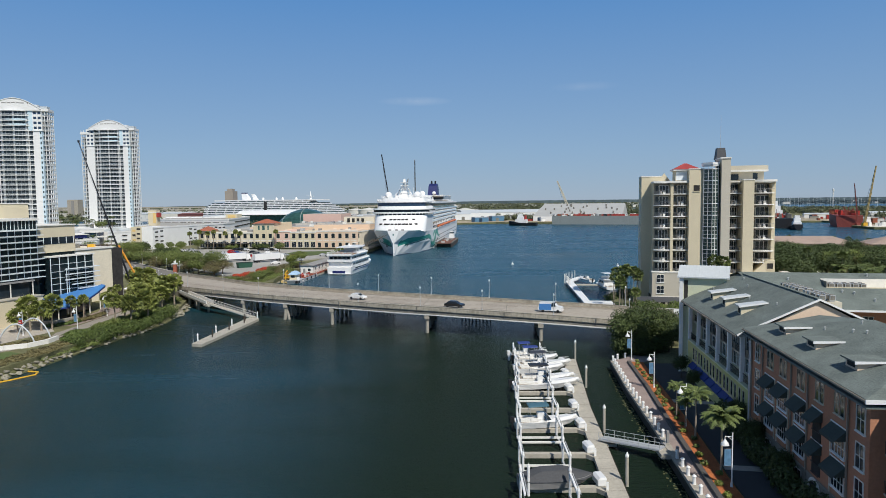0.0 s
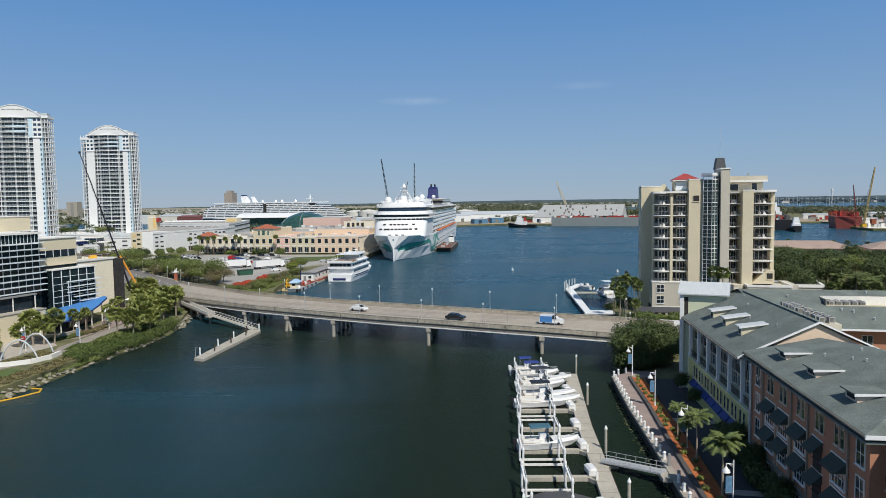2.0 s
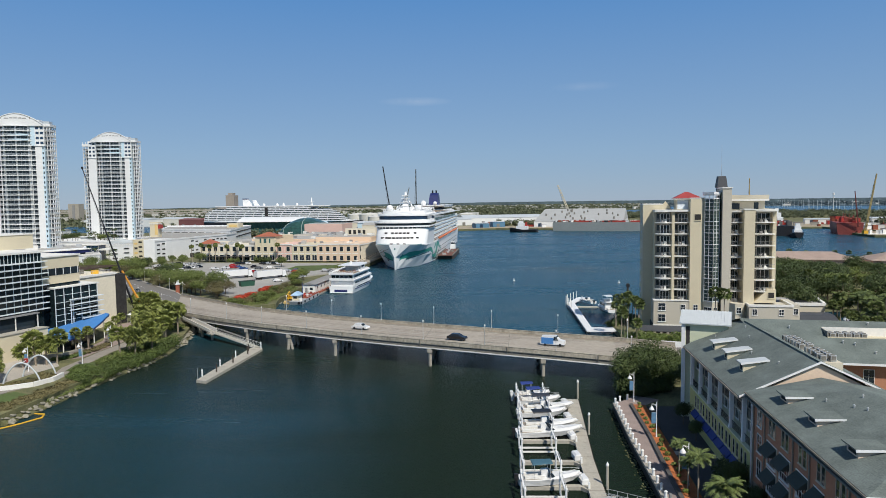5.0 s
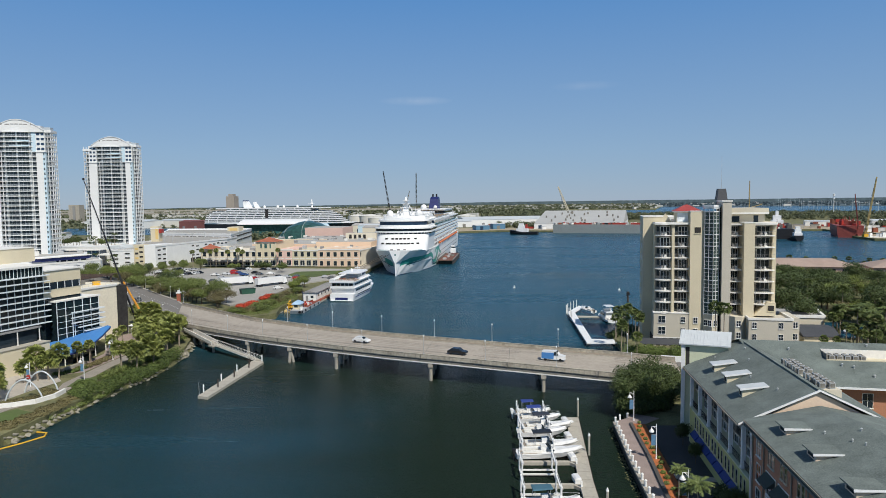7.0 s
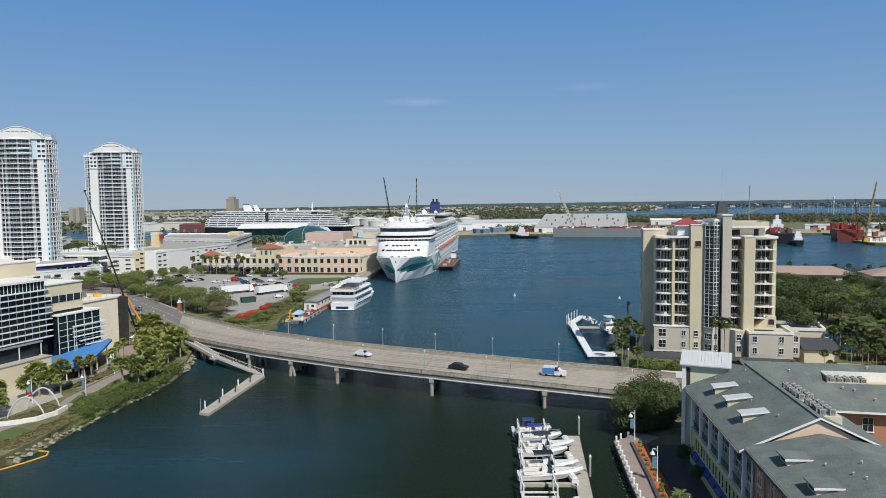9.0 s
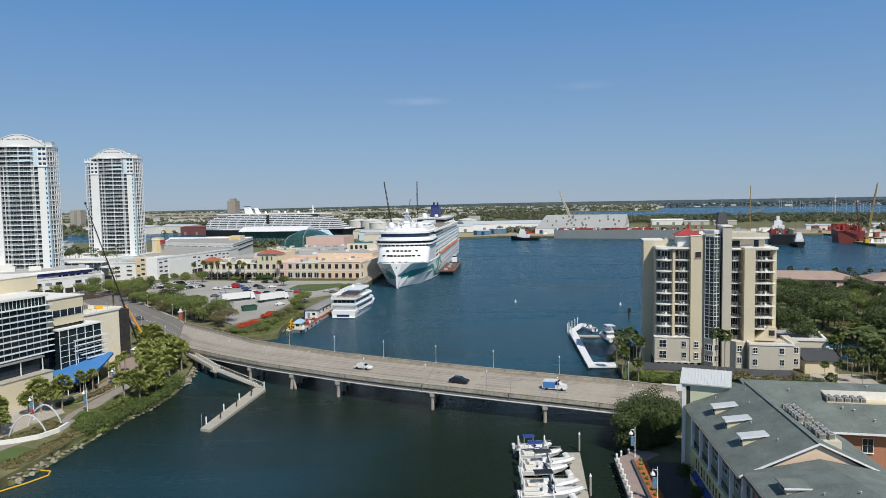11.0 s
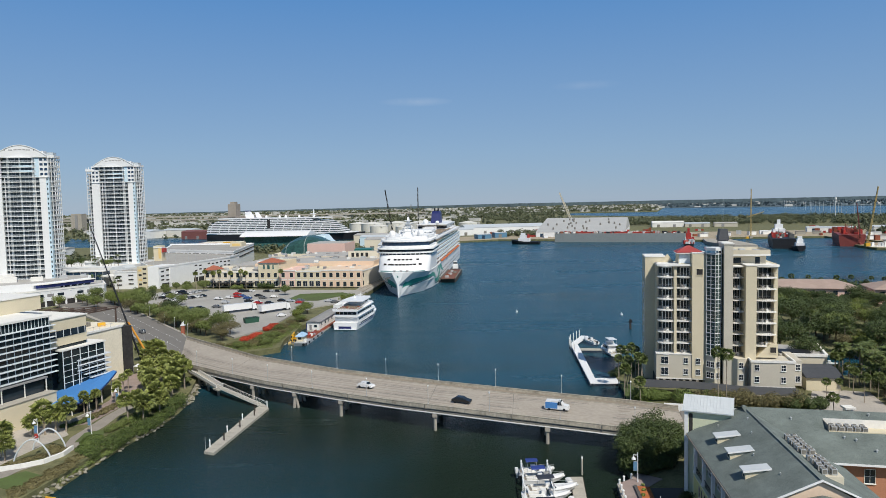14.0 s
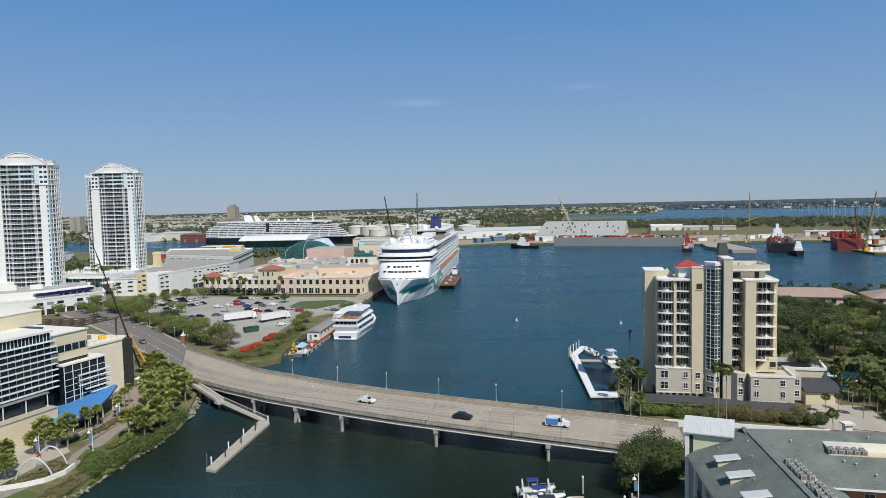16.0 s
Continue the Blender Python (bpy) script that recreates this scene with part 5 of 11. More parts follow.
# big blue canopy over the waterside restaurant
cp = thing("restaurant_pavilion", "waterside pavilion under a sweeping bright blue roof", "restaurant")
CANOPY = [(-113.0, 167.0, 5.5), (-109.6, 164.6, 5.45), (-106.2, 163.4, 5.4), (-101.3, 164.0, 5.4), (-98.2, 167.5, 5.5), (-97.8, 173.5, 6.0), (-98.4, 180.5, 7.2), (-99.4, 186.9, 8.4)]
BACK = [(-112.4, 169.4, 6.3), (-110.0, 169.6, 6.6), (-108.2, 170.9, 6.9), (-106.4, 172.6, 7.2), (-105.2, 174.6, 7.4), (-104.2, 178.5, 7.7), (-102.8, 182.0, 8.1), (-100.8, 185.8, 8.5)]
MID = [tuple(p[i] * 0.5 + b[i] * 0.5 + (0.28 if i == 2 else 0) for i in range(3)) for p, b in zip(CANOPY, BACK)]
part("roof", G().ribbon(CANOPY, MID, 0.25), BLUECANOPY, cp, "bright blue sheet roof")
part("roof", G().ribbon(MID, BACK, 0.25), BLUECANOPY, cp, "bright blue sheet roof")
part("fascia", G().ribbon([(x, y, z - 0.2) for x, y, z in CANOPY], [(x - 0.25, y + 0.1, z - 0.2) for x, y, z in CANOPY], 0.35), ROYAL, cp, "dark blue edge of the roof")
part("glass_front", G().prism([(-112.3, 168.6), (-106.5, 165.6), (-102, 166), (-100, 168.8), (-101.4, 176.5), (-101.6, 182), (-103.0, 186), (-107, 187), (-106.6, 178), (-109.5, 172.5)], 2, 5.2), GLASS, cp)
for p, o in zip(CANOPY, CANOPY[1:]):
    c = Vector(p).lerp(Vector(o), 0.5)
    part("post", G().cyl(c.x - 0.8, c.y + 0.6, 2, c.z - 0.1, 0.14, 0.14, 8), OFFWHITE, cp)
part("terrace_wall", G().prism([(-112, 160.8), (-104, 157.0), (-96.5, 158.5), (-95.2, 166), (-95.8, 166), (-97, 159), (-104, 157.7), (-111.7, 161.5)], 2, 3.3), CONCRETE, cp)

# ---- twin residential towers ----
TWZ, NF, FT = 9.0, 27, 2.78
tw = thing("residential_tower", "white and pale blue residential tower with stacked balconies and arched parapet", "apartment tower", "twin towers", pose(-251.0, 382, 0, 0, 0, 12))
PALEBLUE = mat("pale_blue_render", (0.56, 0.70, 0.78), 0.7, 0.06, 2.0, 0.1, 0.05)
TOWERWHITE = mat("cool_white_render", (0.76, 0.765, 0.755), 0.7, 0.06, 1.5, 0.08, 0.05)
TZ = TWZ + NF * FT
TOWERGLASS = glass_material("greyish_balcony_glazing", (0.045, 0.06, 0.07), 0.12)
RAILGREY = mat("grey_balcony_rail", (0.42, 0.46, 0.48), 0.45, 0.08, 2.0, 0.2, 0.02)


def arc_plan(x0, x1, y0, bulge, back, n=10):
    return [(x0 + (x1 - x0) * i / n, y0 - bulge * math.sin(math.pi * i / n)) for i in range(n + 1)] + [(x1, back), (x0, back)]


def bow(x, y0, bulge):
    """The curved front's y at x, from one side pier to the other."""
    return y0 - bulge * math.sin(math.pi * (x + 11.4) / 20.2)


part("core", G().box(-17, 3.5, 0, 14, 9.5, TZ), TOWERWHITE, tw)
part("middle_glass", G().prism(arc_plan(-11.4, 8.8, 1.7, 2.5, 6), TWZ, TZ), TOWERGLASS, tw, "grey recessed glazing")
part("side_glass", G().box(-20.0, 2.2, TWZ, -17.0, 9, TZ - 5), TOWERGLASS, tw)
part("side_glass", G().box(13.6, 2.2, TWZ, 15.0, 9, TZ - 3), TOWERGLASS, tw)
part("white_pier", G().box(-17.2, 0.2, TWZ - 4, -11.4, 8, TZ - 4 * FT), TOWERWHITE, tw, "plain white pier")
part("white_pier", G().box(8.8, -0.6, TWZ - 4, 13.6, 8, TZ - 4 * FT), TOWERWHITE, tw, "plain white pier")
part("crown_pier", G().box(8.8, -0.4, TZ - 4 * FT, 13.6, 8, TZ + 1.4), TOWERWHITE, tw)
part("crown_pier", G().box(-17.2, 0.4, TZ - 4 * FT, -11.4, 8, TZ + 0.6), TOWERWHITE, tw)
part("crown_ledge", G().box(8.5, -1.1, TZ - 4 * FT - 0.25, 13.9, 0.4, TZ - 4 * FT + 0.2), TOWERWHITE, tw)
part("crown_ledge", G().box(-17.5, -0.3, TZ - 4 * FT - 0.25, -11.1, 1.0, TZ - 4 * FT + 0.2), TOWERWHITE, tw)
part("blue_strip", G().box(12.3, -0.64, TWZ - 4, 13.64, 6, TZ - 4 * FT), PALEBLUE, tw, "pale blue strip with small windows")
part("blue_panel", G().box(6.4, -0.55, TZ - 4 * FT, 8.86, 3, TZ), PALEBLUE, tw)
part("blue_base", G().prism(arc_plan(-5.0, 6.0, -0.9, 0.8, 3), TWZ - 2, TWZ + 2 * FT), PALEBLUE, tw)
n_arc = 12
arc_pts = [(-11.6 + 20.6 * i / n_arc, 0.25 - 2.75 * math.sin(math.pi * i / n_arc)) for i in range(n_arc + 1)]
slab_me = mesh("balcony", G().prism(arc_plan(-11.8, 9.2, 0.2, 2.85, 4, 12), -0.2, 0.15), TOWERWHITE)
rail_me = mesh("balcony_rail", rail_along(arc_pts, 0.13, 1.0, 0.26, 0.05), RAILGREY)
blue_rail_me = mesh("balcony_rail", G().prism(arc_plan(-4.6, 5.6, -1.6, 0.9, -1.2, 8), 0.14, 1.0), PALEBLUE)
wall_panels = [mesh("wall_panel", G().cbox((x0 + x1) / 2, bow((x0 + x1) / 2, 1.5, 2.5), 0.15, x1 - x0, 0.4, FT - 0.35), TOWERWHITE) for x0, x1 in ((-8.1, -7.0), (-1.3, -0.5), (4.8, 5.8))]
frame_bars = [mesh("door_frame", G().cbox(x, bow(x, 1.65, 2.5), 0.15, 0.12, 0.12, FT - 0.35), RAILGREY) for x in (-5.4, -3.4, 1.4, 3.2)]
side_me = mesh("side_balcony", G().box(13.6, 0.4, -0.13, 16.6, 9, 0.13), TOWERWHITE)
side_rail_me = mesh("side_rail", rail_along([(13.7, 0.45), (16.5, 0.45), (16.5, 4.6), (16.5, 8.9)], 0.13, 1.0, 0.3, 0.05), RAILGREY)
left_me = mesh("side_balcony", G().box(-20.9, 0.8, -0.13, -17.1, 9, 0.13), TOWERWHITE)
left_rail_me = mesh("side_rail", rail_along([(-17.2, 0.9), (-20.8, 0.9), (-20.8, 8.9)], 0.13, 1.0, 0.3, 0.05), RAILGREY)
pane_me = mesh("pier_window", G().box(12.55, -0.7, 0.8, 13.2, -0.6, 2.1), TOWERGLASS)
for k in range(NF + 1):
    up_ = Matrix.Translation((0, 0, TWZ + FT * k))
    b = share("balcony", slab_me, tw, up_)
    share("side_balcony", side_me, tw, up_)
    if k < NF - 1:
        share("side_balcony", left_me, tw, up_)
        share("side_rail", left_rail_me, tw, up_)
    if k < NF:
        share("balcony_rail", rail_me, b, Matrix())
        if k in (24, 25) or k < 2:
            share("balcony_rail", blue_rail_me, b, Matrix())
        for me in wall_panels:
            share("wall_panel", me, tw, up_)
        for me in frame_bars:
            share("door_frame", me, tw, up_)
        share("side_rail", side_rail_me, tw, up_)
        if k < NF - 4:
            share("pier_window", pane_me, tw, up_)
for x in (-11.5, -9.2, 6.6, 8.9):
    part("front_post", G().box(x - 0.16, bow(min(x, 8.7), 0.2, 2.7) - 0.1, TWZ - 2, x + 0.16, bow(min(x, 8.7), 0.2, 2.7) + 0.3, TZ - 4 * FT), TOWERWHITE, tw)
for x, y in ((14.9, 0.4), (16.5, 0.4), (16.5, 3.2), (16.5, 6.1), (16.5, 8.8), (-20.8, 0.8), (-18.9, 0.8), (-20.8, 4.8)):
    part("side_post", G().box(x - 0.17, y, TWZ, x + 0.17, y + 0.34, TZ), TOWERWHITE, tw)
for k in range(4):
    for x0, x1, y in ((9.3, 10.9, -0.4), (11.6, 13.2, -0.4), (-16.4, -14.9, 0.4), (-13.9, -12.4, 0.4)):
        part("crown_window", G().box(x0, y - 0.06, TZ - 4 * FT + 0.9 + FT * k, x1, y + 0.1, TZ - 4 * FT + 2.3 + FT * k), BLUEGLASS, tw)
arch = [(-14.5 + 28 * i / 20, TZ + 0.8 + 6.0 * math.sin(math.pi * i / 20)) for i in range(21)]
part("arched_parapet", G().loft([[(x, -1.3, TZ), (x, -0.5, TZ), (x, -0.5, z), (x, -1.3, z)] for x, z in arch]), TOWERWHITE, tw, "white arched parapet")
part("arch_coping", G().loft([[(x, -1.6, z - 0.05), (x, 0.3, z - 0.05), (x, 0.3, z + 0.35), (x, -1.6, z + 0.35)] for x, z in arch]), TOWERWHITE, tw)
part("shoulder", G().box(13.0, -0.2, TZ - 0.2, 17.0, 9, TZ + 1.2), TOWERWHITE, tw)
part("shoulder", G().box(-21.2, 0.3, TZ - FT - 0.2, -14.0, 9, TZ - FT + 1.4), TOWERWHITE, tw)
part("roof_house", G().box(-11, 4, TZ, 10, 9.4, TZ + 4.0), TOWERWHITE, tw)
part("roof_plant", G().box(12, 3, TZ + 1.2, 15.5, 8, TZ + 3.0), RAILGREY, tw)
for x, w in ((-8.2, 0.25), (-5.2, 1.1), (-2.6, 0.8), (-0.4, 0.9), (1.9, 0.7), (4.0, 1.1), (7.0, 0.25)):
    z = TZ + 2.9 + 1.2 * math.sin(math.pi * (x + 14.5) / 28)
    part("parapet_slot", G().box(x - w, -1.36, z, x + w, -1.24, z + (0.5 if w > 0.3 else 1.3)), GREYROOF, tw)
copy_thing(tw, pose(-251.8, 487, 0, 0, 0, 4))
# podium of the nearer tower
pd = thing("tower_podium", "white podium building with a blue curved canopy band", "building")
PODFRONT = [(-262, 322), (-233, 347), (-229, 351.5), (-208.5, 384), (-210, 389)]
part("block", G().prism(PODFRONT + [(-222, 408), (-300, 400), (-300, 300)], 2, 10.6), TOWERWHITE, pd)
part("parapet", G().prism([(-233.3, 346.6), (-229, 351.2), (-208.1, 384), (-208.6, 384.3), (-229.5, 351.9), (-233.6, 347.2)], 10.6, 11.5).prism([(-262.2, 321.6), (-233.3, 346.6), (-233.6, 347.2), (-262.5, 322.2)], 10.6, 11.5), OFFWHITE, pd)
part("roof", G().prism([(-234, 348), (-209.5, 385), (-222, 407), (-300, 399), (-300, 302)], 10.6, 10.66), FLATROOF, pd)
part("upper_block", G().prism([(-262, 338), (-230.5, 360), (-217.5, 386), (-226, 402), (-300, 395)], 10.6, 14.6), TOWERWHITE, pd)
part("blue_band", G().prism([(-231.5, 357.5), (-228.2, 360.6), (-215.6, 386.2), (-217.4, 387.0), (-230.0, 361.6)], 12.0, 13.7), NAVY, pd, "navy blue canopy band")
part("band_roof", G().prism([(-232.4, 356.6), (-227.6, 360.0), (-214.8, 386.4), (-218, 389), (-236, 366)], 13.7, 14.1), OFFWHITE, pd)
part("upper_roof", G().prism([(-261, 340), (-231.5, 361), (-219, 386), (-227, 401), (-299, 394)], 14.6, 14.66), FLATROOF, pd)
for i in range(7):
    s = (i + 0.5) / 7
    a, b = Vector((-230.4, 361)).lerp(Vector((-217.6, 386)), s), Vector((-228.9, 352)).lerp(Vector((-208.8, 383.6)), s)
    part("upper_window", G().cbox(a.x + 0.1, a.y - 0.05, 10.9, 3.0, 0.3, 1.0, 62.9), GLASS, pd)
    if i != 3:
        part("window", G().cbox(b.x + 0.1, b.y - 0.06, 7.4, 3.4, 0.34, 1.5, 57.6), GREYROOF if i in (1, 5) else GLASS, pd)
    part("arcade_opening", G().cbox(b.x + 0.1, b.y - 0.06, 2.2, 4.2, 0.3, 3.0, 57.6), DARK, pd)
    part("cornice_bracket", G().cbox(b.x + 0.2, b.y - 0.1, 9.7, 0.5, 0.5, 0.8, 57.6), OFFWHITE, pd)
part("string_course", G().prism([(-229.2, 351.3), (-208.2, 383.9), (-208.7, 384.2), (-229.6, 351.6)], 5.9, 6.3), OFFWHITE, pd)
for x, y, w, d, h in ((-240, 372, 6, 4, 2.2), (-232, 384, 4, 4, 1.6), (-252, 366, 8, 5, 2.6), (-226, 394, 3, 3, 1.4), (-262, 380, 7, 6, 3.2), (-246, 388, 5, 3, 1.2)):
    part("roof_plant", G().cbox(x, y, 14.66, w, d, h, 30), STEEL if w < 6 else OFFWHITE, pd, "rooftop plant unit")
for x, y in ((-214, 392), (-219, 396), (-226, 372 - 12), (-217, 377)):
    part("roof_vent", G().cyl(x, y, 10.66, 11.8, 0.5, 0.5, 8), STEEL, pd)

# low glazed building between the podium and the garage
gb = thing("glazed_building", "low building with deep blue curtain glazing beside the towers", "building")
part("block", G().box(-266, 443, 2, -241, 452, 12.4), BLUEGLASS, gb, "blue curtain glazing")
for i in range(11):
    part("mullion", G().box(-266 + 2.5 * i - 0.12, 442.8, 2, -266 + 2.5 * i + 0.12, 443.05, 12.4), TEALGLASS if i % 2 else STEEL, gb)
part("roof", G().box(-266.6, 442.4, 12.4, -240.6, 452.4, 12.9), OFFWHITE, gb)
part("canopy", G().prism([(-240, 436), (-229, 434), (-229, 447), (-240, 449)], 9.6, 10.2), OFFWHITE, gb, "white flat canopy")
for x, y in ((-239, 437), (-230, 435.5), (-239, 447), (-230, 446)):
    part("canopy_post", G().cyl(x, y, 2, 9.6, 0.25, 0.25, 8), OFFWHITE, gb)
part("barrel_roof", G().loft([[(-236 + 6 * math.cos(math.pi * i / 8), yy, 12.6 + 2.4 * math.sin(math.pi * i / 8)) for i in range(9)] for yy in (454, 468)]), METALROOF, gb, "pale barrel roof")
part("barrel_base", G().box(-242, 454, 2, -230, 468, 12.6), OFFWHITE, gb)

# ---- white parking garage ----
gr = thing("parking_garage", "long white multi-storey parking garage with dark deck openings", "parking garage")
LG0, LG1 = Vector((-197.5, 430)), Vector((-179, 510))
LGA = math.degrees(math.atan2(80, 18.5))
part("front_block", G().prism([(-227, 431), (-211.5, 430.6), (-211.5, 446), (-231, 450)], 2, 12.8), WHITE, gr)
part("front_parapet", G().prism([(-227.3, 430.7), (-211.5, 430.3), (-211.5, 430.9), (-227.0, 431.3)], 12.8, 13.6).prism([(-227.5, 430.7), (-226.9, 430.9), (-230.9, 450), (-231.5, 450)], 12.8, 13.6), WHITE, gr)
part("front_deck", G().prism([(-226.6, 431.6), (-211.8, 431.2), (-211.8, 445.6), (-230.4, 449.4)], 12.8, 12.85), LOT, gr)
for z in (4.4, 7.2, 10.0):
    part("opening", G().box(-225.4, 430.5, z, -222.2, 431.0, z + 0.8), DARK, gr)
    part("opening", G().box(-217.6, 430.4, z + 0.7, -214.4, 430.9, z + 1.4), DARK, gr)
    part("side_opening", G().cbox(-228.8, 439.5, z, 9, 0.3, 0.8, 101.5), DARK, gr)
part("stair_tower", G().box(-211.5, 430.0, 2, -204.6, 440, 16.4), CREAM, gr, "cream stair tower")
for k in range(4):
    part("stair_opening", G().box(-210.6, 429.9, 4.4 + 3 * k, -208.6, 430.05, 5.7 + 3 * k), PALEYELLOW if k % 2 else DARK, gr)
    part("stair_opening", G().box(-207.8, 429.9, 5.4 + 3 * k, -205.6, 430.05, 6.5 + 3 * k), DARK, gr)
part("corner_block", G().prism([(-204.6, 430), LG0[:], (-193.5, 447), (-203, 447)], 2, 16.4), WHITE, gr)
DECK = [(-203, 440), (-194.8, 440.5), (-179, 510), (-180.5, 536.6), (-259, 576), (-228, 500), (-228, 470), (-212, 446)]
part("long_block", G().prism(DECK, 2, 15.2), WHITE, gr)
part("deck", G().prism([(x * 0.995 - 1.0, y * 0.996 + 1.9) for x, y in DECK], 15.2, 15.26), LOT, gr, "pale roof deck")
part("parapet", G().prism([(-197.6, 430.2), (-197.1, 430.0), (-178.6, 510), (-179.2, 510.2)], 15.2, 16.3), WHITE, gr)
part("back_parapet", G().prism([(-179.2, 510), (-178.6, 510), (-180.1, 537), (-180.8, 536.8)], 15.2, 16.3), WHITE, gr)
part("left_parapet", G().prism([(-212.3, 445.8), (-211.8, 446.2), (-227.6, 470), (-227.6, 500), (-228.2, 500), (-228.2, 469.8)], 15.2, 16.2), WHITE, gr)
for i in range(16):
    q = LG0.lerp(LG1, (i + 0.7) / 16)
    for k, z in enumerate((6.4, 9.4, 12.4)):
        if (i * 5 + k * 3) % 7 != 2:
            part("slot_opening", G().cbox(q.x + 0.02, q.y, z + (0.5 if (i + k) % 3 == 0 else 0), 2.9, 0.3, 0.9, LGA), DARK, gr)
for i in range(10):
    q = LG0.lerp(LG1, 0.03 + (i + 0.5) / 10.4)
    part("ground_opening", G().cbox(q.x + 0.02, q.y, 2.1, 7.2, 0.3, 3.0, LGA), DARK, gr)
for i in range(7):
    q = LG0.lerp(LG1, (i + 0.4) / 7) + Vector((-15 - 2 * (i % 2), 6))
    part("deck_lamp", G().cyl(q.x, q.y, 15.26, 20.5, 0.12, 0.1, 6).cbox(q.x, q.y, 20.5, 1.6, 0.4, 0.2, 20), STEEL, gr)
part("lift_tower", G().box(-228.0, 490, 15.2, -222, 496, 26.2), CREAM, gr, "cream lift tower")
part("lift_tower_face", G().box(-224.4, 489.86, 17.0, -222.4, 490.05, 24.6), PALEYELLOW, gr, "yellow strip of the lift tower")
part("lift_tower_cap", G().box(-228.3, 489.7, 24.6, -221.7, 496.3, 25.1), WHITE, gr)
part("red_panel", G().box(-221.9, 489.9, 21.4, -220.4, 495, 24.2), RED, gr, "red sign panel")
UP = [(-181, 537), (-186, 539), (-262, 578), (-290, 660), (-204, 650)]
part("upper_block", G().prism(UP[1:], 2, 17.2), WHITE, gr)
part("upper_deck", G().prism([(-188, 543), (-262, 581), (-286, 656), (-206, 647)], 17.2, 17.26), LOT, gr)
for a, b in ((UP[2], UP[1]), (UP[1], UP[4]), (UP[4], UP[3])):
    A, B = Vector(a), Vector(b)
    r = math.degrees(math.atan2(B.y - A.y, B.x - A.x))
    n = int((B - A).length / 9)
    M = (A + B) / 2
    part("upper_parapet", G().cbox(M.x, M.y, 17.2, (B - A).length, 0.5, 1.1, r), WHITE, gr)
    for i in range(n):
        q = A.lerp(B, (i + 0.5) / n)
        for z in (10.8, 14.6):
            part("deck_opening", G().cbox(q.x, q.y, z, 7.2, 0.66, 1.0, r), DARK, gr)
part("ramp_house", G().box(-214, 612, 17.2, -203.5, 625, 21), CREAM, gr, "cream ramp house")
part("ramp_house_face", G().box(-212, 611.8, 17.8, -205, 612.05, 20), PALEYELLOW, gr)

# ---- two-storey shopping and dining centre ----
ML = Matrix.Translation((-168, 431, 0)) @ Matrix.Rotation(math.atan2(-13, 102), 4, "Z")
ml = thing("shopping_centre", "two-storey peach, pink and cream shopping centre with clay-tiled corner towers", "shopping centre", at=ML)
SECT = [(0, 8, BEIGE, 13.4), (8, 37.5, BEIGE, 12.2), (37.5, 50.5, CREAM, 18.0), (50.5, 61.5, PINK, 13.0), (61.5, 78, CREAM, 12.6), (78, 104.5, PEACH, 13.2)]
for k, (x0, x1, material, z1) in enumerate(SECT):
    y0 = -0.9 if material in (CREAM,) and z1 > 15 else -0.12 * k
    part("facade", G().box(x0, y0, 2.5, x1, 30, z1), material, ml)
    part("cornice", G().box(x0 - 0.1, y0 - 0.35, z1 - 0.5, x1 + 0.1, y0 + 0.5, z1 + 0.15), OFFWHITE, ml)
    if z1 < 15:
        part("roof", G().box(x0 + 0.5, y0 + 0.6, z1 - 0.2, x1 - 0.5, 29.5, z1 - 0.1), FLATROOF, ml)
    n = max(2, int((x1 - x0) / 4.0))
    for i in range(n):
        x = x0 + (i + 0.5) * (x1 - x0) / n
        put_window(ml, WIN_MALL, Matrix.Translation((x, y0, 8.6)))
        put_window(ml, WIN_MALL if x0 > 70 else SHOPFRONT, Matrix.Translation((x, y0, 3.0)))
    part("string_course", G().box(x0, y0 - 0.2, 7.2, x1, y0 + 0.1, 7.6), OFFWHITE, ml)
    for i in range(n + 1):
        part("pilaster", G().box(x0 + i * (x1 - x0) / n - 0.35, y0 - 0.22, 2.5, x0 + i * (x1 - x0) / n + 0.35, y0 + 0.1, z1 - 0.5), material, ml)
for x0, x1, z in ((37.5, 50.5, 18.0), (0.3, 7.7, 13.5)):
    part("tile_roof", G().add([(x0 - 0.8, -1.8, z), (x1 + 0.8, -1.8, z), (x1 + 0.8, 11, z), (x0 - 0.8, 11, z), ((x0 + x1) / 2, 4.6, z + 2.8)], [(0, 1, 4), (1, 2, 4), (2, 3, 4), (3, 0, 4), (3, 2, 1, 0)]), TILEROOF, ml, "red clay tile roof")
for i in range(3):
    part("tower_window", G().box(40.4 + i * 2.7, -1.05, 14.0, 42.0 + i * 2.7, -0.88, 16.6), TEALGLASS, ml)
part("dark_awning", G().box(4, -5.2, 5.2, 34, 0, 5.6), BLACK, ml, "dark canopy")
part("side_facade", G().prism([(104.5, 0), (108, 30), (112, 84), (96, 84), (96, 0)], 2.5, 12.6), BEIGE, ml)
part("side_cornice", G().prism([(104.4, -0.3), (105, -0.3), (112.6, 84), (112, 84)], 12.2, 12.9), OFFWHITE, ml)
for i in range(14):
    a = Vector((104.6, 2)).lerp(Vector((111.6, 80)), i / 13)
    for z in (3.6, 8.6):
        part("side_window", G().cbox(a.x, a.y, z, 0.3, 2.0, 2.5, -5), GLASS, ml)
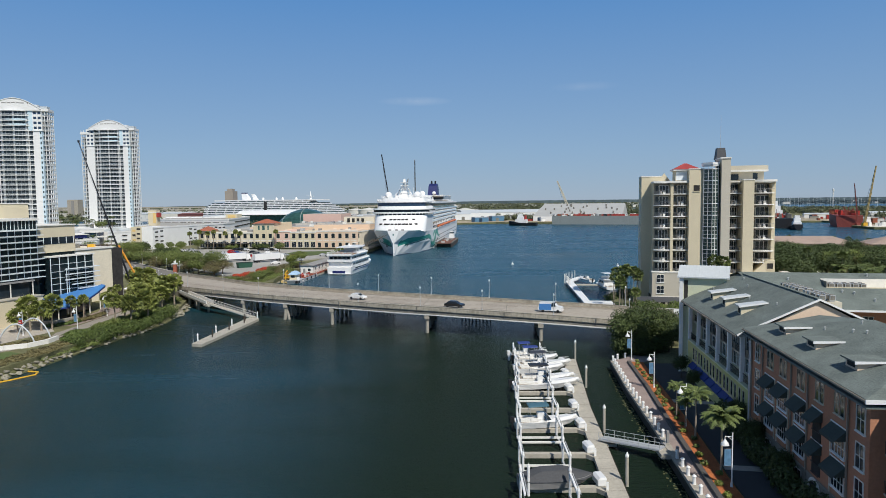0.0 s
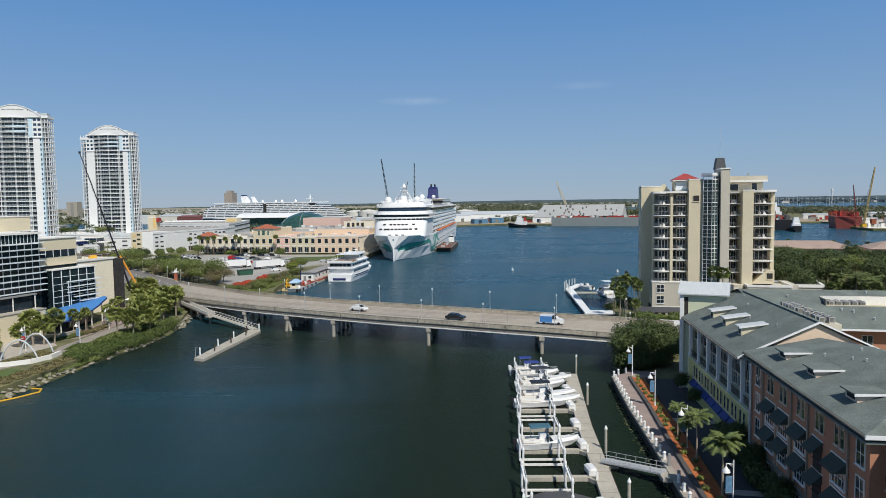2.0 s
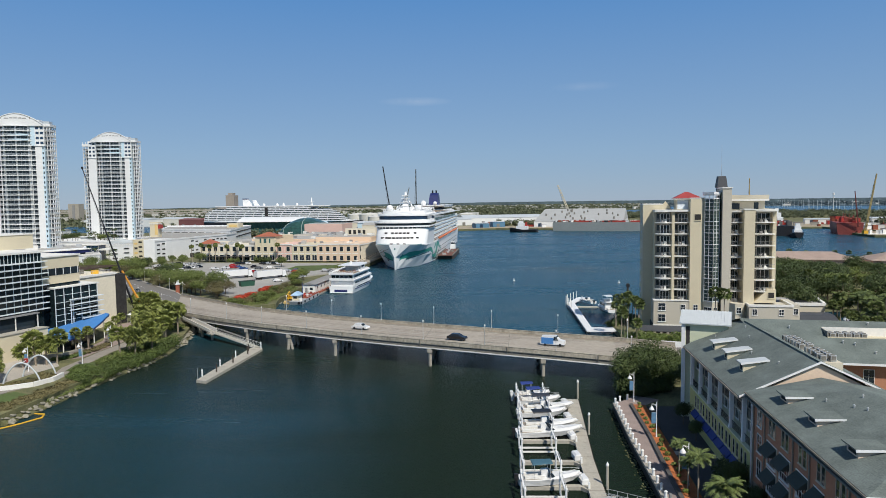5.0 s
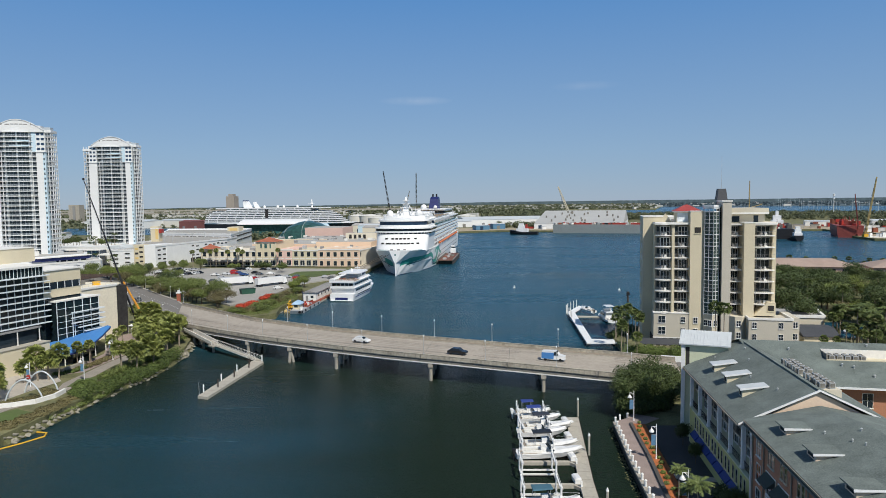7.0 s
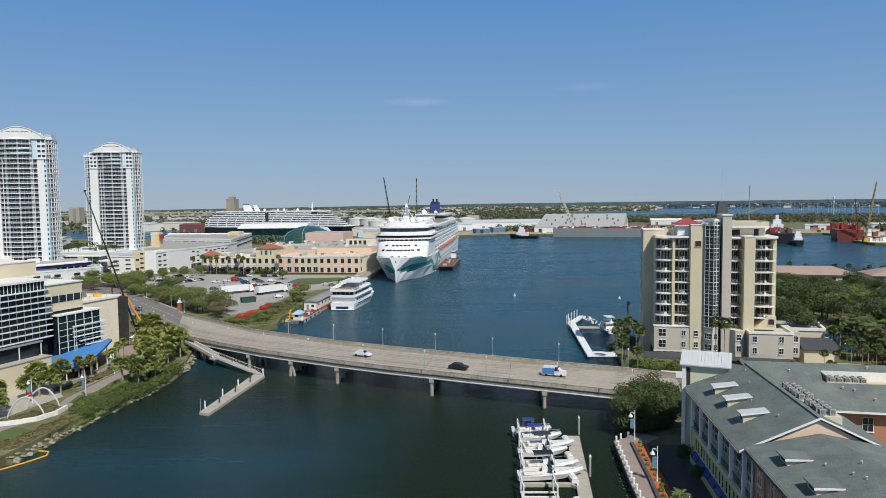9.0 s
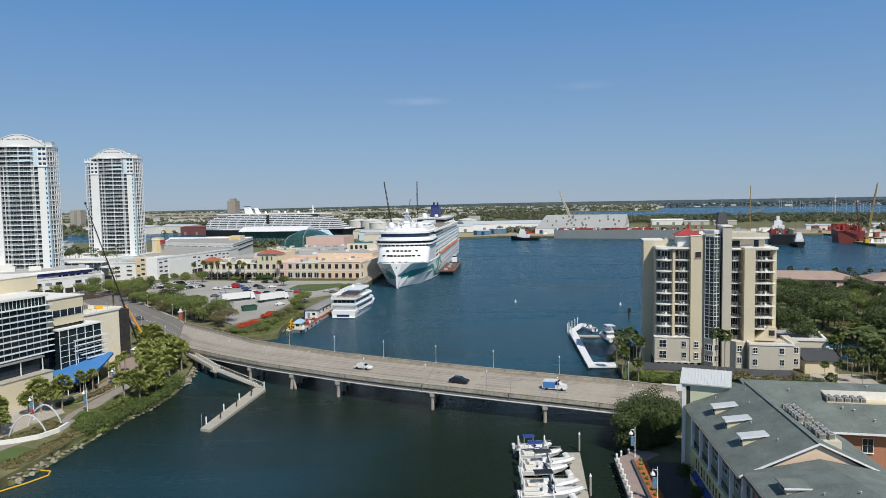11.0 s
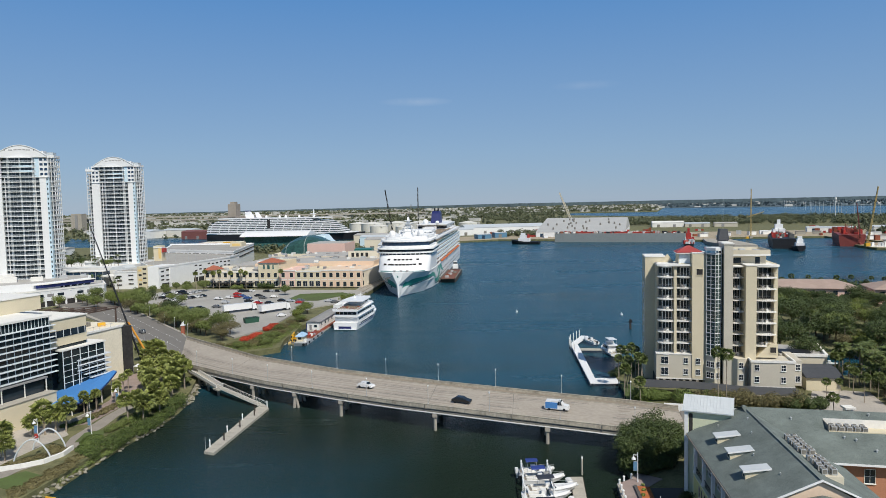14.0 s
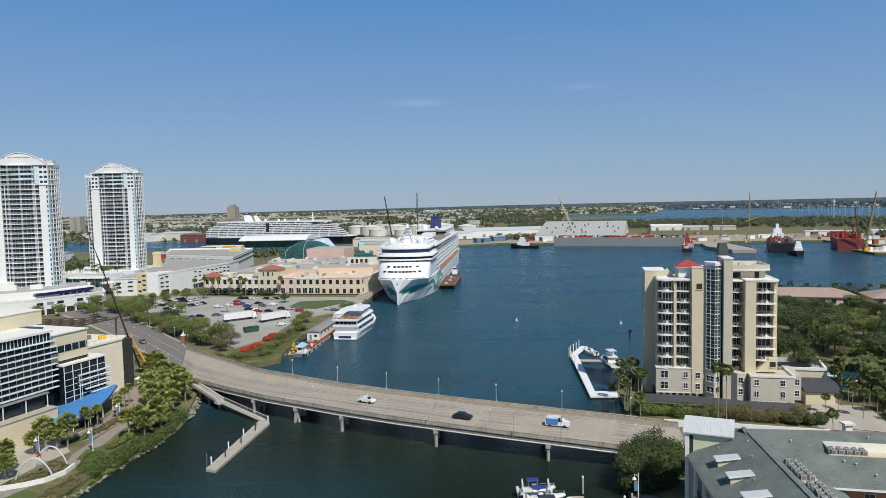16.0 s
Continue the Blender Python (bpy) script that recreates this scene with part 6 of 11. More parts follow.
for x0, y0, x1, y1, z, material in ((20, 32, 66, 80, 14.5, PEACH), (66, 30, 104, 70, 16, PEACH), (78, 58, 100, 64, 20.5, BEIGE), (30, 84, 100, 130, 15, BEIGE), (104, 86, 118, 100, 13.5, BEIGE), (0, 34, 20, 110, 13, FLATROOF)):
    part("rear_block", G().box(x0, y0, 2.5, x1, y1, z), material, ml)
    part("rear_roof", G().box(x0 + 0.6, y0 + 0.6, z, x1 - 0.6, y1 - 0.6, z + 0.06), FLATROOF, ml)
part("tile_roof", G().hip(104, 86, 118, 100, 13.7, 16.2, 6, 6), TILEROOF, ml)
for i in range(4):
    part("arch_window", G().box(80.5 + i * 3.4, 57.85, 16.6, 82.4 + i * 3.4, 58.0, 19.4), DARK, ml)
for i in range(84):
    x, y = random.uniform(2, 102), random.choice((random.uniform(3, 26), random.uniform(34, 78), random.uniform(88, 126)))
    z = 12.9 if y < 30 else (16.0 if x > 66 and y < 70 else 14.6)
    if 36 < x < 52 and y < 30:
        continue
    s = random.uniform(1.2, 3.6)
    part("rooftop_unit", G().cbox(x, y, z - 0.3, s, s * random.uniform(0.6, 1.2), random.uniform(0.8, 1.9), random.choice((0, 90))), random.choice((STEEL, OFFWHITE, GREYROOF)), ml)

# ---- aquarium with ribbed glass shell, and pink box ----
aq = thing("aquarium_hall", "aquarium with a ribbed teal glass shell roof", "building")
shell = []
for j in range(9):
    a = math.pi * j / 8
    shell.append([(-147 + 25 * math.cos(t) * (1 - 0.12 * math.sin(a)), 640 + 26 * math.cos(a) * abs(math.sin(t)) ** 0.3, 9 + 16 * math.sin(t) * math.sin(a) ** 0.6) for t in [math.pi * i / 16 for i in range(17)]])
DOMEGLASS = glass_material("grey_green_dome_glass", (0.03, 0.085, 0.075), 0.3)
for r0, r1 in zip(shell, shell[1:]):
    for i in range(0, 16, 4):
        part("glass_panel", G().add(r0[i:i + 5] + r1[i:i + 5], [(k, k + 1, 6 + k, 5 + k) for k in range(4)]), DOMEGLASS, aq, "", True)
for i in range(0, 17, 4):
    for r0, r1 in zip(shell, shell[1:]):
        part("rib", G().tube(r0[i], r1[i], 0.3, 0.3, 5), TEALGREY, aq)
part("base", G().box(-176, 612, 2, -112, 668, 9.5), BEIGE, aq)
part("pink_box", G().prism([(-134, 572), (-101, 566), (-98, 600), (-131, 606)], 2, 21), PINK, aq, "plain pink block")
part("pink_roof", G().prism([(-133.5, 572.6), (-101.4, 566.6), (-98.5, 599.6), (-130.6, 605.4)], 21, 21.1), FLATROOF, aq)
part("navy_block", G().box(-97, 590, 2, -82, 606, 14.5), DEEPTEAL, aq)

SHIPWHITE = mat("bright_ship_enamel", (0.84, 0.84, 0.83), 0.4, 0.05, 0.6, 0.05, 0.02)


# ---- ships and boats ----
def section_loft(stations):
    """Hull from stations (y, half width at the keel line, at the waterline, half way, at the deck, deck height)."""
    rings = []
    for y, wk, w0, w1, wd, zd in stations:
        rings.append([(-wd, y, zd), (-w1, y, zd * 0.5), (-w0, y, 0.0), (-wk, y, -1.5), (wk, y, -1.5), (w0, y, 0.0), (w1, y, zd * 0.5), (wd, y, zd)])
    return G().loft(rings)


def lerp_at(table, y):
    for (y0, *a), (y1, *b) in zip(table, table[1:]):
        if y0 <= y <= y1:
            k = (y - y0) / (y1 - y0)
            return [p + (q - p) * k for p, q in zip(a, b)]
    return list(table[-1][1:])


# the cruise ship, bow towards the camera
SHIP = pose(-38.7, 388, 0, 0, 0, -3.7)
cs = thing("cruise_ship", "white cruise ship with painted aqua bow ribbon and navy funnel", "cruise ship", at=SHIP)
HULL = [(-4, 0.1, 0.15, 0.35, 3.4, 14.4), (0.5, 0.3, 0.5, 1.8, 8.2, 14.2), (7, 1.5, 2.6, 5.6, 12.4, 13.9), (16, 4.5, 6.4, 10.4, 15.0, 13.4), (28, 8, 10.8, 14.2, 16.0, 13.0), (45, 12, 14.2, 15.8, 16.1, 12.6), (65, 14, 15.6, 16.1, 16.1, 12.4), (262, 14, 15.8, 16.1, 16.1, 12.4), (285, 10, 12.5, 14.5, 15.2, 12.4)]
part("hull", section_loft(HULL), SHIPWHITE, cs, "white hull")


def hull_x(y, z):
    wk, w0, w1, wd, zd = lerp_at(HULL, y)
    h = zd * 0.5
    return w0 + (w1 - w0) * z / h if z < h else w1 + (wd - w1) * (z - h) / h


def hull_ribbon(side, pts, off=0.07):
    """Painted band on the hull's side: points (y, low z, high z)."""
    g = G()
    for (ya, la, ha_), (yb, lb, hb_) in zip(pts, pts[1:]):
        n = 4
        for i in range(n):
            y0, y1 = ya + (yb - ya) * i / n, ya + (yb - ya) * (i + 1) / n
            l0, l1 = la + (lb - la) * i / n, la + (lb - la) * (i + 1) / n
            h0, h1 = ha_ + (hb_ - ha_) * i / n, ha_ + (hb_ - ha_) * (i + 1) / n
            m0, m1 = (l0 + h0) / 2, (l1 + h1) / 2
            vs = [(side * (hull_x(y, z) + off), y, z) for y, z in ((y0, l0), (y1, l1), (y0, m0), (y1, m1), (y0, h0), (y1, h1))]
            fs = [(0, 1, 3, 2), (2, 3, 5, 4)]
            g.add(vs, fs if side > 0 else [tuple(reversed(f)) for f in fs])
    return g


for side in (1, -1):
    part("painted_ribbon", hull_ribbon(side, [(1, 5.4, 8.8), (4, 5.2, 9.6), (8, 6.0, 9.9), (14, 7.2, 9.9), (22, 8.2, 10.0), (30, 8.6, 10.4), (38, 8.0, 10.6), (44, 6.6, 9.2), (48, 5.2, 7.2)]), AQUA, cs, "aqua green painted ribbon")
    part("painted_ribbon", hull_ribbon(side, [(1, 5.0, 5.4), (6, 4.9, 5.7), (14, 6.2, 6.9), (24, 7.4, 8.0), (34, 7.8, 8.4)], 0.08), DEEPTEAL, cs, "deep teal edge stripe")
    part("painted_ribbon", hull_ribbon(side, [(46, 5.0, 6.2), (52, 3.0, 4.6), (60, 2.2, 5.0), (66, 3.0, 8.4), (72, 6.0, 11.8), (78, 9.5, 12.2), (84, 7.2, 10.6), (90, 6.4, 8.2), (98, 5.2, 6.2)]), AQUA, cs, "aqua green painted swirl")
    part("painted_ribbon", hull_ribbon(side, [(56, 8.0, 9.4), (62, 9.4, 11.6), (68, 10.5, 12.0)], 0.08), AQUA, cs)
    part("painted_ribbon", hull_ribbon(side, [(50, 1.6, 2.1), (60, 1.0, 1.9), (70, 1.6, 3.0), (80, 4.0, 5.4), (88, 5.2, 6.0)], 0.08), DEEPTEAL, cs)
    part("boot_stripe", hull_ribbon(side, [(0.5, 0, 0.3), (60, 0, 0.3), (262, 0, 0.3)], 0.06), NAVY, cs)
    part("anchor_pocket", hull_ribbon(side, [(9, 4.2, 5.2), (11, 4.2, 5.2)], 0.09), BLACK, cs)
    part("porthole_row", hull_ribbon(side, [(70, 4.1, 4.5), (255, 4.1, 4.5)], 0.05), GREYROOF, cs)
    part("porthole_row", hull_ribbon(side, [(90, 7.1, 7.5), (255, 7.1, 7.5)], 0.05), GREYROOF, cs)
part("bow_emblem", G().cyl(0, -3.2, 11.6, 12.6, 0.9, 0.9, 12), DEEPTEAL, cs)


def tier(name, y0, y1, w, z0, z1, nose, material, label=""):
    """A deck house with a curved front."""
    front = [(w * math.sin(a), y0 + nose * (1 - math.cos(a))) for a in [math.pi * (i / 14 - 0.5) for i in range(15)]]
    return part(name, G().prism(front + [(w, y1), (-w, y1)], z0, z1), material, cs, label)


part("forepeak_deck", G().prism([(0, -1), (6, 0.5), (11, 6), (13.5, 14), (-13.5, 14), (-11, 6), (-6, 0.5)], 13.6, 13.95), DEEPTEAL, cs)


def front_y(x, z):
    """The raked, rounded front of the superstructure."""
    s = (z - 12.8) / 9.8
    return 7.5 + 11.5 * s + (14 - 5 * s) * (1 - math.sqrt(max(0.0, 1 - (x / (15.6 + 0.4 * s)) ** 2)))


rings = []
for z in (12.8, 14.4, 16, 18, 20, 22.6):
    w = 15.6 + 0.4 * (z - 12.8) / 9.8
    xs = [w * math.sin(math.pi * (i / 20 - 0.5)) for i in range(21)]
    rings.append([(x, front_y(x * 0.9999, z), z) for x in xs] + [(w, 60, z), (-w, 60, z)])
part("front_house", G().loft(rings), SHIPWHITE, cs, "white rounded superstructure front")
for z, xs, hw in ((17.0, (-10.6, -7.6, -5.8, -3.4, -1.2, 1.0, 3.2, 5.2, 7.4, 10.4), 0.85), (19.7, (-8.6, -4.6, -2.2, 0.2, 2.6, 4.8, 8.8), 0.8)):
    for x in xs:
        y = front_y(x, z)
        part("front_opening", G().box(x - hw, y - 0.15, z, x + hw, y + 2.2, z + 0.9), DARK, cs)
for x in (-3.4, 0.6, 4.2):
    part("winch", G().cbox(x, 4.5, 13.95, 1.5, 1.1, 0.9), GREYROOF, cs)
part("foremast", G().cyl(0, 1.2, 13.9, 19, 0.16, 0.1, 6), SHIPWHITE, cs)
# dark glass tier stands in for the shade under the bridge wings
tier("bridge_shade", 19.6, 60, 16.0, 22.6, 23.6, 9, GLASS, "dark band painted as shade under the bridge")
for i in range(16):
    a = math.pi * ((i + 0.5) / 16 - 0.5) * 0.92
    part("shade_post", G().cbox(16.1 * math.sin(a), 19.5 + 9 * (1 - math.cos(a)), 22.6, 0.5, 0.4, 1.0), SHIPWHITE, cs)
tier("bridge", 18.4, 60, 17.4, 23.6, 24.5, 9, SHIPWHITE)
tier("bridge_glass", 18.9, 60, 17.1, 24.5, 25.9, 9, GLASS, "wide bridge windows")
tier("bridge_roof", 18.2, 60, 17.6, 25.9, 26.6, 9, SHIPWHITE)
tier("lounge", 22, 70, 15.2, 26.6, 28.0, 8, SHIPWHITE)
tier("lounge_glass", 22.2, 70, 14.9, 28.0, 30.2, 8, BLUEGLASS, "curved lounge windows")
tier("lounge_roof", 21.5, 72, 15.5, 30.2, 31.2, 8, SHIPWHITE)
tier("sun_deck", 28, 75, 13.2, 31.2, 33.2, 6, SHIPWHITE)
# long deck house with balcony decks
part("deck_house", G().box(-14.2, 58, 12.4, 14.2, 268, 27.6), SHIPWHITE, cs)
for side in (1, -1):
    x = 14.2 * side
    for k in range(6):
        z = 12.4 + k * 2.55
        d = part("deck_edge", G().box(min(x, side * 16.0), 58, z - 0.15, max(x, side * 16.0), 270, z + 0.2), SHIPWHITE, cs, "white deck edge")
        # dark strip paints in the shade behind each deck edge
        part("deck_shade", G().box(min(x, side * 14.32), 60, z + 0.25, max(x, side * 14.32), 268, z + 2.3), GLASS, d)
        if k > 1:
            part("deck_rail", G().box(side * 15.9 - 0.04, 60, z + 0.2, side * 15.9 + 0.04, 268, z + 0.95), PALEBLUE, d)
            g = G()
            for i in range(66):
                g.box(min(x, side * 15.7), 61 + i * 3.15, z + 0.2, max(x, side * 15.7), 61.3 + i * 3.15, z + 2.4)
            part("cabin_divider", g, SHIPWHITE, d)
    part("window_band", G().box(min(side * 14.0, side * 15.6), 60, 27.9, max(side * 14.0, side * 15.6), 262, 29.6), BLUEGLASS, cs, "long blue window band")
    part("upper_edge", G().box(min(side * 13.6, side * 16.2), 58, 29.6, max(side * 13.6, side * 16.2), 265, 30.4), SHIPWHITE, cs)
    part("green_stripe", G().box(min(side * 15.9, side * 16.16), 62, 26.9, max(side * 15.9, side * 16.16), 240, 27.5), DEEPTEAL, cs)
    for i in range(13):
        y = 84 + i * 12.6
        t = part("lifeboat", G().loft([[(side * (16.9 + a * w), y + dy, 13.6 + b * h) for a, b in ((-1, 0.4), (-0.6, -0.6), (0.6, -0.6), (1, 0.4), (0.7, 1), (-0.7, 1))] for dy, w, h in ((-3.6, 0.2, 0.5), (-2.7, 0.8, 0.85), (2.7, 0.8, 0.85), (3.6, 0.2, 0.5))]), YELLOW if i % 4 == 9 else mat("orange_lifeboat", (0.62, 0.17, 0.06), 0.5) if i == 0 else bpy.data.materials["orange_lifeboat"], cs, "orange lifeboat")
        part("davit", G().box(side * 15.6 - 0.2, y - 5.6, 12.5, side * 15.6 + 0.2, y - 5.2, 16.5), WHITE, t)
part("upper_house", G().box(-13, 70, 27.6, 13, 262, 31.2), SHIPWHITE, cs)
part("pool_deck", G().box(-13.5, 100, 31.2, 13.5, 200, 31.4), WOOD, cs)
part("sports_house", G().box(-11, 76, 31.2, 11, 100, 35.0), SHIPWHITE, cs)
part("sports_glass", G().box(-11.1, 75.9, 32.2, 11.1, 99, 33.8), BLUEGLASS, cs)
part("aft_house", G().box(-12, 176, 31.2, 12, 250, 35.2), SHIPWHITE, cs)
part("aft_glass", G().box(-12.1, 175.9, 32.4, 12.1, 248, 34.0), GLASS, cs)
part("aft_roof", G().box(-12.5, 172, 35.2, 12.5, 252, 35.8), SHIPWHITE, cs)
part("funnel", G().loft([[(-4.2, 202, 35.8), (4.2, 202, 35.8), (4.6, 214, 35.8), (-4.6, 214, 35.8)], [(-3.6, 205.5, 44), (3.6, 205.5, 44), (4.0, 215, 44), (-4.0, 215, 44)], [(-3.0, 207.5, 46), (3.0, 207.5, 46), (3.4, 215.5, 46), (-3.4, 215.5, 46)]]), NAVY, cs, "navy blue funnel")
for x in (-1.6, 1.6):
    part("exhaust", G().cyl(x, 212, 46, 48.4, 0.8, 0.7, 10), BLACK, cs)
for x, y, r in ((-9, 34, 2.1), (9, 34, 2.1), (-7, 188, 2.4), (5, 168, 1.6)):
    z = 33.2 if y < 100 else 35.6
    part("radar_dome", G().loft([[(x + r * math.cos(t) * math.cos(p), y + r * math.sin(t) * math.cos(p), z + 1.6 + r * math.sin(p)) for t in [2 * math.pi * i / 14 for i in range(14)]] for p in [math.pi * (j / 8 - 0.5) * 0.98 for j in range(9)]]).cyl(x, y, z - 0.2, z + 0.4, 0.9, 0.9, 8), SHIPWHITE, cs, "white radar dome", True)
mast = part("mast", G().loft([[(-2.4, 38, 33), (2.4, 38, 33), (2.4, 43, 33), (-2.4, 43, 33)], [(-1.0, 40.5, 41), (1.0, 40.5, 41), (1.0, 43, 41), (-1.0, 43, 41)], [(-0.5, 41.2, 45), (0.5, 41.2, 45), (0.5, 42.4, 45), (-0.5, 42.4, 45)]]), SHIPWHITE, cs, "white radar mast")
for z, w in ((36, 9), (38.4, 7), (40.6, 5), (42.6, 4)):
    part("mast_platform", G().box(-w / 2, 38.5, z, w / 2, 42.5, z + 0.25), WHITE, mast)
for x in (-3.6, 3.6):
    part("mast_leg", G().tube((x * 1.6, 40, 33), (x * 0.3, 41.5, 41), 0.35, 0.25, 8), WHITE, mast)
g = G()
for i in range(30):
    a = i / 29
    g.box(-13 + 26 * a - 0.03, 26.5, 33.2, -13 + 26 * a + 0.03, 26.56, 34.3)
part("deck_railing", g.box(-13, 26.5, 34.25, 13, 26.58, 34.35), SHIPWHITE, cs)
for y, z in ((150, 31.4), (165, 31.4), (120, 31.4)):
    part("deck_funnel", G().cbox(0, y, z, 9, 6, 2.6), SHIPWHITE, cs)
# mooring lines
for k, (a, b) in enumerate((((-5, 0, 12), (-24, 22, 3)), ((-8, 6, 11.6), (-26, 12, 3)), ((-3, -2, 12.5), (-22, 2, 3)))):
    part("mooring_line", G().tube(a, b, 0.12, 0.12, 5), WOOD, cs)

# bunker barge alongside
DULLRUST = mat("dull_rusty_plate", (0.16, 0.07, 0.05), 0.85, 0.4, 1.0, 0.3, 0.1)
bb = thing("barge", "rust-red deck barge with a steel hull moored beside the cruise ship", "barge", at=SHIP @ pose(22.0, 66, 0))
part("hull", G().loft([[(-4.6, -1, 2.6), (-4.6, 1, 0), (4.6, 1, 0), (4.6, -1, 2.6)], [(-5.2, 8, 2.6), (-5.2, 8, -0.8), (5.2, 8, -0.8), (5.2, 8, 2.6)], [(-5.2, 62, 2.6), (-5.2, 62, -0.8), (5.2, 62, -0.8), (5.2, 62, 2.6)]]), DARKWOOD, bb)
part("deck", G().box(-4.7, 1, 2.6, 4.7, 61, 2.75), DULLRUST, bb, "rust red deck")
part("coaming", G().box(-5.2, 0, 2.6, -4.8, 61, 3.4).box(4.8, 0, 2.6, 5.2, 61, 3.4), DARKCON, bb)
for i in range(5):
    part("deck_gear", G().cbox(random.uniform(-3, 3), 8 + i * 9, 2.75, 2.4, 1.6, 1.3, 20 * i), random.choice((STEEL, DARKCON, RUST)), bb)
tg = thing("tugboat", "small white workboat lying beside the cruise ship", "boat", at=SHIP @ pose(21, 138, 0))
part("hull", section_loft([(0, 0.3, 0.8, 1.5, 2.0, 2.2), (4, 1.6, 2.4, 3.0, 3.2, 1.9), (16, 1.6, 2.6, 3.0, 3.2, 1.6)]), BLACK, tg)
part("cabin", G().box(-2, 5, 1.8, 2, 11, 5).box(-1.4, 6, 5, 1.4, 9, 7.4), WHITE, tg)
part("cabin_glass", G().box(-1.45, 5.95, 5.6, 1.45, 9.05, 6.7), GLASS, tg)

for i in range(22):
    x, y = -10.5 + (i * 7.3) % 21, 32 + (i * 11.7) % 40
    part("deck_locker", G().cbox(x, y, 33.2, 0.8 + (i % 3) * 0.6, 1.0 + (i % 4) * 0.5, 0.9 + (i % 5) * 0.45), SHIPWHITE if i % 4 else STEEL, cs)
for i in range(9):
    part("deck_aerial", G().cyl(-9 + (i * 5.1) % 18, 34 + (i * 13) % 36, 33.2, 36.5 + (i % 4), 0.12, 0.05, 6), SHIPWHITE, cs)
part("sun_deck_rail", rail_along([(-13, 74), (-13, 33), (-7, 28.5), (7, 28.5), (13, 33), (13, 74)], 33.2, 1.1, 1.6, 0.06), SHIPWHITE, cs)
part("lounge_roof_rail", rail_along([(-15.2, 71), (-15.2, 29), (-8, 22.5), (8, 22.5), (15.2, 29), (15.2, 71)], 31.2, 1.1, 1.6, 0.06), SHIPWHITE, cs)

# second cruise ship beyond the terminal
s2 = thing("cruise_ship", "long white cruise ship with a black hull berthed beyond the terminal", "cruise ship", at=pose(-391, 1040, 0, 0, 0, -12.75))
part("hull", G().loft([[(x, -w, 11.2 + u), (x, -w * k, 0), (x, w * k, 0), (x, w, 11.2 + u)] for x, w, k, u in ((0, 14, 0.9, 0), (30, 16, 1, 0), (190, 16, 1, 0), (222, 13, 0.75, 0.6), (240, 7, 0.4, 1.4), (252, 0.6, 0.2, 2.4))]), BLACK, s2, "black hull")
part("hull_band", G().loft([[(x, -w, 11.3 + u), (x, -w, 12.6 + u), (x, w, 12.6 + u), (x, w, 11.3 + u)] for x, w, u in ((0, 14.1, 0), (30, 16.1, 0), (190, 16.1, 0), (222, 13.1, 0.6), (240, 7.1, 1.4))]), SHIPWHITE, s2)
for k, (xa, xb) in enumerate(((2, 226), (2, 222), (3, 218), (4, 214), (6, 210), (10, 205), (16, 198), (40, 176))):
    z = 12.6 + 2.65 * k
    d = part("deck_edge", G().box(xa, -16, z, xb, 16, z + 1.45), SHIPWHITE, s2, "white deck edge")
    part("cabin_glazing", G().box(xa + 1, -15.2, z + 1.45, xb - 2.5, 15.2, z + 2.65), TOWERGLASS, d)
    for i in range(int((xb - xa) / 15)):
        part("cabin_divider", G().box(xa + 6 + i * 15, -15.95, z + 1.2, xa + 7 + i * 15, -15.1, z + 2.65), SHIPWHITE, d)
part("top_deck", G().box(20, -13, 33.8, 196, 13, 35.4), SHIPWHITE, s2)
part("funnel", G().prism([(62, -4), (74, -4), (74, 4), (62, 4)], 35, 45, [(60, -3), (67, -3), (67, 3), (60, 3)]), SHIPWHITE, s2, "white funnel")
part("funnel_tip", G().prism([(60, -3), (67, -3), (67, 3), (60, 3)], 45, 46.5), NAVY, s2)
part("fin", G().prism([(80, -3), (86, -3), (86, 3), (80, 3)], 35, 44, [(76, -2), (80, -2), (80, 2), (76, 2)]), SHIPWHITE, s2)
part("mast", G().cyl(172, 0, 35, 47, 1.6, 0.5, 8).box(168, -5, 40, 174, 5, 40.6), SHIPWHITE, s2)
part("dark_gap", G().box(104, -16.1, 20, 109, -15.9, 33), DARK, s2)
for x in (96, 118, 128, 150):
    part("radar_dome", G().cyl(x, -3, 35.4, 37.4, 1.7, 1.9, 10).cyl(x, -3, 37.4, 39, 1.9, 0.5, 10), SHIPWHITE, s2)

# excursion yacht at the west quay
yt = thing("excursion_yacht", "white three-deck excursion yacht moored stern to the bridge", "yacht", at=pose(-52.5, 288.6, 0, 0, 0, -7.5) @ Matrix.Diagonal((1.1, 0.9, 1, 1)))
YACHTWHITE = mat("yacht_white_gelcoat", (0.82, 0.82, 0.81), 0.3, 0.05, 1.0, 0.3, 0.0)
part("hull", section_loft([(0, 4.2, 4.5, 4.7, 4.8, 3.0), (10, 4.4, 4.7, 4.9, 5.0, 2.8), (30, 4.0, 4.4, 4.8, 5.0, 3.0), (40, 2.0, 2.6, 3.4, 4.0, 3.5), (46.5, 0.1, 0.2, 0.5, 0.9, 4.1)]), YACHTWHITE, yt, "white hull")
part("stern_panel", G().box(-2.7, -0.06, 0.5, 2.4, 0.02, 1.5), NAVY, yt, "dark stern panel")
part("swim_step", G().box(-4.4, -0.9, 0.2, 4.4, 0.0, 0.4), YACHTWHITE, yt)
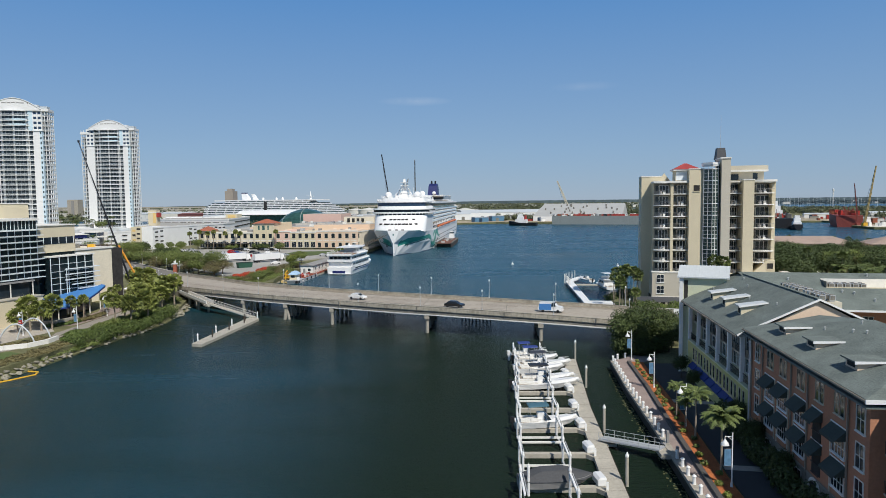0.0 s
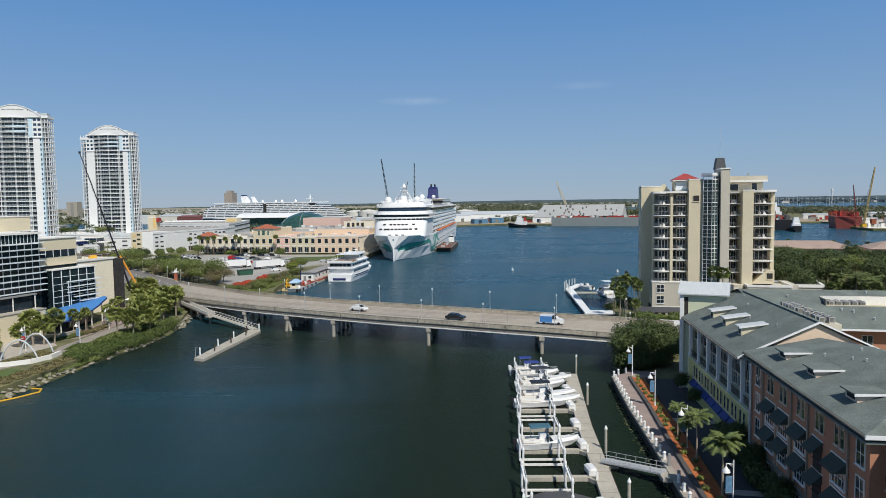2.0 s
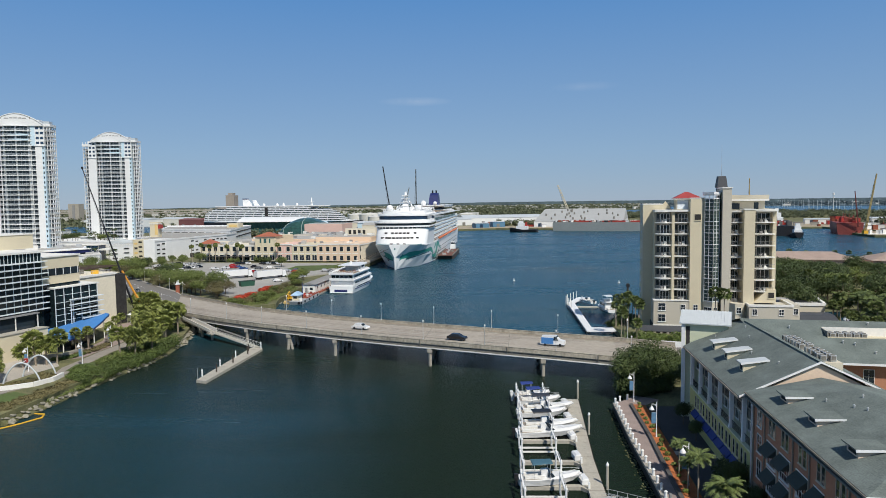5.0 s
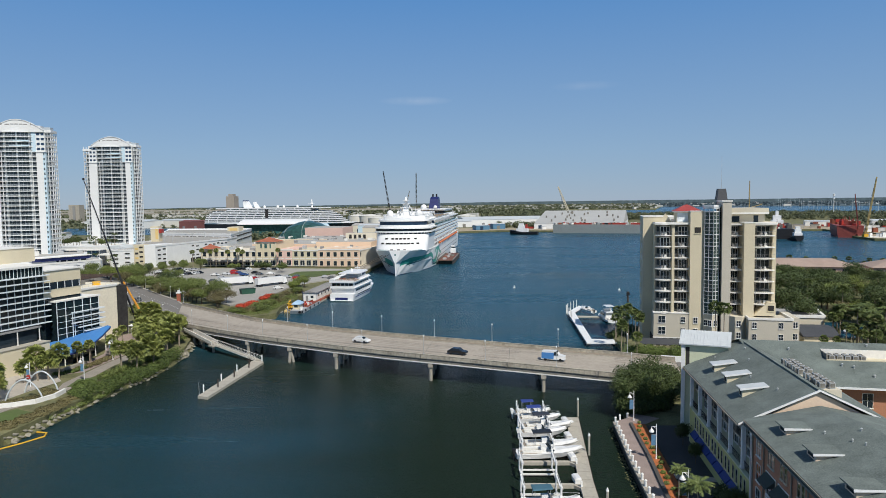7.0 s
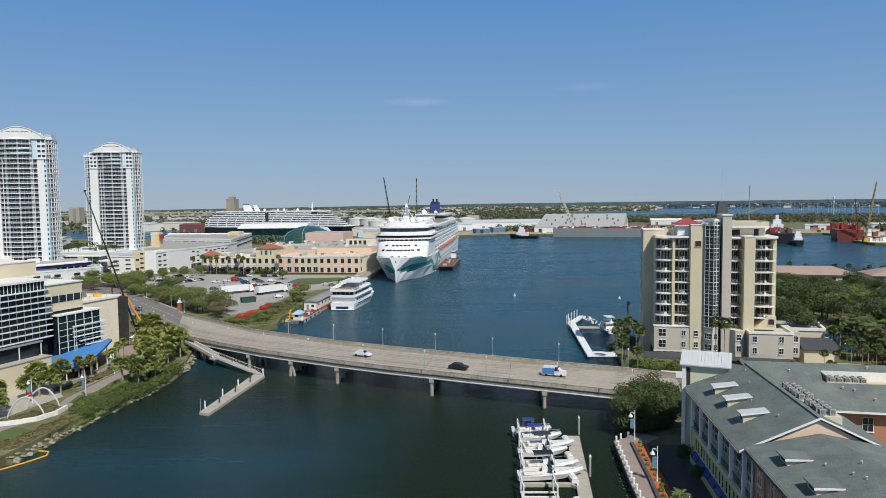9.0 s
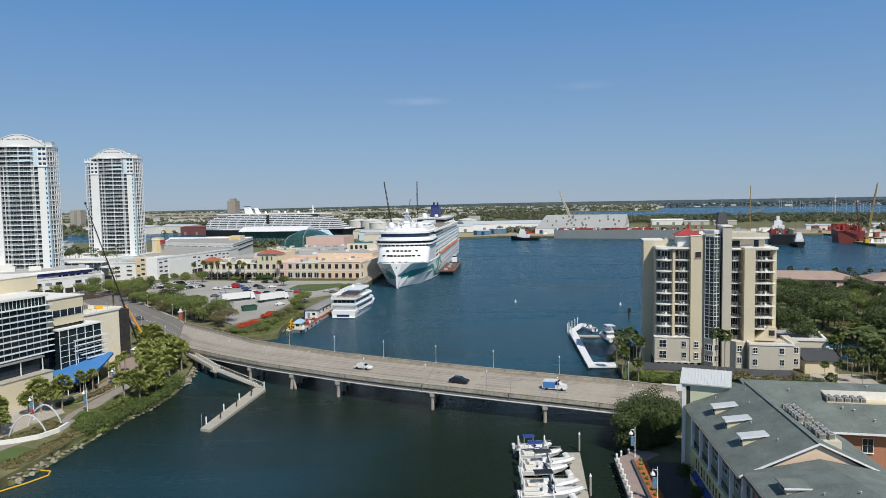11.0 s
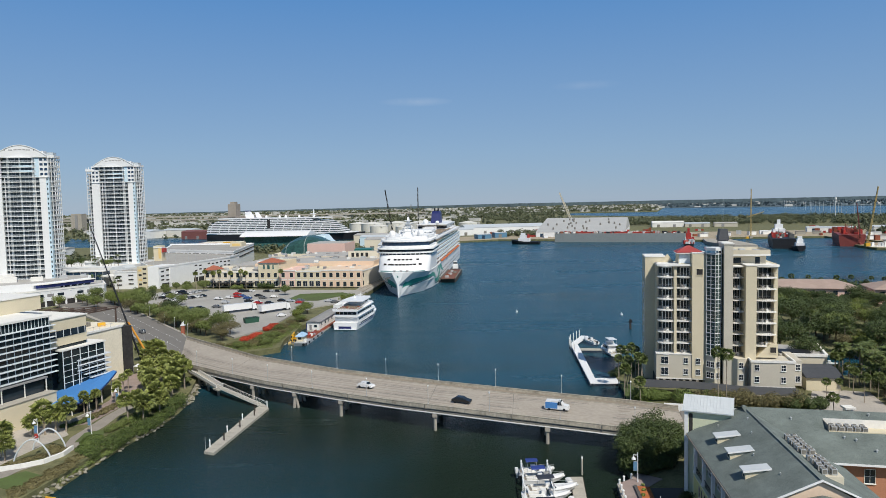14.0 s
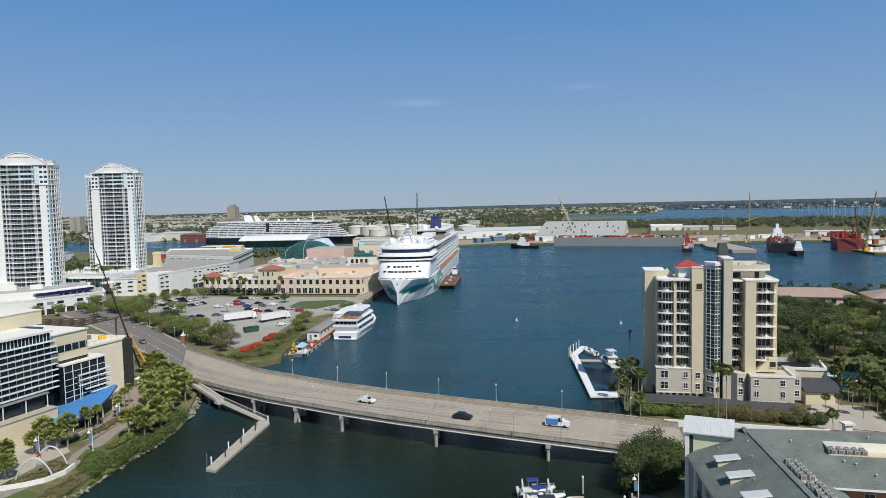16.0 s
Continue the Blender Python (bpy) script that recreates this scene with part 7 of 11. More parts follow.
for sx in (-1, 1):
    part("hull_stripe", G().box(sx * 4.93 - 0.07, 3, 1.5, sx * 4.93 + 0.07, 31, 1.75), NAVY, yt)
    part("hull_windows", G().box(sx * 4.96 - 0.05, 6, 2.15, sx * 4.96 + 0.05, 29, 2.5), GLASS, yt)
for z, y0, y1, w in ((3.0, 1.0, 38, 4.7), (5.6, 0.2, 35, 4.5)):
    part("deck_house", G().prism([(-w, y0 + 1.5), (w, y0 + 1.5), (w, y1 - 6), (w * 0.5, y1), (-w * 0.5, y1), (-w, y1 - 6)], z, z + 2.3), YACHTWHITE, yt)
    for sx in (-1, 1):
        for k in range(7):
            ya = y0 + 3.2 + k * (y1 - y0 - 10.5) / 7
            part("side_window", G().box(sx * w - 0.05, ya, z + 0.85, sx * w + 0.05, ya + 0.84 * (y1 - y0 - 10.5) / 7, z + 1.7), GLASS, yt)
    part("bow_window", G().prism([(w * 0.5, y1 + 0.05), (-w * 0.5, y1 + 0.05), (-w * 0.5, y1 - 0.1), (w * 0.5, y1 - 0.1)], z + 0.8, z + 1.7), GLASS, yt)
    part("deck_slab", G().prism([(-5, y0), (5, y0), (5, y1 - 5), (2.8, y1 + 1), (-2.8, y1 + 1), (-5, y1 - 5)], z + 2.3, z + 2.6), YACHTWHITE, yt)
    part("bulwark", G().box(-5, y0, z + 2.6, 5, y0 + 0.14, z + 3.3), YACHTWHITE, yt)
for k in range(5):
    part("stern_window", G().box(-4.2 + 1.7 * k, 1.6, 6.4, -2.7 + 1.7 * k, 1.72, 7.5), GLASS, yt)
part("top_deck_floor", G().box(-4.4, 1.0, 8.2, 4.4, 14, 8.26), WOOD, yt, "brown open top deck")
part("top_canopy", G().prism([(-4.4, 12), (4.4, 12), (4.4, 27), (3.0, 32), (-3.0, 32), (-4.4, 27)], 10.6, 10.9), YACHTWHITE, yt, "white top canopy")
for x in (-4, 4):
    for y in (12.5, 18, 24):
        part("canopy_post", G().cyl(x, y, 8.2, 10.6, 0.1, 0.1, 6), YACHTWHITE, yt)
    part("side_screen", G().box(x - 0.05, 13, 8.2, x + 0.05, 29, 9.1), YACHTWHITE, yt)
part("wheelhouse", G().prism([(-3.2, 20), (3.2, 20), (2.6, 31), (-2.6, 31)], 8.2, 10.6), YACHTWHITE, yt)
part("wheelhouse_glass", G().prism([(-3.25, 21.95), (3.25, 21.95), (2.65, 31.05), (-2.65, 31.05)], 9.3, 10.1), GLASS, yt)
part("rail", rail_along([(-4.9, 14), (-4.9, 0.3), (4.9, 0.3), (4.9, 14)], 8.9, 0.5), WHITE, yt)
part("mast", G().cyl(0, 27, 10.8, 13.5, 0.12, 0.06, 6).box(-1, 26.6, 12, 1, 27.2, 12.2), WHITE, yt)
part("radome", G().cyl(-1.8, 24, 10.9, 11.9, 0.6, 0.35, 10), WHITE, yt)
for i in range(16):
    part("deck_table" if i % 2 else "deck_seat", G().cbox(-3.3 + (i % 4) * 2.1, 2.4 + (i // 4) * 2.7, 8.26, 0.9, 0.9, 0.75 if i % 2 else 0.5, 15 * i), RUST if i % 3 == 0 else WOOD, yt)

# work barge and floating shed at the west bank
wb = thing("work_barge", "grey flat work barge with a blue-roofed cabin and red gear", "barge", at=pose(-64.3, 255.8, 0, 0, 0, -3.4))
part("hull", G().loft([[(-2.3, 0, 1.3), (-2.3, 0.6, 0), (2.3, 0.6, 0), (2.3, 0, 1.3)], [(-2.3, 1.6, 1.3), (-2.3, 1.6, -0.5), (2.3, 1.6, -0.5), (2.3, 1.6, 1.3)], [(-2.3, 26, 1.3), (-2.3, 26, -0.5), (2.3, 26, -0.5), (2.3, 26, 1.3)]]), STEEL, wb, "pale grey steel hull")
for y in (0.5, 5, 11, 17, 23):
    part("tyre_fender", G().tube((2.3, y, 0.75), (2.62, y, 0.75), 0.5, 0.5, 10), BLACK, wb, "black tyre fender")
part("tyre_fender", G().tube((1.6, -0.02, 0.75), (1.6, -0.35, 0.75), 0.5, 0.5, 10), BLACK, wb, "black tyre fender")
part("red_deck", G().box(-2.1, 9, 1.3, 2.1, 25.5, 1.36), RUST, wb)
part("cabin", G().cbox(-0.9, 5.6, 1.3, 2.6, 4.6, 2.0), CREAM, wb, "cream cabin")
part("cabin_roof", G().hip(-2.7, 2.8, 0.9, 8.4, 3.3, 4.4, 1.4, 1.2), mat("pale_blue_tarpaulin", (0.36, 0.52, 0.68), 0.6, 0.12), wb, "pale blue tarpaulin roof")
part("cabin_window", G().box(-1.6, 3.26, 2.0, -0.2, 3.32, 2.9), GLASS, wb)
for k in range(2):
    part("drum", G().cyl(1.3, 2.2 + 1.2 * k, 1.3, 2.3, 0.4, 0.4, 10), OFFWHITE, wb)
for i in range(9):
    x, y = random.uniform(-1.3, 1.4), 10 + i * 1.7
    part("gear", G().cbox(x, y, 1.36, 0.9 + 0.3 * (i % 3), 0.7, 0.6 + 0.25 * (i % 4), i * 35), (RED, RUST, OFFWHITE, RED, STEEL)[i % 5], wb)
part("spud", G().cyl(0.2, 9.2, 1.3, 7.5, 0.16, 0.16, 8), NAVY, wb, "dark blue spud pile")
part("winch", G().tube((-0.8, 12.5, 1.9), (0.8, 12.5, 1.9), 0.45, 0.45, 10), RED, wb, "red winch drum")
part("handrail", rail_along([(2.2, 8), (2.2, 25.8)], 1.3, 1.0, 1.2, 0.03), RED, wb)
yf = thing("digger_float", "small float carrying a yellow digger beside the barge", "barge", at=pose(-68.2, 260.0, 0, 0, 0, -3))
part("hull", G().box(-1.7, 0, -0.4, 1.4, 9, 0.7), PALEYELLOW, yf)
part("tracks", G().cbox(-0.9, 4, 0.7, 0.5, 3.2, 0.7).cbox(0.7, 4, 0.7, 0.5, 3.2, 0.7), BLACK, yf)
part("house", G().cbox(-0.1, 4.4, 1.4, 2.4, 2.8, 1.2), YELLOW, yf, "yellow digger house")
part("cab", G().cbox(-0.8, 3.2, 1.4, 1.0, 1.3, 1.7), YELLOW, yf)
part("cab_glass", G().cbox(-0.8, 2.54, 2.1, 0.8, 0.05, 0.8), GLASS, yf)
part("boom", G().path([Vector((0.3, 3.4, 2.0)), Vector((0.6, 1.0, 4.6)), Vector((0.8, -1.6, 4.2))], 0.22), YELLOW, yf, "yellow digger arm")
part("stick", G().tube((0.8, -1.6, 4.2), (0.8, -2.0, 1.4), 0.18, 0.14, 6), YELLOW, yf)
part("bucket", G().cbox(0.8, -1.9, 0.7, 0.8, 0.8, 0.8), DARKCON, yf)
fs_ = thing("floating_shed", "long pale grey floating shed with a dark shallow gabled roof", "boathouse", at=pose(-65.4, 285.6, 0, 0, 0, -5))
part("float", G().box(-3.2, -1, -0.5, 4.6, 42, 0.7), DOCKCON, fs_)
part("wall", G().box(-3, 0, 0.7, 2.4, 34, 4.2), OFFWHITE, fs_)
part("roof", G().add([(-3.5, -0.5, 4.2), (2.9, -0.5, 4.2), (-0.3, -0.5, 5.0), (-3.5, 34.5, 4.2), (2.9, 34.5, 4.2), (-0.3, 34.5, 5.0)], [(0, 1, 2), (5, 4, 3), (1, 4, 5, 2), (2, 5, 3, 0), (0, 3, 4, 1)]), GREYROOF, fs_, "grey shallow gabled roof")
for i in range(16):
    part("wall_rib", G().box(2.4, 1 + i * 2.1, 0.7, 2.47, 1.12 + i * 2.1, 4.2), STEEL, fs_)
for i in range(6):
    part("window", G().box(2.4, 3 + i * 5.2, 2.2, 2.46, 4.1 + i * 5.2, 3.2), GLASS, fs_)
part("door", G().box(-1.9, -0.06, 0.7, -0.9, 0.02, 2.9), GREYROOF, fs_)
part("window", G().box(0.2, -0.06, 1.9, 1.4, 0.02, 2.9), GLASS, fs_)
part("deck_planks", G().box(2.6, -0.5, 0.7, 4.5, 38, 0.85), RUST, fs_, "rust-red side deck")
part("deck_rail", rail_along([(4.4, 0), (4.4, 38)], 0.85, 1.0, 2.0, 0.04), RED, fs_)
part("white_tent", G().box(-4, 44, 0.8, 4, 60, 4.5).prism([(-4.2, 43.8), (4.2, 43.8), (4.2, 60.2), (-4.2, 60.2)], 4.5, 6.4, [(-0.3, 44.5), (0.3, 44.5), (0.3, 59.5), (-0.3, 59.5)]), WHITE, fs_, "white marquee")


# ---- small boats ----
CHARCOAL = mat("charcoal_canvas", (0.07, 0.072, 0.078), 0.85, 0.2)


def cabin_boat(name, label, length, beam, m, top=None, outboards=0, cover=False, flybridge=False, group="boats in the marina"):
    """Sport boat: bow along +x, on its keel line's middle at z = 0 (waterline)."""
    t = thing(name, label, "boat", group, m)
    L, B = length, beam / 2
    rings = []
    for s, w, k, zd, zc, zk in ((-0.5, 0.82, 0.75, 0.75, 0, -0.35), (-0.2, 1.0, 0.85, 0.8, 0, -0.35), (0.15, 0.96, 0.7, 0.92, 0.05, -0.3), (0.36, 0.6, 0.3, 1.04, 0.4, 0.1), (0.5, 0.03, 0.02, 1.16, 1.05, 1.0)):
        rings.append([(s * L, -B * w, zd), (s * L, -B * k, zc), (s * L, 0, zk), (s * L, B * k, zc), (s * L, B * w, zd)])
    part("hull", G().loft(rings), GREYROOF if cover else GELCOAT, t, "dark grey hull" if cover else "white hull")
    if cover:
        part("cover", G().loft([[(s * L, -B * w, 0.85), (s * L, -B * w * 0.5, 0.85 + h), (s * L, B * w * 0.5, 0.85 + h), (s * L, B * w, 0.85)] for s, w, h in ((-0.5, 0.9, 0.2), (-0.2, 1.05, 0.9), (0.1, 1.0, 1.0), (0.36, 0.66, 0.5), (0.5, 0.08, 0.3))]), CHARCOAL, t, "charcoal fabric cover")
    else:
        part("foredeck", G().loft([[(s * L, -B * w, zz), (s * L, -B * w * 0.5, zz + 0.28), (s * L, B * w * 0.5, zz + 0.28), (s * L, B * w, zz)] for s, w, zz in ((-0.02, 0.86, 0.86), (0.15, 0.85, 0.92), (0.36, 0.5, 1.06), (0.47, 0.08, 1.2))]), GELCOAT, t)
        part("cockpit_floor", G().box(-L * 0.46, -B * 0.7, 0.76, -L * 0.03, B * 0.7, 0.82), TAUPE, t)
        for s in (-1, 1):
            part("seat", G().box(-L * 0.42, s * B * 0.45 - 0.25, 0.82, -L * 0.1, s * B * 0.45 + 0.25, 1.15), OFFWHITE, t)
        part("windscreen", G().loft([[(0.0, -B * 0.75, 1.0), (L * 0.06, -B * 0.6, 1.0), (L * 0.06, B * 0.6, 1.0), (0.0, B * 0.75, 1.0)], [(-L * 0.05, -B * 0.7, 1.65), (-L * 0.01, -B * 0.55, 1.65), (-L * 0.01, B * 0.55, 1.65), (-L * 0.05, B * 0.7, 1.65)]]), GLASS, t, "dark windscreen")
        part("bow_rail", G().tube((L * 0.08, -B * 0.75, 1.55), (L * 0.46, -0.12, 1.8), 0.025).tube((L * 0.08, B * 0.75, 1.55), (L * 0.46, 0.12, 1.8), 0.025).tube((L * 0.46, -0.12, 1.8), (L * 0.46, 0.12, 1.8), 0.025), STEEL, t)
        part("console", G().cbox(-L * 0.1, 0, 0.82, 0.9, 0.9, 1.0), GELCOAT, t)
    if top:
        z = 2.75
        part("hardtop", G().loft([[(-L * 0.3, -B * 0.72, z), (-L * 0.3, B * 0.72, z), (-L * 0.3, B * 0.62, z + 0.16), (-L * 0.3, -B * 0.62, z + 0.16)], [(L * 0.02, -B * 0.62, z + 0.08), (L * 0.02, B * 0.62, z + 0.08), (L * 0.02, B * 0.5, z + 0.2), (L * 0.02, -B * 0.5, z + 0.2)]]), top, t, "canvas top")
        for x in (-0.27, -0.02):
            for s in (-1, 1):
                part("top_post", G().tube((x * L, s * B * 0.75, 0.9), (x * L, s * B * 0.55, z + 0.05), 0.03), STEEL, t)
    if flybridge:
        part("cabin", G().loft([[(-L * 0.3, -B * 0.8, 0.9), (-L * 0.3, B * 0.8, 0.9), (-L * 0.28, B * 0.7, 2.9), (-L * 0.28, -B * 0.7, 2.9)], [(L * 0.2, -B * 0.75, 1.0), (L * 0.2, B * 0.75, 1.0), (L * 0.08, B * 0.6, 2.9), (L * 0.08, -B * 0.6, 2.9)]]), GELCOAT, t)
        part("cabin_glass", G().loft([[(-L * 0.2, -B * 0.81, 1.7), (-L * 0.2, B * 0.81, 1.7), (-L * 0.2, B * 0.77, 2.5), (-L * 0.2, -B * 0.77, 2.5)], [(L * 0.165, -B * 0.72, 1.7), (L * 0.165, B * 0.72, 1.7), (L * 0.115, B * 0.67, 2.5), (L * 0.115, -B * 0.67, 2.5)]]), GLASS, t)
        part("flybridge", G().box(-L * 0.34, -B * 0.8, 2.9, L * 0.06, B * 0.8, 3.1).box(-L * 0.1, -B * 0.6, 3.1, 0, B * 0.6, 4.0), GELCOAT, t)
        part("bimini", G().box(-L * 0.3, -B * 0.65, 5.0, 0, B * 0.65, 5.12), top or GELCOAT, t)
        for s in (-1, 1):
            part("top_post", G().tube((-L * 0.28, s * B * 0.6, 3.1), (-L * 0.28, s * B * 0.6, 5.0), 0.03).tube((-0.1, s * B * 0.6, 3.1), (-0.1, s * B * 0.6, 5.0), 0.03), STEEL, t)
    for i in range(outboards):
        yy = (i - (outboards - 1) / 2) * 0.75
        o = part("outboard", G().cbox(-L * 0.5 - 0.35, yy, 0.55, 0.55, 0.4, 0.75).cbox(-L * 0.5 - 0.3, yy, -0.5, 0.25, 0.2, 1.05), BLACK if i % 2 == 0 and outboards == 1 else GELCOAT, t, "outboard motor")
    return t

# ---- the far port ----
def inside_poly(x, y, poly):
    ok = False
    for (x0, y0), (x1, y1) in zip(poly, poly[1:] + poly[:1]):
        if (y0 > y) != (y1 > y) and x < (x1 - x0) * (y - y0) / (y1 - y0) + x0:
            ok = not ok
    return ok


gb = thing("cargo_barge", "very long grey slab-sided cargo barge at the far berth", "barge")
part("hull", G().prism([(113, 866), (262, 815), (266, 826), (117, 878)], -1, 10.6), BARGEGREY, gb)
part("deck", G().prism([(113.5, 866.5), (261.6, 816), (265.4, 825.6), (117.4, 877.2)], 10.6, 10.7), DARKCON, gb)
for a, b in ((0.16, 0.30), (0.38, 0.56), (0.60, 0.74)):
    p, q = Vector((116, 873)).lerp(Vector((264, 821)), a), Vector((116, 873)).lerp(Vector((264, 821)), b)
    part("red_rack", G().beam((p.x, p.y, 10.7), (q.x, q.y, 10.7), 6, 1.8), RED, gb, "red deck cargo")
for i in range(110):
    p = Vector((116, 873)).lerp(Vector((264, 821)), random.random())
    part("deck_gear", G().cbox(p.x, p.y + random.uniform(-3, 3), 10.7, random.uniform(1.5, 5), 2, random.uniform(1, 3.0), random.random() * 180), random.choice((DARKCON, OFFWHITE, RUST, STEEL, RED, BLACK)), gb)
tb = thing("tugboat", "black-hulled tug with a white wheelhouse at the far berth", "tugboat", at=pose(73, 838, 0, 0, 0, 70))
part("hull", section_loft([(-18, 2, 4, 4.6, 5, 3.5), (0, 3, 5, 5.5, 5.6, 3.2), (16, 1, 1.5, 3, 4, 5.5)]), BLACK, tb)
part("house", G().box(-3.6, -6, 3.2, 3.6, 8, 7.5).box(-2.8, -2, 7.5, 2.8, 6, 11).box(-2, 0, 11, 2, 5, 13.5), WHITE, tb)
part("funnel", G().cyl(0, -4, 7.5, 12.5, 1.6, 1.3, 10), RED, tb, "red funnel")


def work_ship(x, y, rz, L, W, H, material, label, deck_mat):
    t = thing("work_ship", label, "ship", at=pose(x, y, 0, 0, 0, rz))
    part("hull", section_loft([(0, W * 0.36, W * 0.44, W * 0.48, W * 0.5, H), (L * 0.75, W * 0.4, W * 0.45, W * 0.5, W * 0.5, H), (L, 0.4, 0.8, 2, W * 0.2, H * 1.35)]), material, t)
    for i in range(34):
        part("deck_gear", G().cbox(random.uniform(-0.4, 0.4) * W, random.uniform(0.04, 0.85) * L, H, random.uniform(1.5, 5), random.uniform(1.5, 5), random.uniform(1.0, 5.0), random.random() * 90), random.choice(deck_mat), t)
    for i in range(9):
        part("deck_mast", G().cyl(random.uniform(-0.4, 0.4) * W, random.uniform(0.05, 0.85) * L, H, H + random.uniform(4, 9), 0.4, 0.3, 6), random.choice(deck_mat), t)
    return t


ws = work_ship(318, 690, -20, 90, 22, 10, BLACK, "dark-hulled ship with red deck gear and white house", (RED, RED, OFFWHITE, DARKCON))
part("house", G().box(-6, 64, 10, 6, 78, 17).box(-4, 66, 17, 4, 76, 22).box(-1.5, 69, 22, 1.5, 73, 27), WHITE, ws)
tb2 = copy_thing(tb, pose(322, 668, 0, 0, 0, 160))
work_ship(392, 704, -23, 95, 24, 12, HULLRED, "red-hulled vessel with orange deck machinery", (HULLRED, RED, RUST, RED))
cb = thing("crane_barge", "pale crane barge with a lattice boom at the far pier", "barge", at=pose(404, 672, 0, 0, 0, -10))
part("hull", G().box(-14, -6, -0.5, 30, 8, 2.4), OFFWHITE, cb)
for i in range(12):
    part("deck_gear", G().cbox(random.uniform(-12, 28), random.uniform(-4, 6), 2.4, 3, 3, random.uniform(1, 4), 30 * i), random.choice((OFFWHITE, YELLOW, RUST, STEEL)), cb)


def lattice(g, p, q, w, n, r=0.25):
    """Square lattice boom from p to q."""
    p, q = Vector(p), Vector(q)
    d = (q - p).normalized()
    a = d.cross(Vector((0, 1, 0.01))).normalized() * w / 2
    b = d.cross(a).normalized() * w / 2
    c = [a + b, a - b, -a - b, b - a]
    for k in range(4):
        g.tube(p + c[k], q + c[k] * 0.5, r, r * 0.7, 4)
        for i in range(n):
            s0, s1 = i / n, (i + 1) / n
            g.tube((p + c[k]).lerp(q + c[k] * 0.5, s0), (p + c[(k + 1) % 4]).lerp(q + c[(k + 1) % 4] * 0.5, s1), r * 0.6, r * 0.6, 3)
    return g


def crane(x, y, z, foot, tip, w, material, label, cab=YELLOW):
    t = thing("crane", label, "crane")
    part("boom", lattice(G(), foot, tip, w, 14, w * 0.2), material, t)
    part("cab", G().cbox(foot[0], foot[1], z, w * 3, w * 3, w * 2.2), cab, t)
    part("stay", G().tube((foot[0] - w * 3, foot[1], z + w * 3), tip, 0.06 * w, 0.06 * w, 4), BLACK, t)
    return t


crane(384, 664, 3, (384, 664, 5), (392, 662, 60), 1.35, mat("yellow_lattice", (0.46, 0.34, 0.14), 0.6), "tall yellow lattice crane on a barge")
crane(398, 700, 2, (398, 700, 8), (388, 690, 44), 0.9, mat("dull_red_lattice", (0.26, 0.08, 0.07), 0.7), "red lattice crane at the far pier", HULLRED)
crane(345, 836, 2, (345, 836, 4), (345, 836, 62), 1.1, bpy.data.materials["yellow_lattice"], "yellow lattice tower crane in the shipyard", CONCRETE)
crane(345, 834, 2, (340, 834, 28), (359, 832, 34), 1.0, bpy.data.materials["yellow_lattice"], "yellow lattice jib in the shipyard")
crane(203, 1290, 2, (203, 1290, 6), (177, 1285, 66), 3.6, SANDSTUCCO, "pale boom crane in the port")
crane(-46, 480, 2.6, (-52.8, 533, 5), (-54.9, 470, 63), 0.95, BLACK, "dark crane boom rising behind the cruise ship", DARKCON)
crane(-41, 602, 2.6, (-47, 684, 5), (-41.2, 600, 67), 1.1, DARKCON, "dark lattice crane boom beside the cruise ship", DARKCON)
tc = thing("crane", "slender dark telescopic crane boom on an orange machine", "crane")
C0, C1 = Vector((-104.5, 213, 4)), Vector((-119.3, 212, 50.5))
for a, b, w in ((0.0, 0.34, 0.34), (0.33, 0.62, 0.26), (0.61, 0.86, 0.18), (0.85, 1.0, 0.12)):
    part("boom_section", G().tube(C0.lerp(C1, a), C0.lerp(C1, b), w, w * 0.9, 4), BLACK, tc)
part("boom_head", G().cbox(C1.x, C1.y, C1.z - 0.3, 0.5, 0.4, 0.7), BLACK, tc)
part("hoist_rope", G().tube(C1 + Vector((-0.2, 0, 0)), C0.lerp(C1, 0.05) + Vector((-1.2, 0, 1)), 0.025, 0.025, 4), BLACK, tc)
part("lift_cylinder", G().tube(C0 + Vector((1.2, 0, 4)), C0.lerp(C1, 0.30) + Vector((0.5, 0, 0)), 0.36, 0.3, 8), mat("orange_machine_paint", (0.62, 0.27, 0.03), 0.5, 0.15), tc, "orange lift cylinder")
part("machine_body", G().cbox(-103.2, 213, 2.0, 3.0, 7.0, 2.4, 10), bpy.data.materials["orange_machine_paint"], tc, "orange machine body")
crane(-35, 640, 2.6, (-62, 640, 5), (-50, 636, 52), 1.0, DARKCON, "thin crane jib on the quay", DARKCON)

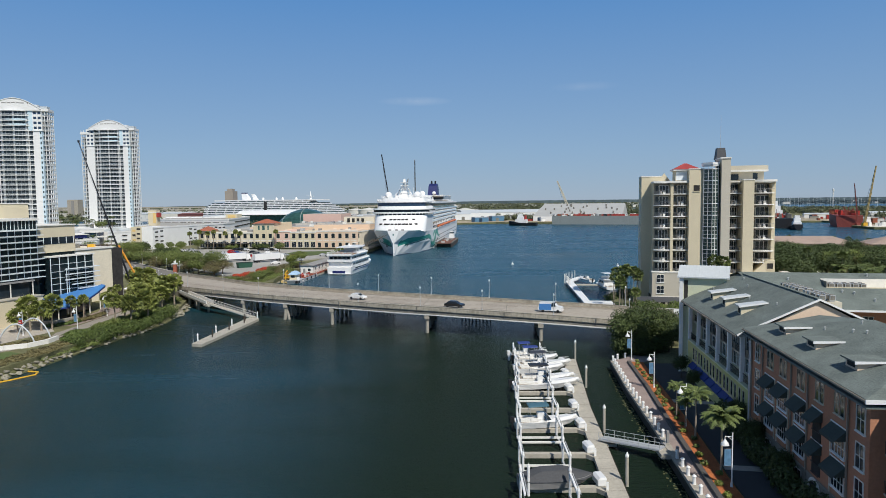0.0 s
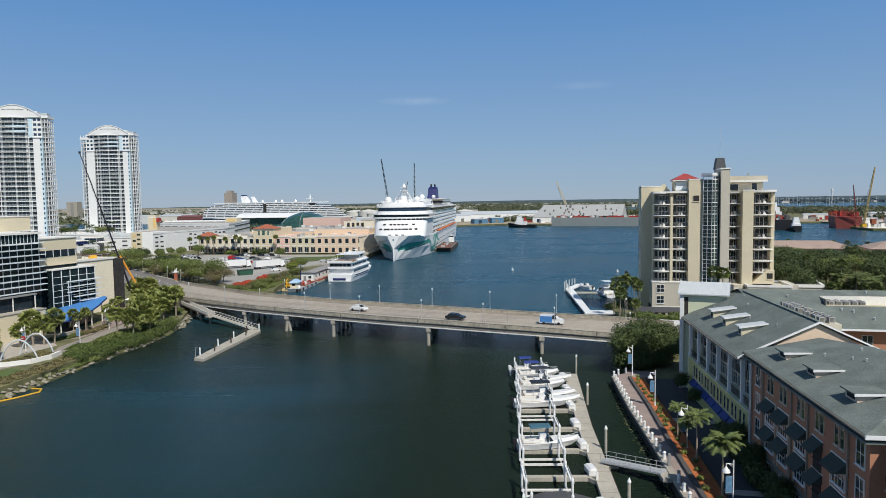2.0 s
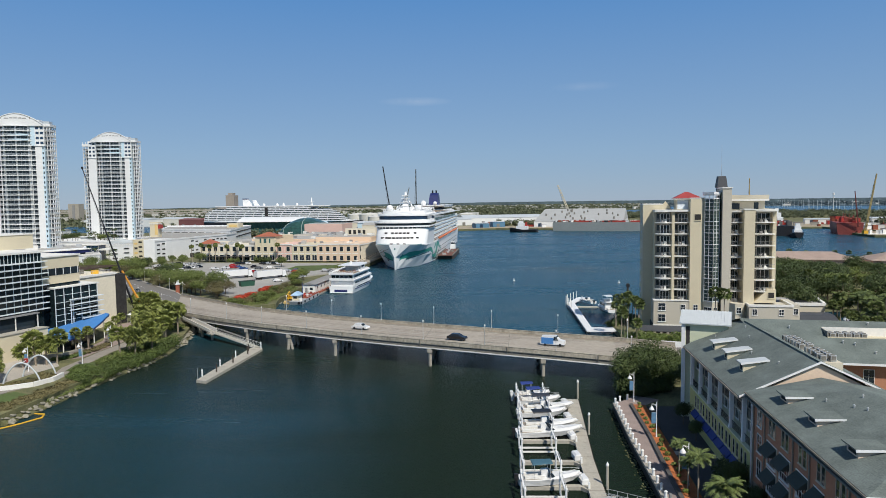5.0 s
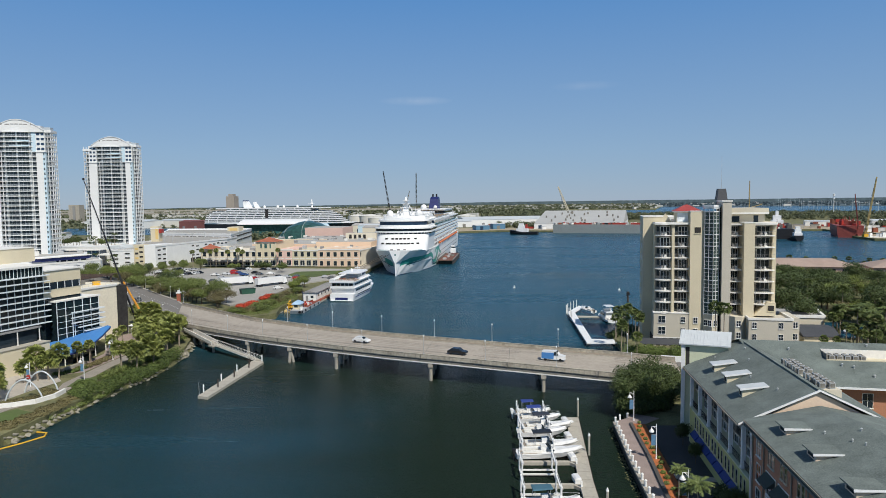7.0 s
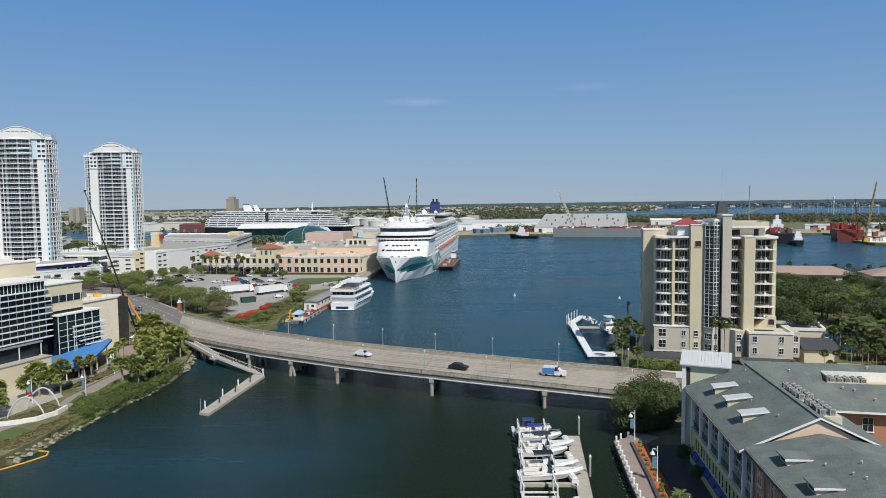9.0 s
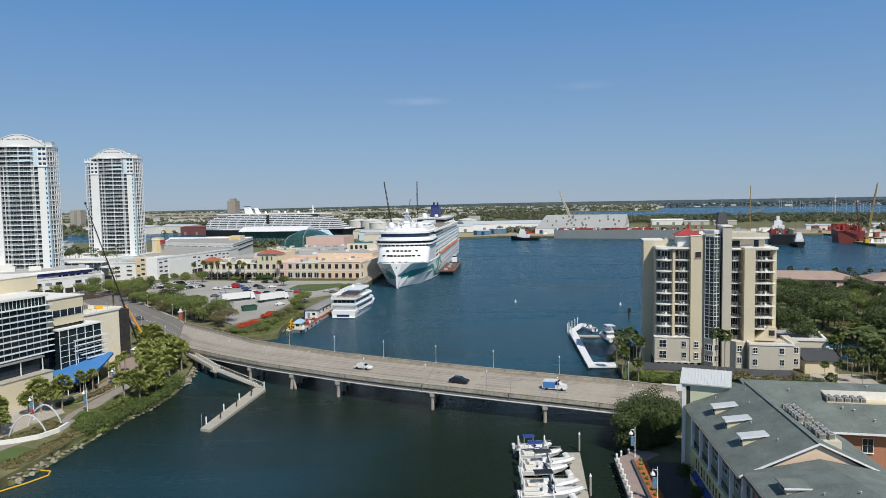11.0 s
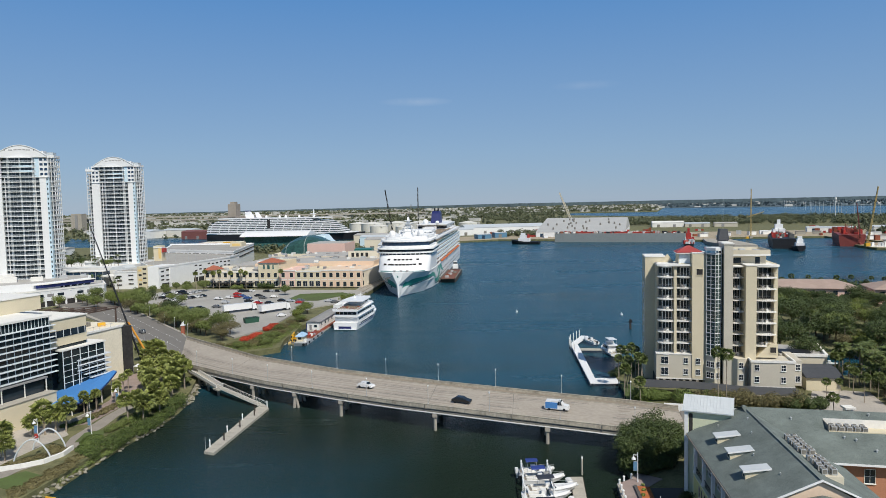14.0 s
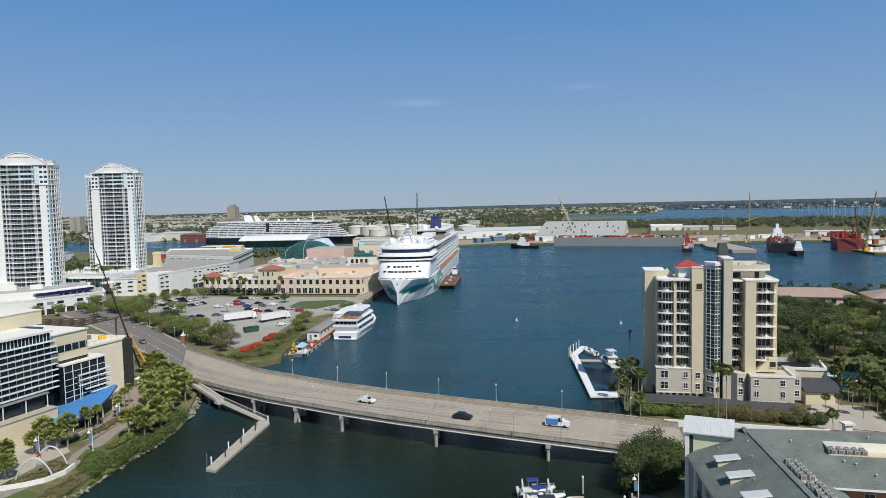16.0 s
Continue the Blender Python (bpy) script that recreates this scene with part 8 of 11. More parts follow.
# warehouses and sheds of the port, white and grey
def shed(x, y, w, d, h, rz, wall, roof_mat, label, group="port warehouses"):
    t = thing("warehouse", label, "warehouse", group, pose(x, y, 2, 0, 0, rz))
    part("wall", G().box(-w / 2, -d / 2, 0, w / 2, d / 2, h), wall, t)
    part("roof", G().add([(-w / 2 - 0.4, -d / 2 - 0.4, h), (w / 2 + 0.4, -d / 2 - 0.4, h), (w / 2 + 0.4, d / 2 + 0.4, h), (-w / 2 - 0.4, d / 2 + 0.4, h), (-w / 2 - 0.4, 0, h + d * 0.07), (w / 2 + 0.4, 0, h + d * 0.07)], [(0, 1, 5, 4), (2, 3, 4, 5), (1, 2, 5), (3, 0, 4), (3, 2, 1, 0)]), roof_mat, t)
    n = max(1, int(w / 20))
    for i in range(n):
        part("door", G().box(-w / 2 + (i + 0.3) * w / n, -d / 2 - 0.12, 0, -w / 2 + (i + 0.3) * w / n + 4.5, -d / 2 + 0.02, min(h - 0.6, 4.8)), random.choice((DARKCON, GREYROOF, BLUEGLASS)), t)
    return t


shed(60, 1110, 130, 60, 10, 10, WHITE, METALROOF, "long white metal warehouse in the port")
shed(-20, 1050, 60, 40, 9, 8, WHITE, METALROOF, "white metal warehouse in the port")
big = shed(186, 1050, 120, 230, 7, -15, WHITE, mat("bleached_sheet_roof", (0.42, 0.42, 0.405), 0.7, 0.12, 0.6, 0.04, 0.05), "very wide warehouse with a bleached white sheet roof")
for i in range(26):
    vx, vy = random.uniform(-54, 54), random.uniform(-105, 0)
    part("roof_vent", G().cyl(vx, vy, 7 + (115 + vy) * 0.14, 10 + (115 + vy) * 0.14, 1.2, 1.0, 8), DARKCON, big)
shed(352, 1200, 52, 34, 8, -12, OFFWHITE, OFFWHITE, "white arched shed in the port")
shed(396, 1180, 40, 26, 6, -14, GREYSTUCCO, METALROOF, "pale metal shed in the port")
shed(440, 1170, 36, 24, 6, -14, GREYSTUCCO, FLATROOF, "pale metal shed in the port")
shed(24, 940, 20, 14, 6, 20, mat("blue_sheet_wall", (0.08, 0.19, 0.30), 0.6), METALROOF, "blue-walled metal shed on the quayside")
shed(48, 962, 18, 12, 7, 18, bpy.data.materials["blue_sheet_wall"], METALROOF, "blue-walled metal shed on the quayside")
shed(560, 900, 60, 26, 8, -20, OFFWHITE, METALROOF, "pale metal shed in the boatyard")
shed(500, 950, 60, 20, 6, -20, OFFWHITE, METALROOF, "pale metal shed in the boatyard")
# cruise terminal buildings
ct = thing("cruise_terminal", "cruise terminal with a broad white barrel roof and teal glass", "building")
part("hall", G().box(-268, 818, 2, -182, 860, 17), TEALGLASS, ct)
part("roof", G().loft([[(-272, 812 + 52 * i / 8, 17 + 5.0 * math.sin(math.pi * i / 8)) for i in range(9)] + [(-272, 864, 16.4), (-272, 812, 16.4)], [(-190, 812 + 52 * i / 8, 17 + 5.0 * math.sin(math.pi * i / 8)) for i in range(9)] + [(-190, 864, 16.4), (-190, 812, 16.4)]]), WHITE, ct, "white barrel roof")
part("blue_end", G().prism([(-190, 814), (-160, 820), (-160, 858), (-190, 862)], 2, 16, [(-190, 814), (-172, 822), (-172, 856), (-190, 862)]), PALEBLUE, ct)
part("side_block", G().box(-330, 836, 2, -272, 866, 9), BEIGE, ct)
part("red_block", G().box(-330, 826, 2, -308, 836, 9), TILEROOF, ct)
part("yellow_block", G().box(-290, 806, 2, -278, 818, 11), YELLOW, ct)
shed(-120, 905, 50, 30, 10, -12, BEIGE, FLATROOF, "beige flat-roofed shed by the terminal")
shed(-90, 760, 40, 30, 12, -5, BEIGE, FLATROOF, "beige flat-roofed shed by the terminal")
shed(-72, 690, 24, 60, 11, -3, OFFWHITE, METALROOF, "pale metal shed on the quay")
shed(-100, 820, 50, 26, 12, -5, PALEBLUE, METALROOF, "pale blue shed by the terminal")
shed(-95, 540, 30, 24, 9, -8, BEIGE, TILEROOF, "beige pavilion with tiled roof")
# storage tanks


def tank(x, y, r, h):
    t = thing("storage_tank", "large off-white cylindrical storage tank", "storage tank", "tank farm", pose(x, y, 2))
    part("shell", G().cyl(0, 0, 0, h, r, r, 28), TANKWHITE, t)
    part("roof", G().cyl(0, 0, h, h + r * 0.16, r, r * 0.1, 28), TANKWHITE, t)
    part("rim", G().cyl(0, 0, h - 0.5, h, r + 0.25, r + 0.25, 28), OFFWHITE, t)
    part("stair", lattice(G(), (r + 0.6, -r * 0.3, 0), (r * 0.3, -r - 0.6, h), 0.9, 6, 0.12), STEEL, t)


for x, y, r, h in ((-168, 1230, 20, 15), (-125, 1250, 20, 15), (-80, 1215, 21, 16), (-150, 1185, 16, 12), (-40, 1240, 21, 16), (-105, 1170, 15, 11), (-200, 1280, 18, 14), (5, 1255, 17, 13)):
    tank(x, y, r, h)
REDSHED = mat("dull_red_sheeting", (0.20, 0.075, 0.065), 0.7, 0.15, 0.6, 0.1, 0.05)
# silos and distant blocks on the left
SILOCON = mat("brownish_silo_concrete", (0.33, 0.29, 0.25), 0.9, 0.15, 0.5, 0.1, 0.05)
bl = thing("grain_silo", "brown-grey grain elevator with a tall head house", "silo")
part("silos", G().box(-545, 1500, 2, -445, 1530, 30), SILOCON, bl)
part("head_house", G().prism([(-524, 1496), (-506, 1496), (-506, 1526), (-524, 1526)], 30, 58), SILOCON, bl)
part("head_top", G().box(-520, 1500, 58, -510, 1520, 63), SILOCON, bl)
for i in range(20):
    part("silo", G().cyl(-541 + i * 4.8, 1499, 2, 31, 2.4, 2.4, 12), SILOCON, bl)
fb = thing("apartment_block", "pale mid-rise apartment block in the distance", "apartment building")
part("block", G().box(-921, 1568, 2, -896, 1590, 43), CONCRETE, fb)
part("window_bay", G().box(-911, 1566.5, 8, -905, 1568, 40), GREYROOF, fb)
shed(-436, 1102, 44, 30, 12, -15, REDSHED, REDSHED, "brick-red metal warehouse beside the channel")
shed(-560, 1160, 70, 40, 12, -15, OFFWHITE, METALROOF, "pale warehouse with a metal roof inland")
shed(-640, 1220, 80, 40, 10, -15, WHITE, METALROOF, "white warehouse with a metal roof inland")
shed(-500, 1190, 60, 36, 12, -15, TANKWHITE, METALROOF, "pale warehouse with a metal roof inland")
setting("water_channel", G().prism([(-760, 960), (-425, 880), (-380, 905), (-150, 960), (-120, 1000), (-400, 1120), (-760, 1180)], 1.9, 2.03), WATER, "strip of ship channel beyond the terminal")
# elevated highway on the left horizon
for k, (y, z, x0, x1) in enumerate(((2300, 15, -2600, -420), (2520, 20, -2700, -150), (2050, 11, -2300, -560))):
    hw = thing("highway_viaduct", "long pale concrete highway viaduct far inland", "viaduct", "distant viaducts")
    part("deck", G().ribbon([(x0 + (x1 - x0) * i / 12, y + 60 * math.sin(i * 0.5 + k), z + 3 * math.sin(i * 0.4)) for i in range(13)], [(x0 + (x1 - x0) * i / 12, y + 22 + 60 * math.sin(i * 0.5 + k), z + 3 * math.sin(i * 0.4)) for i in range(13)], 4.5), CONCRETE, hw)
    for i in range(18):
        s = i / 17
        part("pier", G().cbox(x0 + (x1 - x0) * s, y + 11 + 60 * math.sin(12 * s * 0.5 + k), 0, 4, 12, z - 1 + 3 * math.sin(12 * s * 0.4)), CONCRETE, hw)
# pylons and masts over the bay
for i in range(26):
    x = 1290 - i * 13.6 + random.uniform(-6, 6)
    y = 2850 - i * 50
    t = thing("power_pylon", "slender pale power pylon standing in the bay", "pylon", "pylons across the bay", pose(x, y, 0))
    part("pole", G().cyl(0, 0, 0, 30 + random.uniform(-3, 3), 0.5, 0.3, 5), METALROOF, t)
    part("arm", G().box(-3, -0.2, 25, 3, 0.2, 25.5), METALROOF, t)
tm = thing("telecom_mast", "tall pale telecommunication mast", "mast", at=pose(735, 1380, 2))
part("pole", G().cyl(0, 0, 0, 46, 0.9, 0.7, 6), WHITE, tm)
part("antennas", G().cyl(0, 0, 40, 44, 2.2, 2.2, 8).cyl(0, 0, 34, 36.5, 1.8, 1.8, 8), WHITE, tm)
# tile-roofed houses across the trees
for x, y, w, d, rz in ((170, 346, 44, 20, -14), (213, 334, 34, 20, -14)):
    t = thing("tile_roofed_house", "pink stucco house with a broad faded tile roof", "house", "houses behind the trees", pose(x, y, 1.3, 0, 0, rz))
    part("wall", G().box(-w / 2, -d / 2, 0, w / 2, d / 2, 7.0), PINK, t)
    part("roof", G().hip(-w / 2 - 1, -d / 2 - 1, w / 2 + 1, d / 2 + 1, 7.0, 10.2, 10, 9.6), PINKROOF, t, "faded tile roof")
    for i in range(int(w / 5)):
        part("window", G().box(-w / 2 + 2 + i * 5, -d / 2 - 0.08, 3.8, -w / 2 + 4 + i * 5, -d / 2 + 0.02, 5.8), GLASS, t)

# clutter of the port yard: containers, crates and small craft
YARD = [(60, 925), (120, 902), (262, 845), (300, 828), (338, 880), (440, 862), (452, 740), (420, 700), (470, 640), (640, 600), (640, 860), (520, 960), (330, 930), (120, 990)]
for i in range(135):
    while True:
        x, y = random.uniform(60, 640), random.uniform(600, 990)
        if inside_poly(x, y, YARD) and not (110 < x < 262 and y > 930):
            break
    k = random.random()
    if k < 0.6:
        tagged(part("yard_container", G().cbox(0, 0, 0, random.choice((6, 12)), 2.5, random.choice((2.6, 2.6, 5.2))), random.choice((OFFWHITE, RED, RUST, STEEL, BARGEGREY, WHITE)), None), "steel shipping container in the port yard", "container", "containers of the yard").matrix_basis = pose(x, y, 2.04, 0, 0, random.choice((-20, 70, 10)))
    else:
        t = thing("yard_hut", "small pale site hut in the port yard", "hut", "huts of the yard", pose(x, y, 2.04, 0, 0, random.uniform(-30, 30)))
        w, h = random.uniform(5, 12), random.uniform(3, 5)
        part("wall", G().cbox(0, 0, 0, w, 5, h), random.choice((OFFWHITE, WHITE, CONCRETE)), t)
        part("roof", G().cbox(0, 0, h, w + 0.6, 5.6, 0.4), random.choice((METALROOF, GREYROOF)), t)
rs = work_ship(236, 728, -16, 34, 10, 4, BLACK, "dark workboat with a tall red deckhouse at the pier", (OFFWHITE, STEEL, RED))
part("house", G().box(-3.5, 8, 4, 3.5, 20, 10).box(-2.5, 10, 10, 2.5, 18, 15).box(-1.2, 12, 15, 1.2, 16, 20), RED, rs, "red deckhouse")


# ---- plants ----
def leaves(g, rnd, cx, cy, cz, rx, ry, rz, n, size):
    """Scatters n bent leaf sprays through the outer part of an ellipsoid, most of them facing outwards."""
    for _ in range(n):
        u, v = rnd.uniform(-1, 1), rnd.uniform(0, 2 * math.pi)
        s = math.sqrt(1 - u * u)
        r = rnd.uniform(0.6, 1.08)
        o = Vector((s * math.cos(v), s * math.sin(v), u))
        p = Vector((cx + rx * r * o.x, cy + ry * r * o.y, cz + rz * r * o.z))
        face = (o + Vector((rnd.gauss(0, 0.45), rnd.gauss(0, 0.45), rnd.gauss(0.25, 0.45)))).normalized()
        a = face.orthogonal().normalized()
        a.rotate(Matrix.Rotation(rnd.uniform(0, 6.28), 3, face))
        b = face.cross(a) * size * rnd.uniform(0.4, 0.75)
        a = a * size * rnd.uniform(0.6, 1.3)
        c = face * size * 0.22
        g.add([p - a, p + b - c, p + a, p - b - c], [(0, 1, 2), (0, 2, 3)])


def tree_meshes(seed, height, radius, clumps, n, size, material, bark=BROWNBARK, trunk=0.25):
    """Trunk with limbs, and a crown of leaf sprays in uneven clumps."""
    rnd = random.Random(seed)
    t, c = G(), G()
    fork = height * 0.42
    t.tube((0, 0, -0.3), (rnd.uniform(-0.2, 0.2), rnd.uniform(-0.2, 0.2), fork), trunk, trunk * 0.7, 7)
    for i in range(clumps):
        a = 2 * math.pi * i / clumps + rnd.uniform(-0.5, 0.5)
        k = rnd.uniform(0.25, 0.72) if i else 0.05
        x, y = radius * k * math.cos(a), radius * k * math.sin(a)
        z = height * rnd.uniform(0.52, 0.82) if i else height * 0.82
        t.tube((0, 0, fork * 0.95), (x, y, z), trunk * 0.5, trunk * 0.12, 5)
        r = radius * rnd.uniform(0.34, 0.52)
        leaves(c, rnd, x, y, z, r, r, min(r * 0.9, height * 0.24), n // clumps, size)
    return mesh("trunk", t, bark), mesh("crown", c, material)


def plant(name, label, category, meshes, m, group):
    t = thing(name, label, category, group, m)
    for part_name, me in zip(("trunk", "crown"), meshes):
        share(part_name, me, t, Matrix())
    return t


def fan_palm_meshes(seed, height, radius, n=46, trunk=0.2, leaf_mat=None):
    """Cabbage palm: bare trunk and a round head of fan fronds, the lowest hanging."""
    rnd = random.Random(seed)
    t, c = G(), G()
    lean = (rnd.uniform(-0.4, 0.4), rnd.uniform(-0.4, 0.4))
    t.tube((0, 0, -0.3), (lean[0] * 0.4, lean[1] * 0.4, height * 0.5), trunk * 1.1, trunk * 0.9, 8)
    t.tube((lean[0] * 0.4, lean[1] * 0.4, height * 0.5), (lean[0], lean[1], height), trunk * 0.9, trunk, 8)
    o = Vector((lean[0], lean[1], height))
    for i in range(n):
        a = i * 2.399 + rnd.uniform(-0.3, 0.3)
        e = math.asin(-0.70 + 1.67 * (i + 0.5) / n) + rnd.uniform(-0.15, 0.15)
        d = Vector((math.cos(a) * math.cos(e), math.sin(a) * math.cos(e), math.sin(e)))
        side = d.cross(Vector((0, 0, 1))).normalized()
        up = side.cross(d).normalized()
        roll = rnd.uniform(-0.9, 0.9)
        side, up = side * math.cos(roll) + up * math.sin(roll), up * math.cos(roll) - side * math.sin(roll)
        hub = o + d * radius * rnd.uniform(0.42, 0.55)
        c.add([o + side * 0.03, o - side * 0.03, hub], [(0, 1, 2)])
        for k in range(9):
            f = (k - 4) / 4 * 1.45
            w = (d * math.cos(f) + side * math.sin(f) + up * 0.12 * abs(k - 4) / 4).normalized()
            tip = hub + w * radius * rnd.uniform(0.42, 0.58) - Vector((0, 0, radius * 0.14))
            b = up.cross(w).normalized() * radius * 0.075
            c.add([hub, hub + w * radius * 0.3 + b, tip, hub + w * radius * 0.3 - b], [(0, 1, 2), (0, 2, 3)])
    return mesh("trunk", t, BARK), mesh("crown", c, leaf_mat or FROND)


def feather_palm_meshes(seed, height, radius, n=24, trunk=0.17, leaf_mat=None):
    """Feather palm: tall trunk and long arching fronds with leaflets."""
    rnd = random.Random(seed)
    t, c = G(), G()
    for k in range(5):
        t.tube((0, 0, -0.3 + (height + 0.3) * k / 5), (0, 0, -0.3 + (height + 0.3) * (k + 1) / 5), trunk * (1.25 - 0.1 * k), trunk * (1.18 - 0.1 * k), 9)
    for i in range(n):
        a = 2 * math.pi * i / n + rnd.uniform(-0.25, 0.25)
        e0 = rnd.uniform(0.15, 1.2)
        p = Vector((0, 0, height))
        L = radius * rnd.uniform(0.85, 1.15)
        steps = 9
        for s in range(steps):
            e = e0 - (s / steps) * (1.2 + 0.5 * rnd.random())
            d = Vector((math.cos(a) * math.cos(e), math.sin(a) * math.cos(e), math.sin(e)))
            q = p + d * L / steps
            side = Vector((-math.sin(a), math.cos(a), 0))
            c.add([p + side * 0.025, p - side * 0.025, q], [(0, 1, 2)])
            w = L * 0.24 * math.sin(math.pi * (s + 1.2) / (steps + 1.2))
            for sg in (-1, 1):
                for k in range(3):
                    b = p.lerp(q, k / 3)
                    tip = b + side * sg * w + d * w * 0.5 - Vector((0, 0, w * rnd.uniform(0.25, 0.7)))
                    c.add([b, b + d * 0.13, tip], [(0, 1, 2)])
            p = q
    return mesh("trunk", t, BARK), mesh("crown", c, leaf_mat or FROND)


inside = inside_poly
RN = random.Random(7)
FANS = [fan_palm_meshes(i, h, r) for i, (h, r) in enumerate(((4.2, 2.5), (5.2, 2.7), (6.2, 2.5), (5.0, 3.0)))]
FEATHER = leaf_material("feather_fronds", (0.078, 0.112, 0.040))
FEATHERS = [feather_palm_meshes(20 + i, h, r, leaf_mat=FEATHER) for i, (h, r) in enumerate(((6.2, 3.0), (9.5, 2.9), (12.5, 2.7), (7.6, 2.8)))]
BROAD = [tree_meshes(40 + i, h, r, 14, 2600, 0.25, LEAF) for i, (h, r) in enumerate(((7.5, 4.2), (9.5, 5.0), (6.2, 3.6), (8.5, 4.6)))]
DARKTREE = [tree_meshes(60 + i, h, r, 18, 5200, 0.24, LEAFDARK, trunk=0.35) for i, (h, r) in enumerate(((10.0, 5.6), (8.5, 5.0)))]
DRYTREE = [tree_meshes(70 + i, h, r, 15, 1900, 0.19, LEAFDRY, trunk=0.16) for i, (h, r) in enumerate(((5.4, 3.2), (6.2, 3.6), (7.0, 4.0)))]
WOODDARK = [tree_meshes(64 + i, h, r, 15, 2300, 0.27, LEAFDARK, trunk=0.3) for i, (h, r) in enumerate(((9.5, 5.2), (8.2, 4.8), (11.0, 5.0)))]
BRIGHT = [tree_meshes(80 + i, h, r, 13, 2400, 0.25, LEAFBRIGHT) for i, (h, r) in enumerate(((6.5, 4.2), (8.2, 5.0)))]


def scatter_fans(spots, group, label="cabbage palm with a round grey-green fan crown"):
    for x, y, z in spots:
        plant("cabbage_palm", label, "palm tree", RN.choice(FANS), pose(x, y, z, 0, 0, RN.uniform(0, 360)) @ Matrix.Scale(RN.uniform(0.88, 1.12), 4), group)


# palms of the western waterfront park
shore_palms = [(-82.6, 160.2), (-79.8, 161.3), (-78.7, 167.7), (-83.8, 167.0), (-81.0, 172.5), (-84.6, 176.2), (-80.4, 178.0), (-87.0, 181.5), (-83.0, 184.6), (-89.5, 186.6), (-85.2, 189.6), (-82.0, 190.6), (-92.3, 191.0), (-88.4, 194.4), (-85.4, 197.0), (-94.6, 196.0), (-91.2, 199.4), (-88.0, 202.0), (-97.2, 201.0), (-94.0, 205.0), (-91.4, 208.6), (-100.6, 206.6), (-97.2, 210.6), (-95.2, 214.6), (-103.0, 212.6), (-100.4, 216.4), (-106.6, 219.8), (-103.6, 223.0), (-111.0, 226.6), (-108.0, 230.0)]
scatter_fans([(x + RN.uniform(-0.5, 0.5), y + RN.uniform(-0.5, 0.5), 2) for x, y in shore_palms], "palms along the park shore")
scatter_fans([(x, y, 2) for x, y in ((-98.6, 152.2), (-96.5, 152.8), (-95.1, 154.6), (-100.6, 150.6), (-97.2, 136.2), (-99.6, 138.4))], "palms round the pavilion")
SLIM = [fan_palm_meshes(8 + i, h, 1.45, 34, 0.15) for i, h in enumerate((4.4, 5.2))]
for k, (x, y) in enumerate(((-110.9, 161.4), (-109.1, 163.2), (-108.0, 162.4), (-97.7, 166.9), (-96.5, 166.0), (-95.7, 169.0), (-96.6, 171.4), (-112.6, 160.6), (-94.4, 176.0), (-96.5, 184.7), (-95.2, 179.4), (-97.4, 189.0))):
    plant("slim_palm", "slim young cabbage palm beside the pavilion terrace", "palm tree", SLIM[k % 2], pose(x, y, 2, 0, 0, 77 * k), "young palms by the pavilion")


def bush_strip(name, label, line, width, height, n, size, material, z=2.0, seed=3, group=""):
    """A run of shrubs along a line: one mesh of leaf sprays on short stems."""
    rnd = random.Random(seed)
    g = G()
    total = sum(math.dist(a, b) for a, b in zip(line, line[1:]))
    for a, b in zip(line, line[1:]):
        k = max(2, int(math.dist(a, b) / (width * 0.34)))
        for i in range(k):
            s = (i + rnd.random()) / k
            x, y = a[0] + (b[0] - a[0]) * s + rnd.uniform(-0.25, 0.25) * width, a[1] + (b[1] - a[1]) * s + rnd.uniform(-0.25, 0.25) * width
            h = height * rnd.uniform(0.7, 1.1)
            g.tube((x, y, z - 0.2), (x, y, z + h * 0.5), 0.05, 0.03, 4)
            leaves(g, rnd, x, y, z + h * 0.5, width * 0.5, width * 0.5, h * 0.5, max(20, int(n * math.dist(a, b) / total / k)), size)
    return tagged(part(name, g, material, None, label), label, "hedge", group)


bush_strip("shore_hedge", "dense green shrub hedge along the park shore", [(-81.6, 138), (-80.6, 144), (-79.8, 150), (-78.6, 158), (-78.2, 165), (-78.4, 172), (-79.4, 180)], 4.4, 3.2, 19000, 0.19, HEDGELEAF, 0.6, 5)
bush_strip("shore_hedge", "clipped dark green hedge beside the park path", [(-85, 153), (-83.6, 158), (-82.4, 164), (-81.8, 172), (-82.4, 180)], 2.6, 1.7, 6000, 0.2, LEAF, 2.0, 6)
bush_strip("clipped_hedge", "clipped flat-topped green hedge beside the park path", [(-82.8, 141.5), (-83.6, 145), (-85, 149)], 4.2, 1.3, 6500, 0.18, HEDGELEAF, 2.0, 7)
bush_strip("shore_shrubs", "ragged yellow-green grasses on the rocky shore", [(-84.4, 120), (-83, 128), (-82.2, 133), (-82.4, 138)], 3.4, 1.1, 5000, 0.2, LEAFDRY, 1.7, 8)
bush_strip("shore_shrubs", "green ground cover on the rocky shore", [(-82, 126), (-81.4, 132), (-80.4, 138), (-79.6, 144)], 2.4, 1.0, 3600, 0.2, LEAF, 0.6, 9)
bush_strip("garden_bed", "low shrubs round the arch sculpture", [(-95, 133), (-91, 138), (-88, 141.5), (-92, 144)], 2.2, 0.8, 2200, 0.18, LEAFDRY, 2.0, 10)
bush_strip("low_hedge", "low brownish shrubs between the path and the pavilion", [(-95.2, 162), (-93.6, 168), (-93.4, 174)], 2.4, 1.0, 3000, 0.18, LEAFDRY, 2.0, 50)
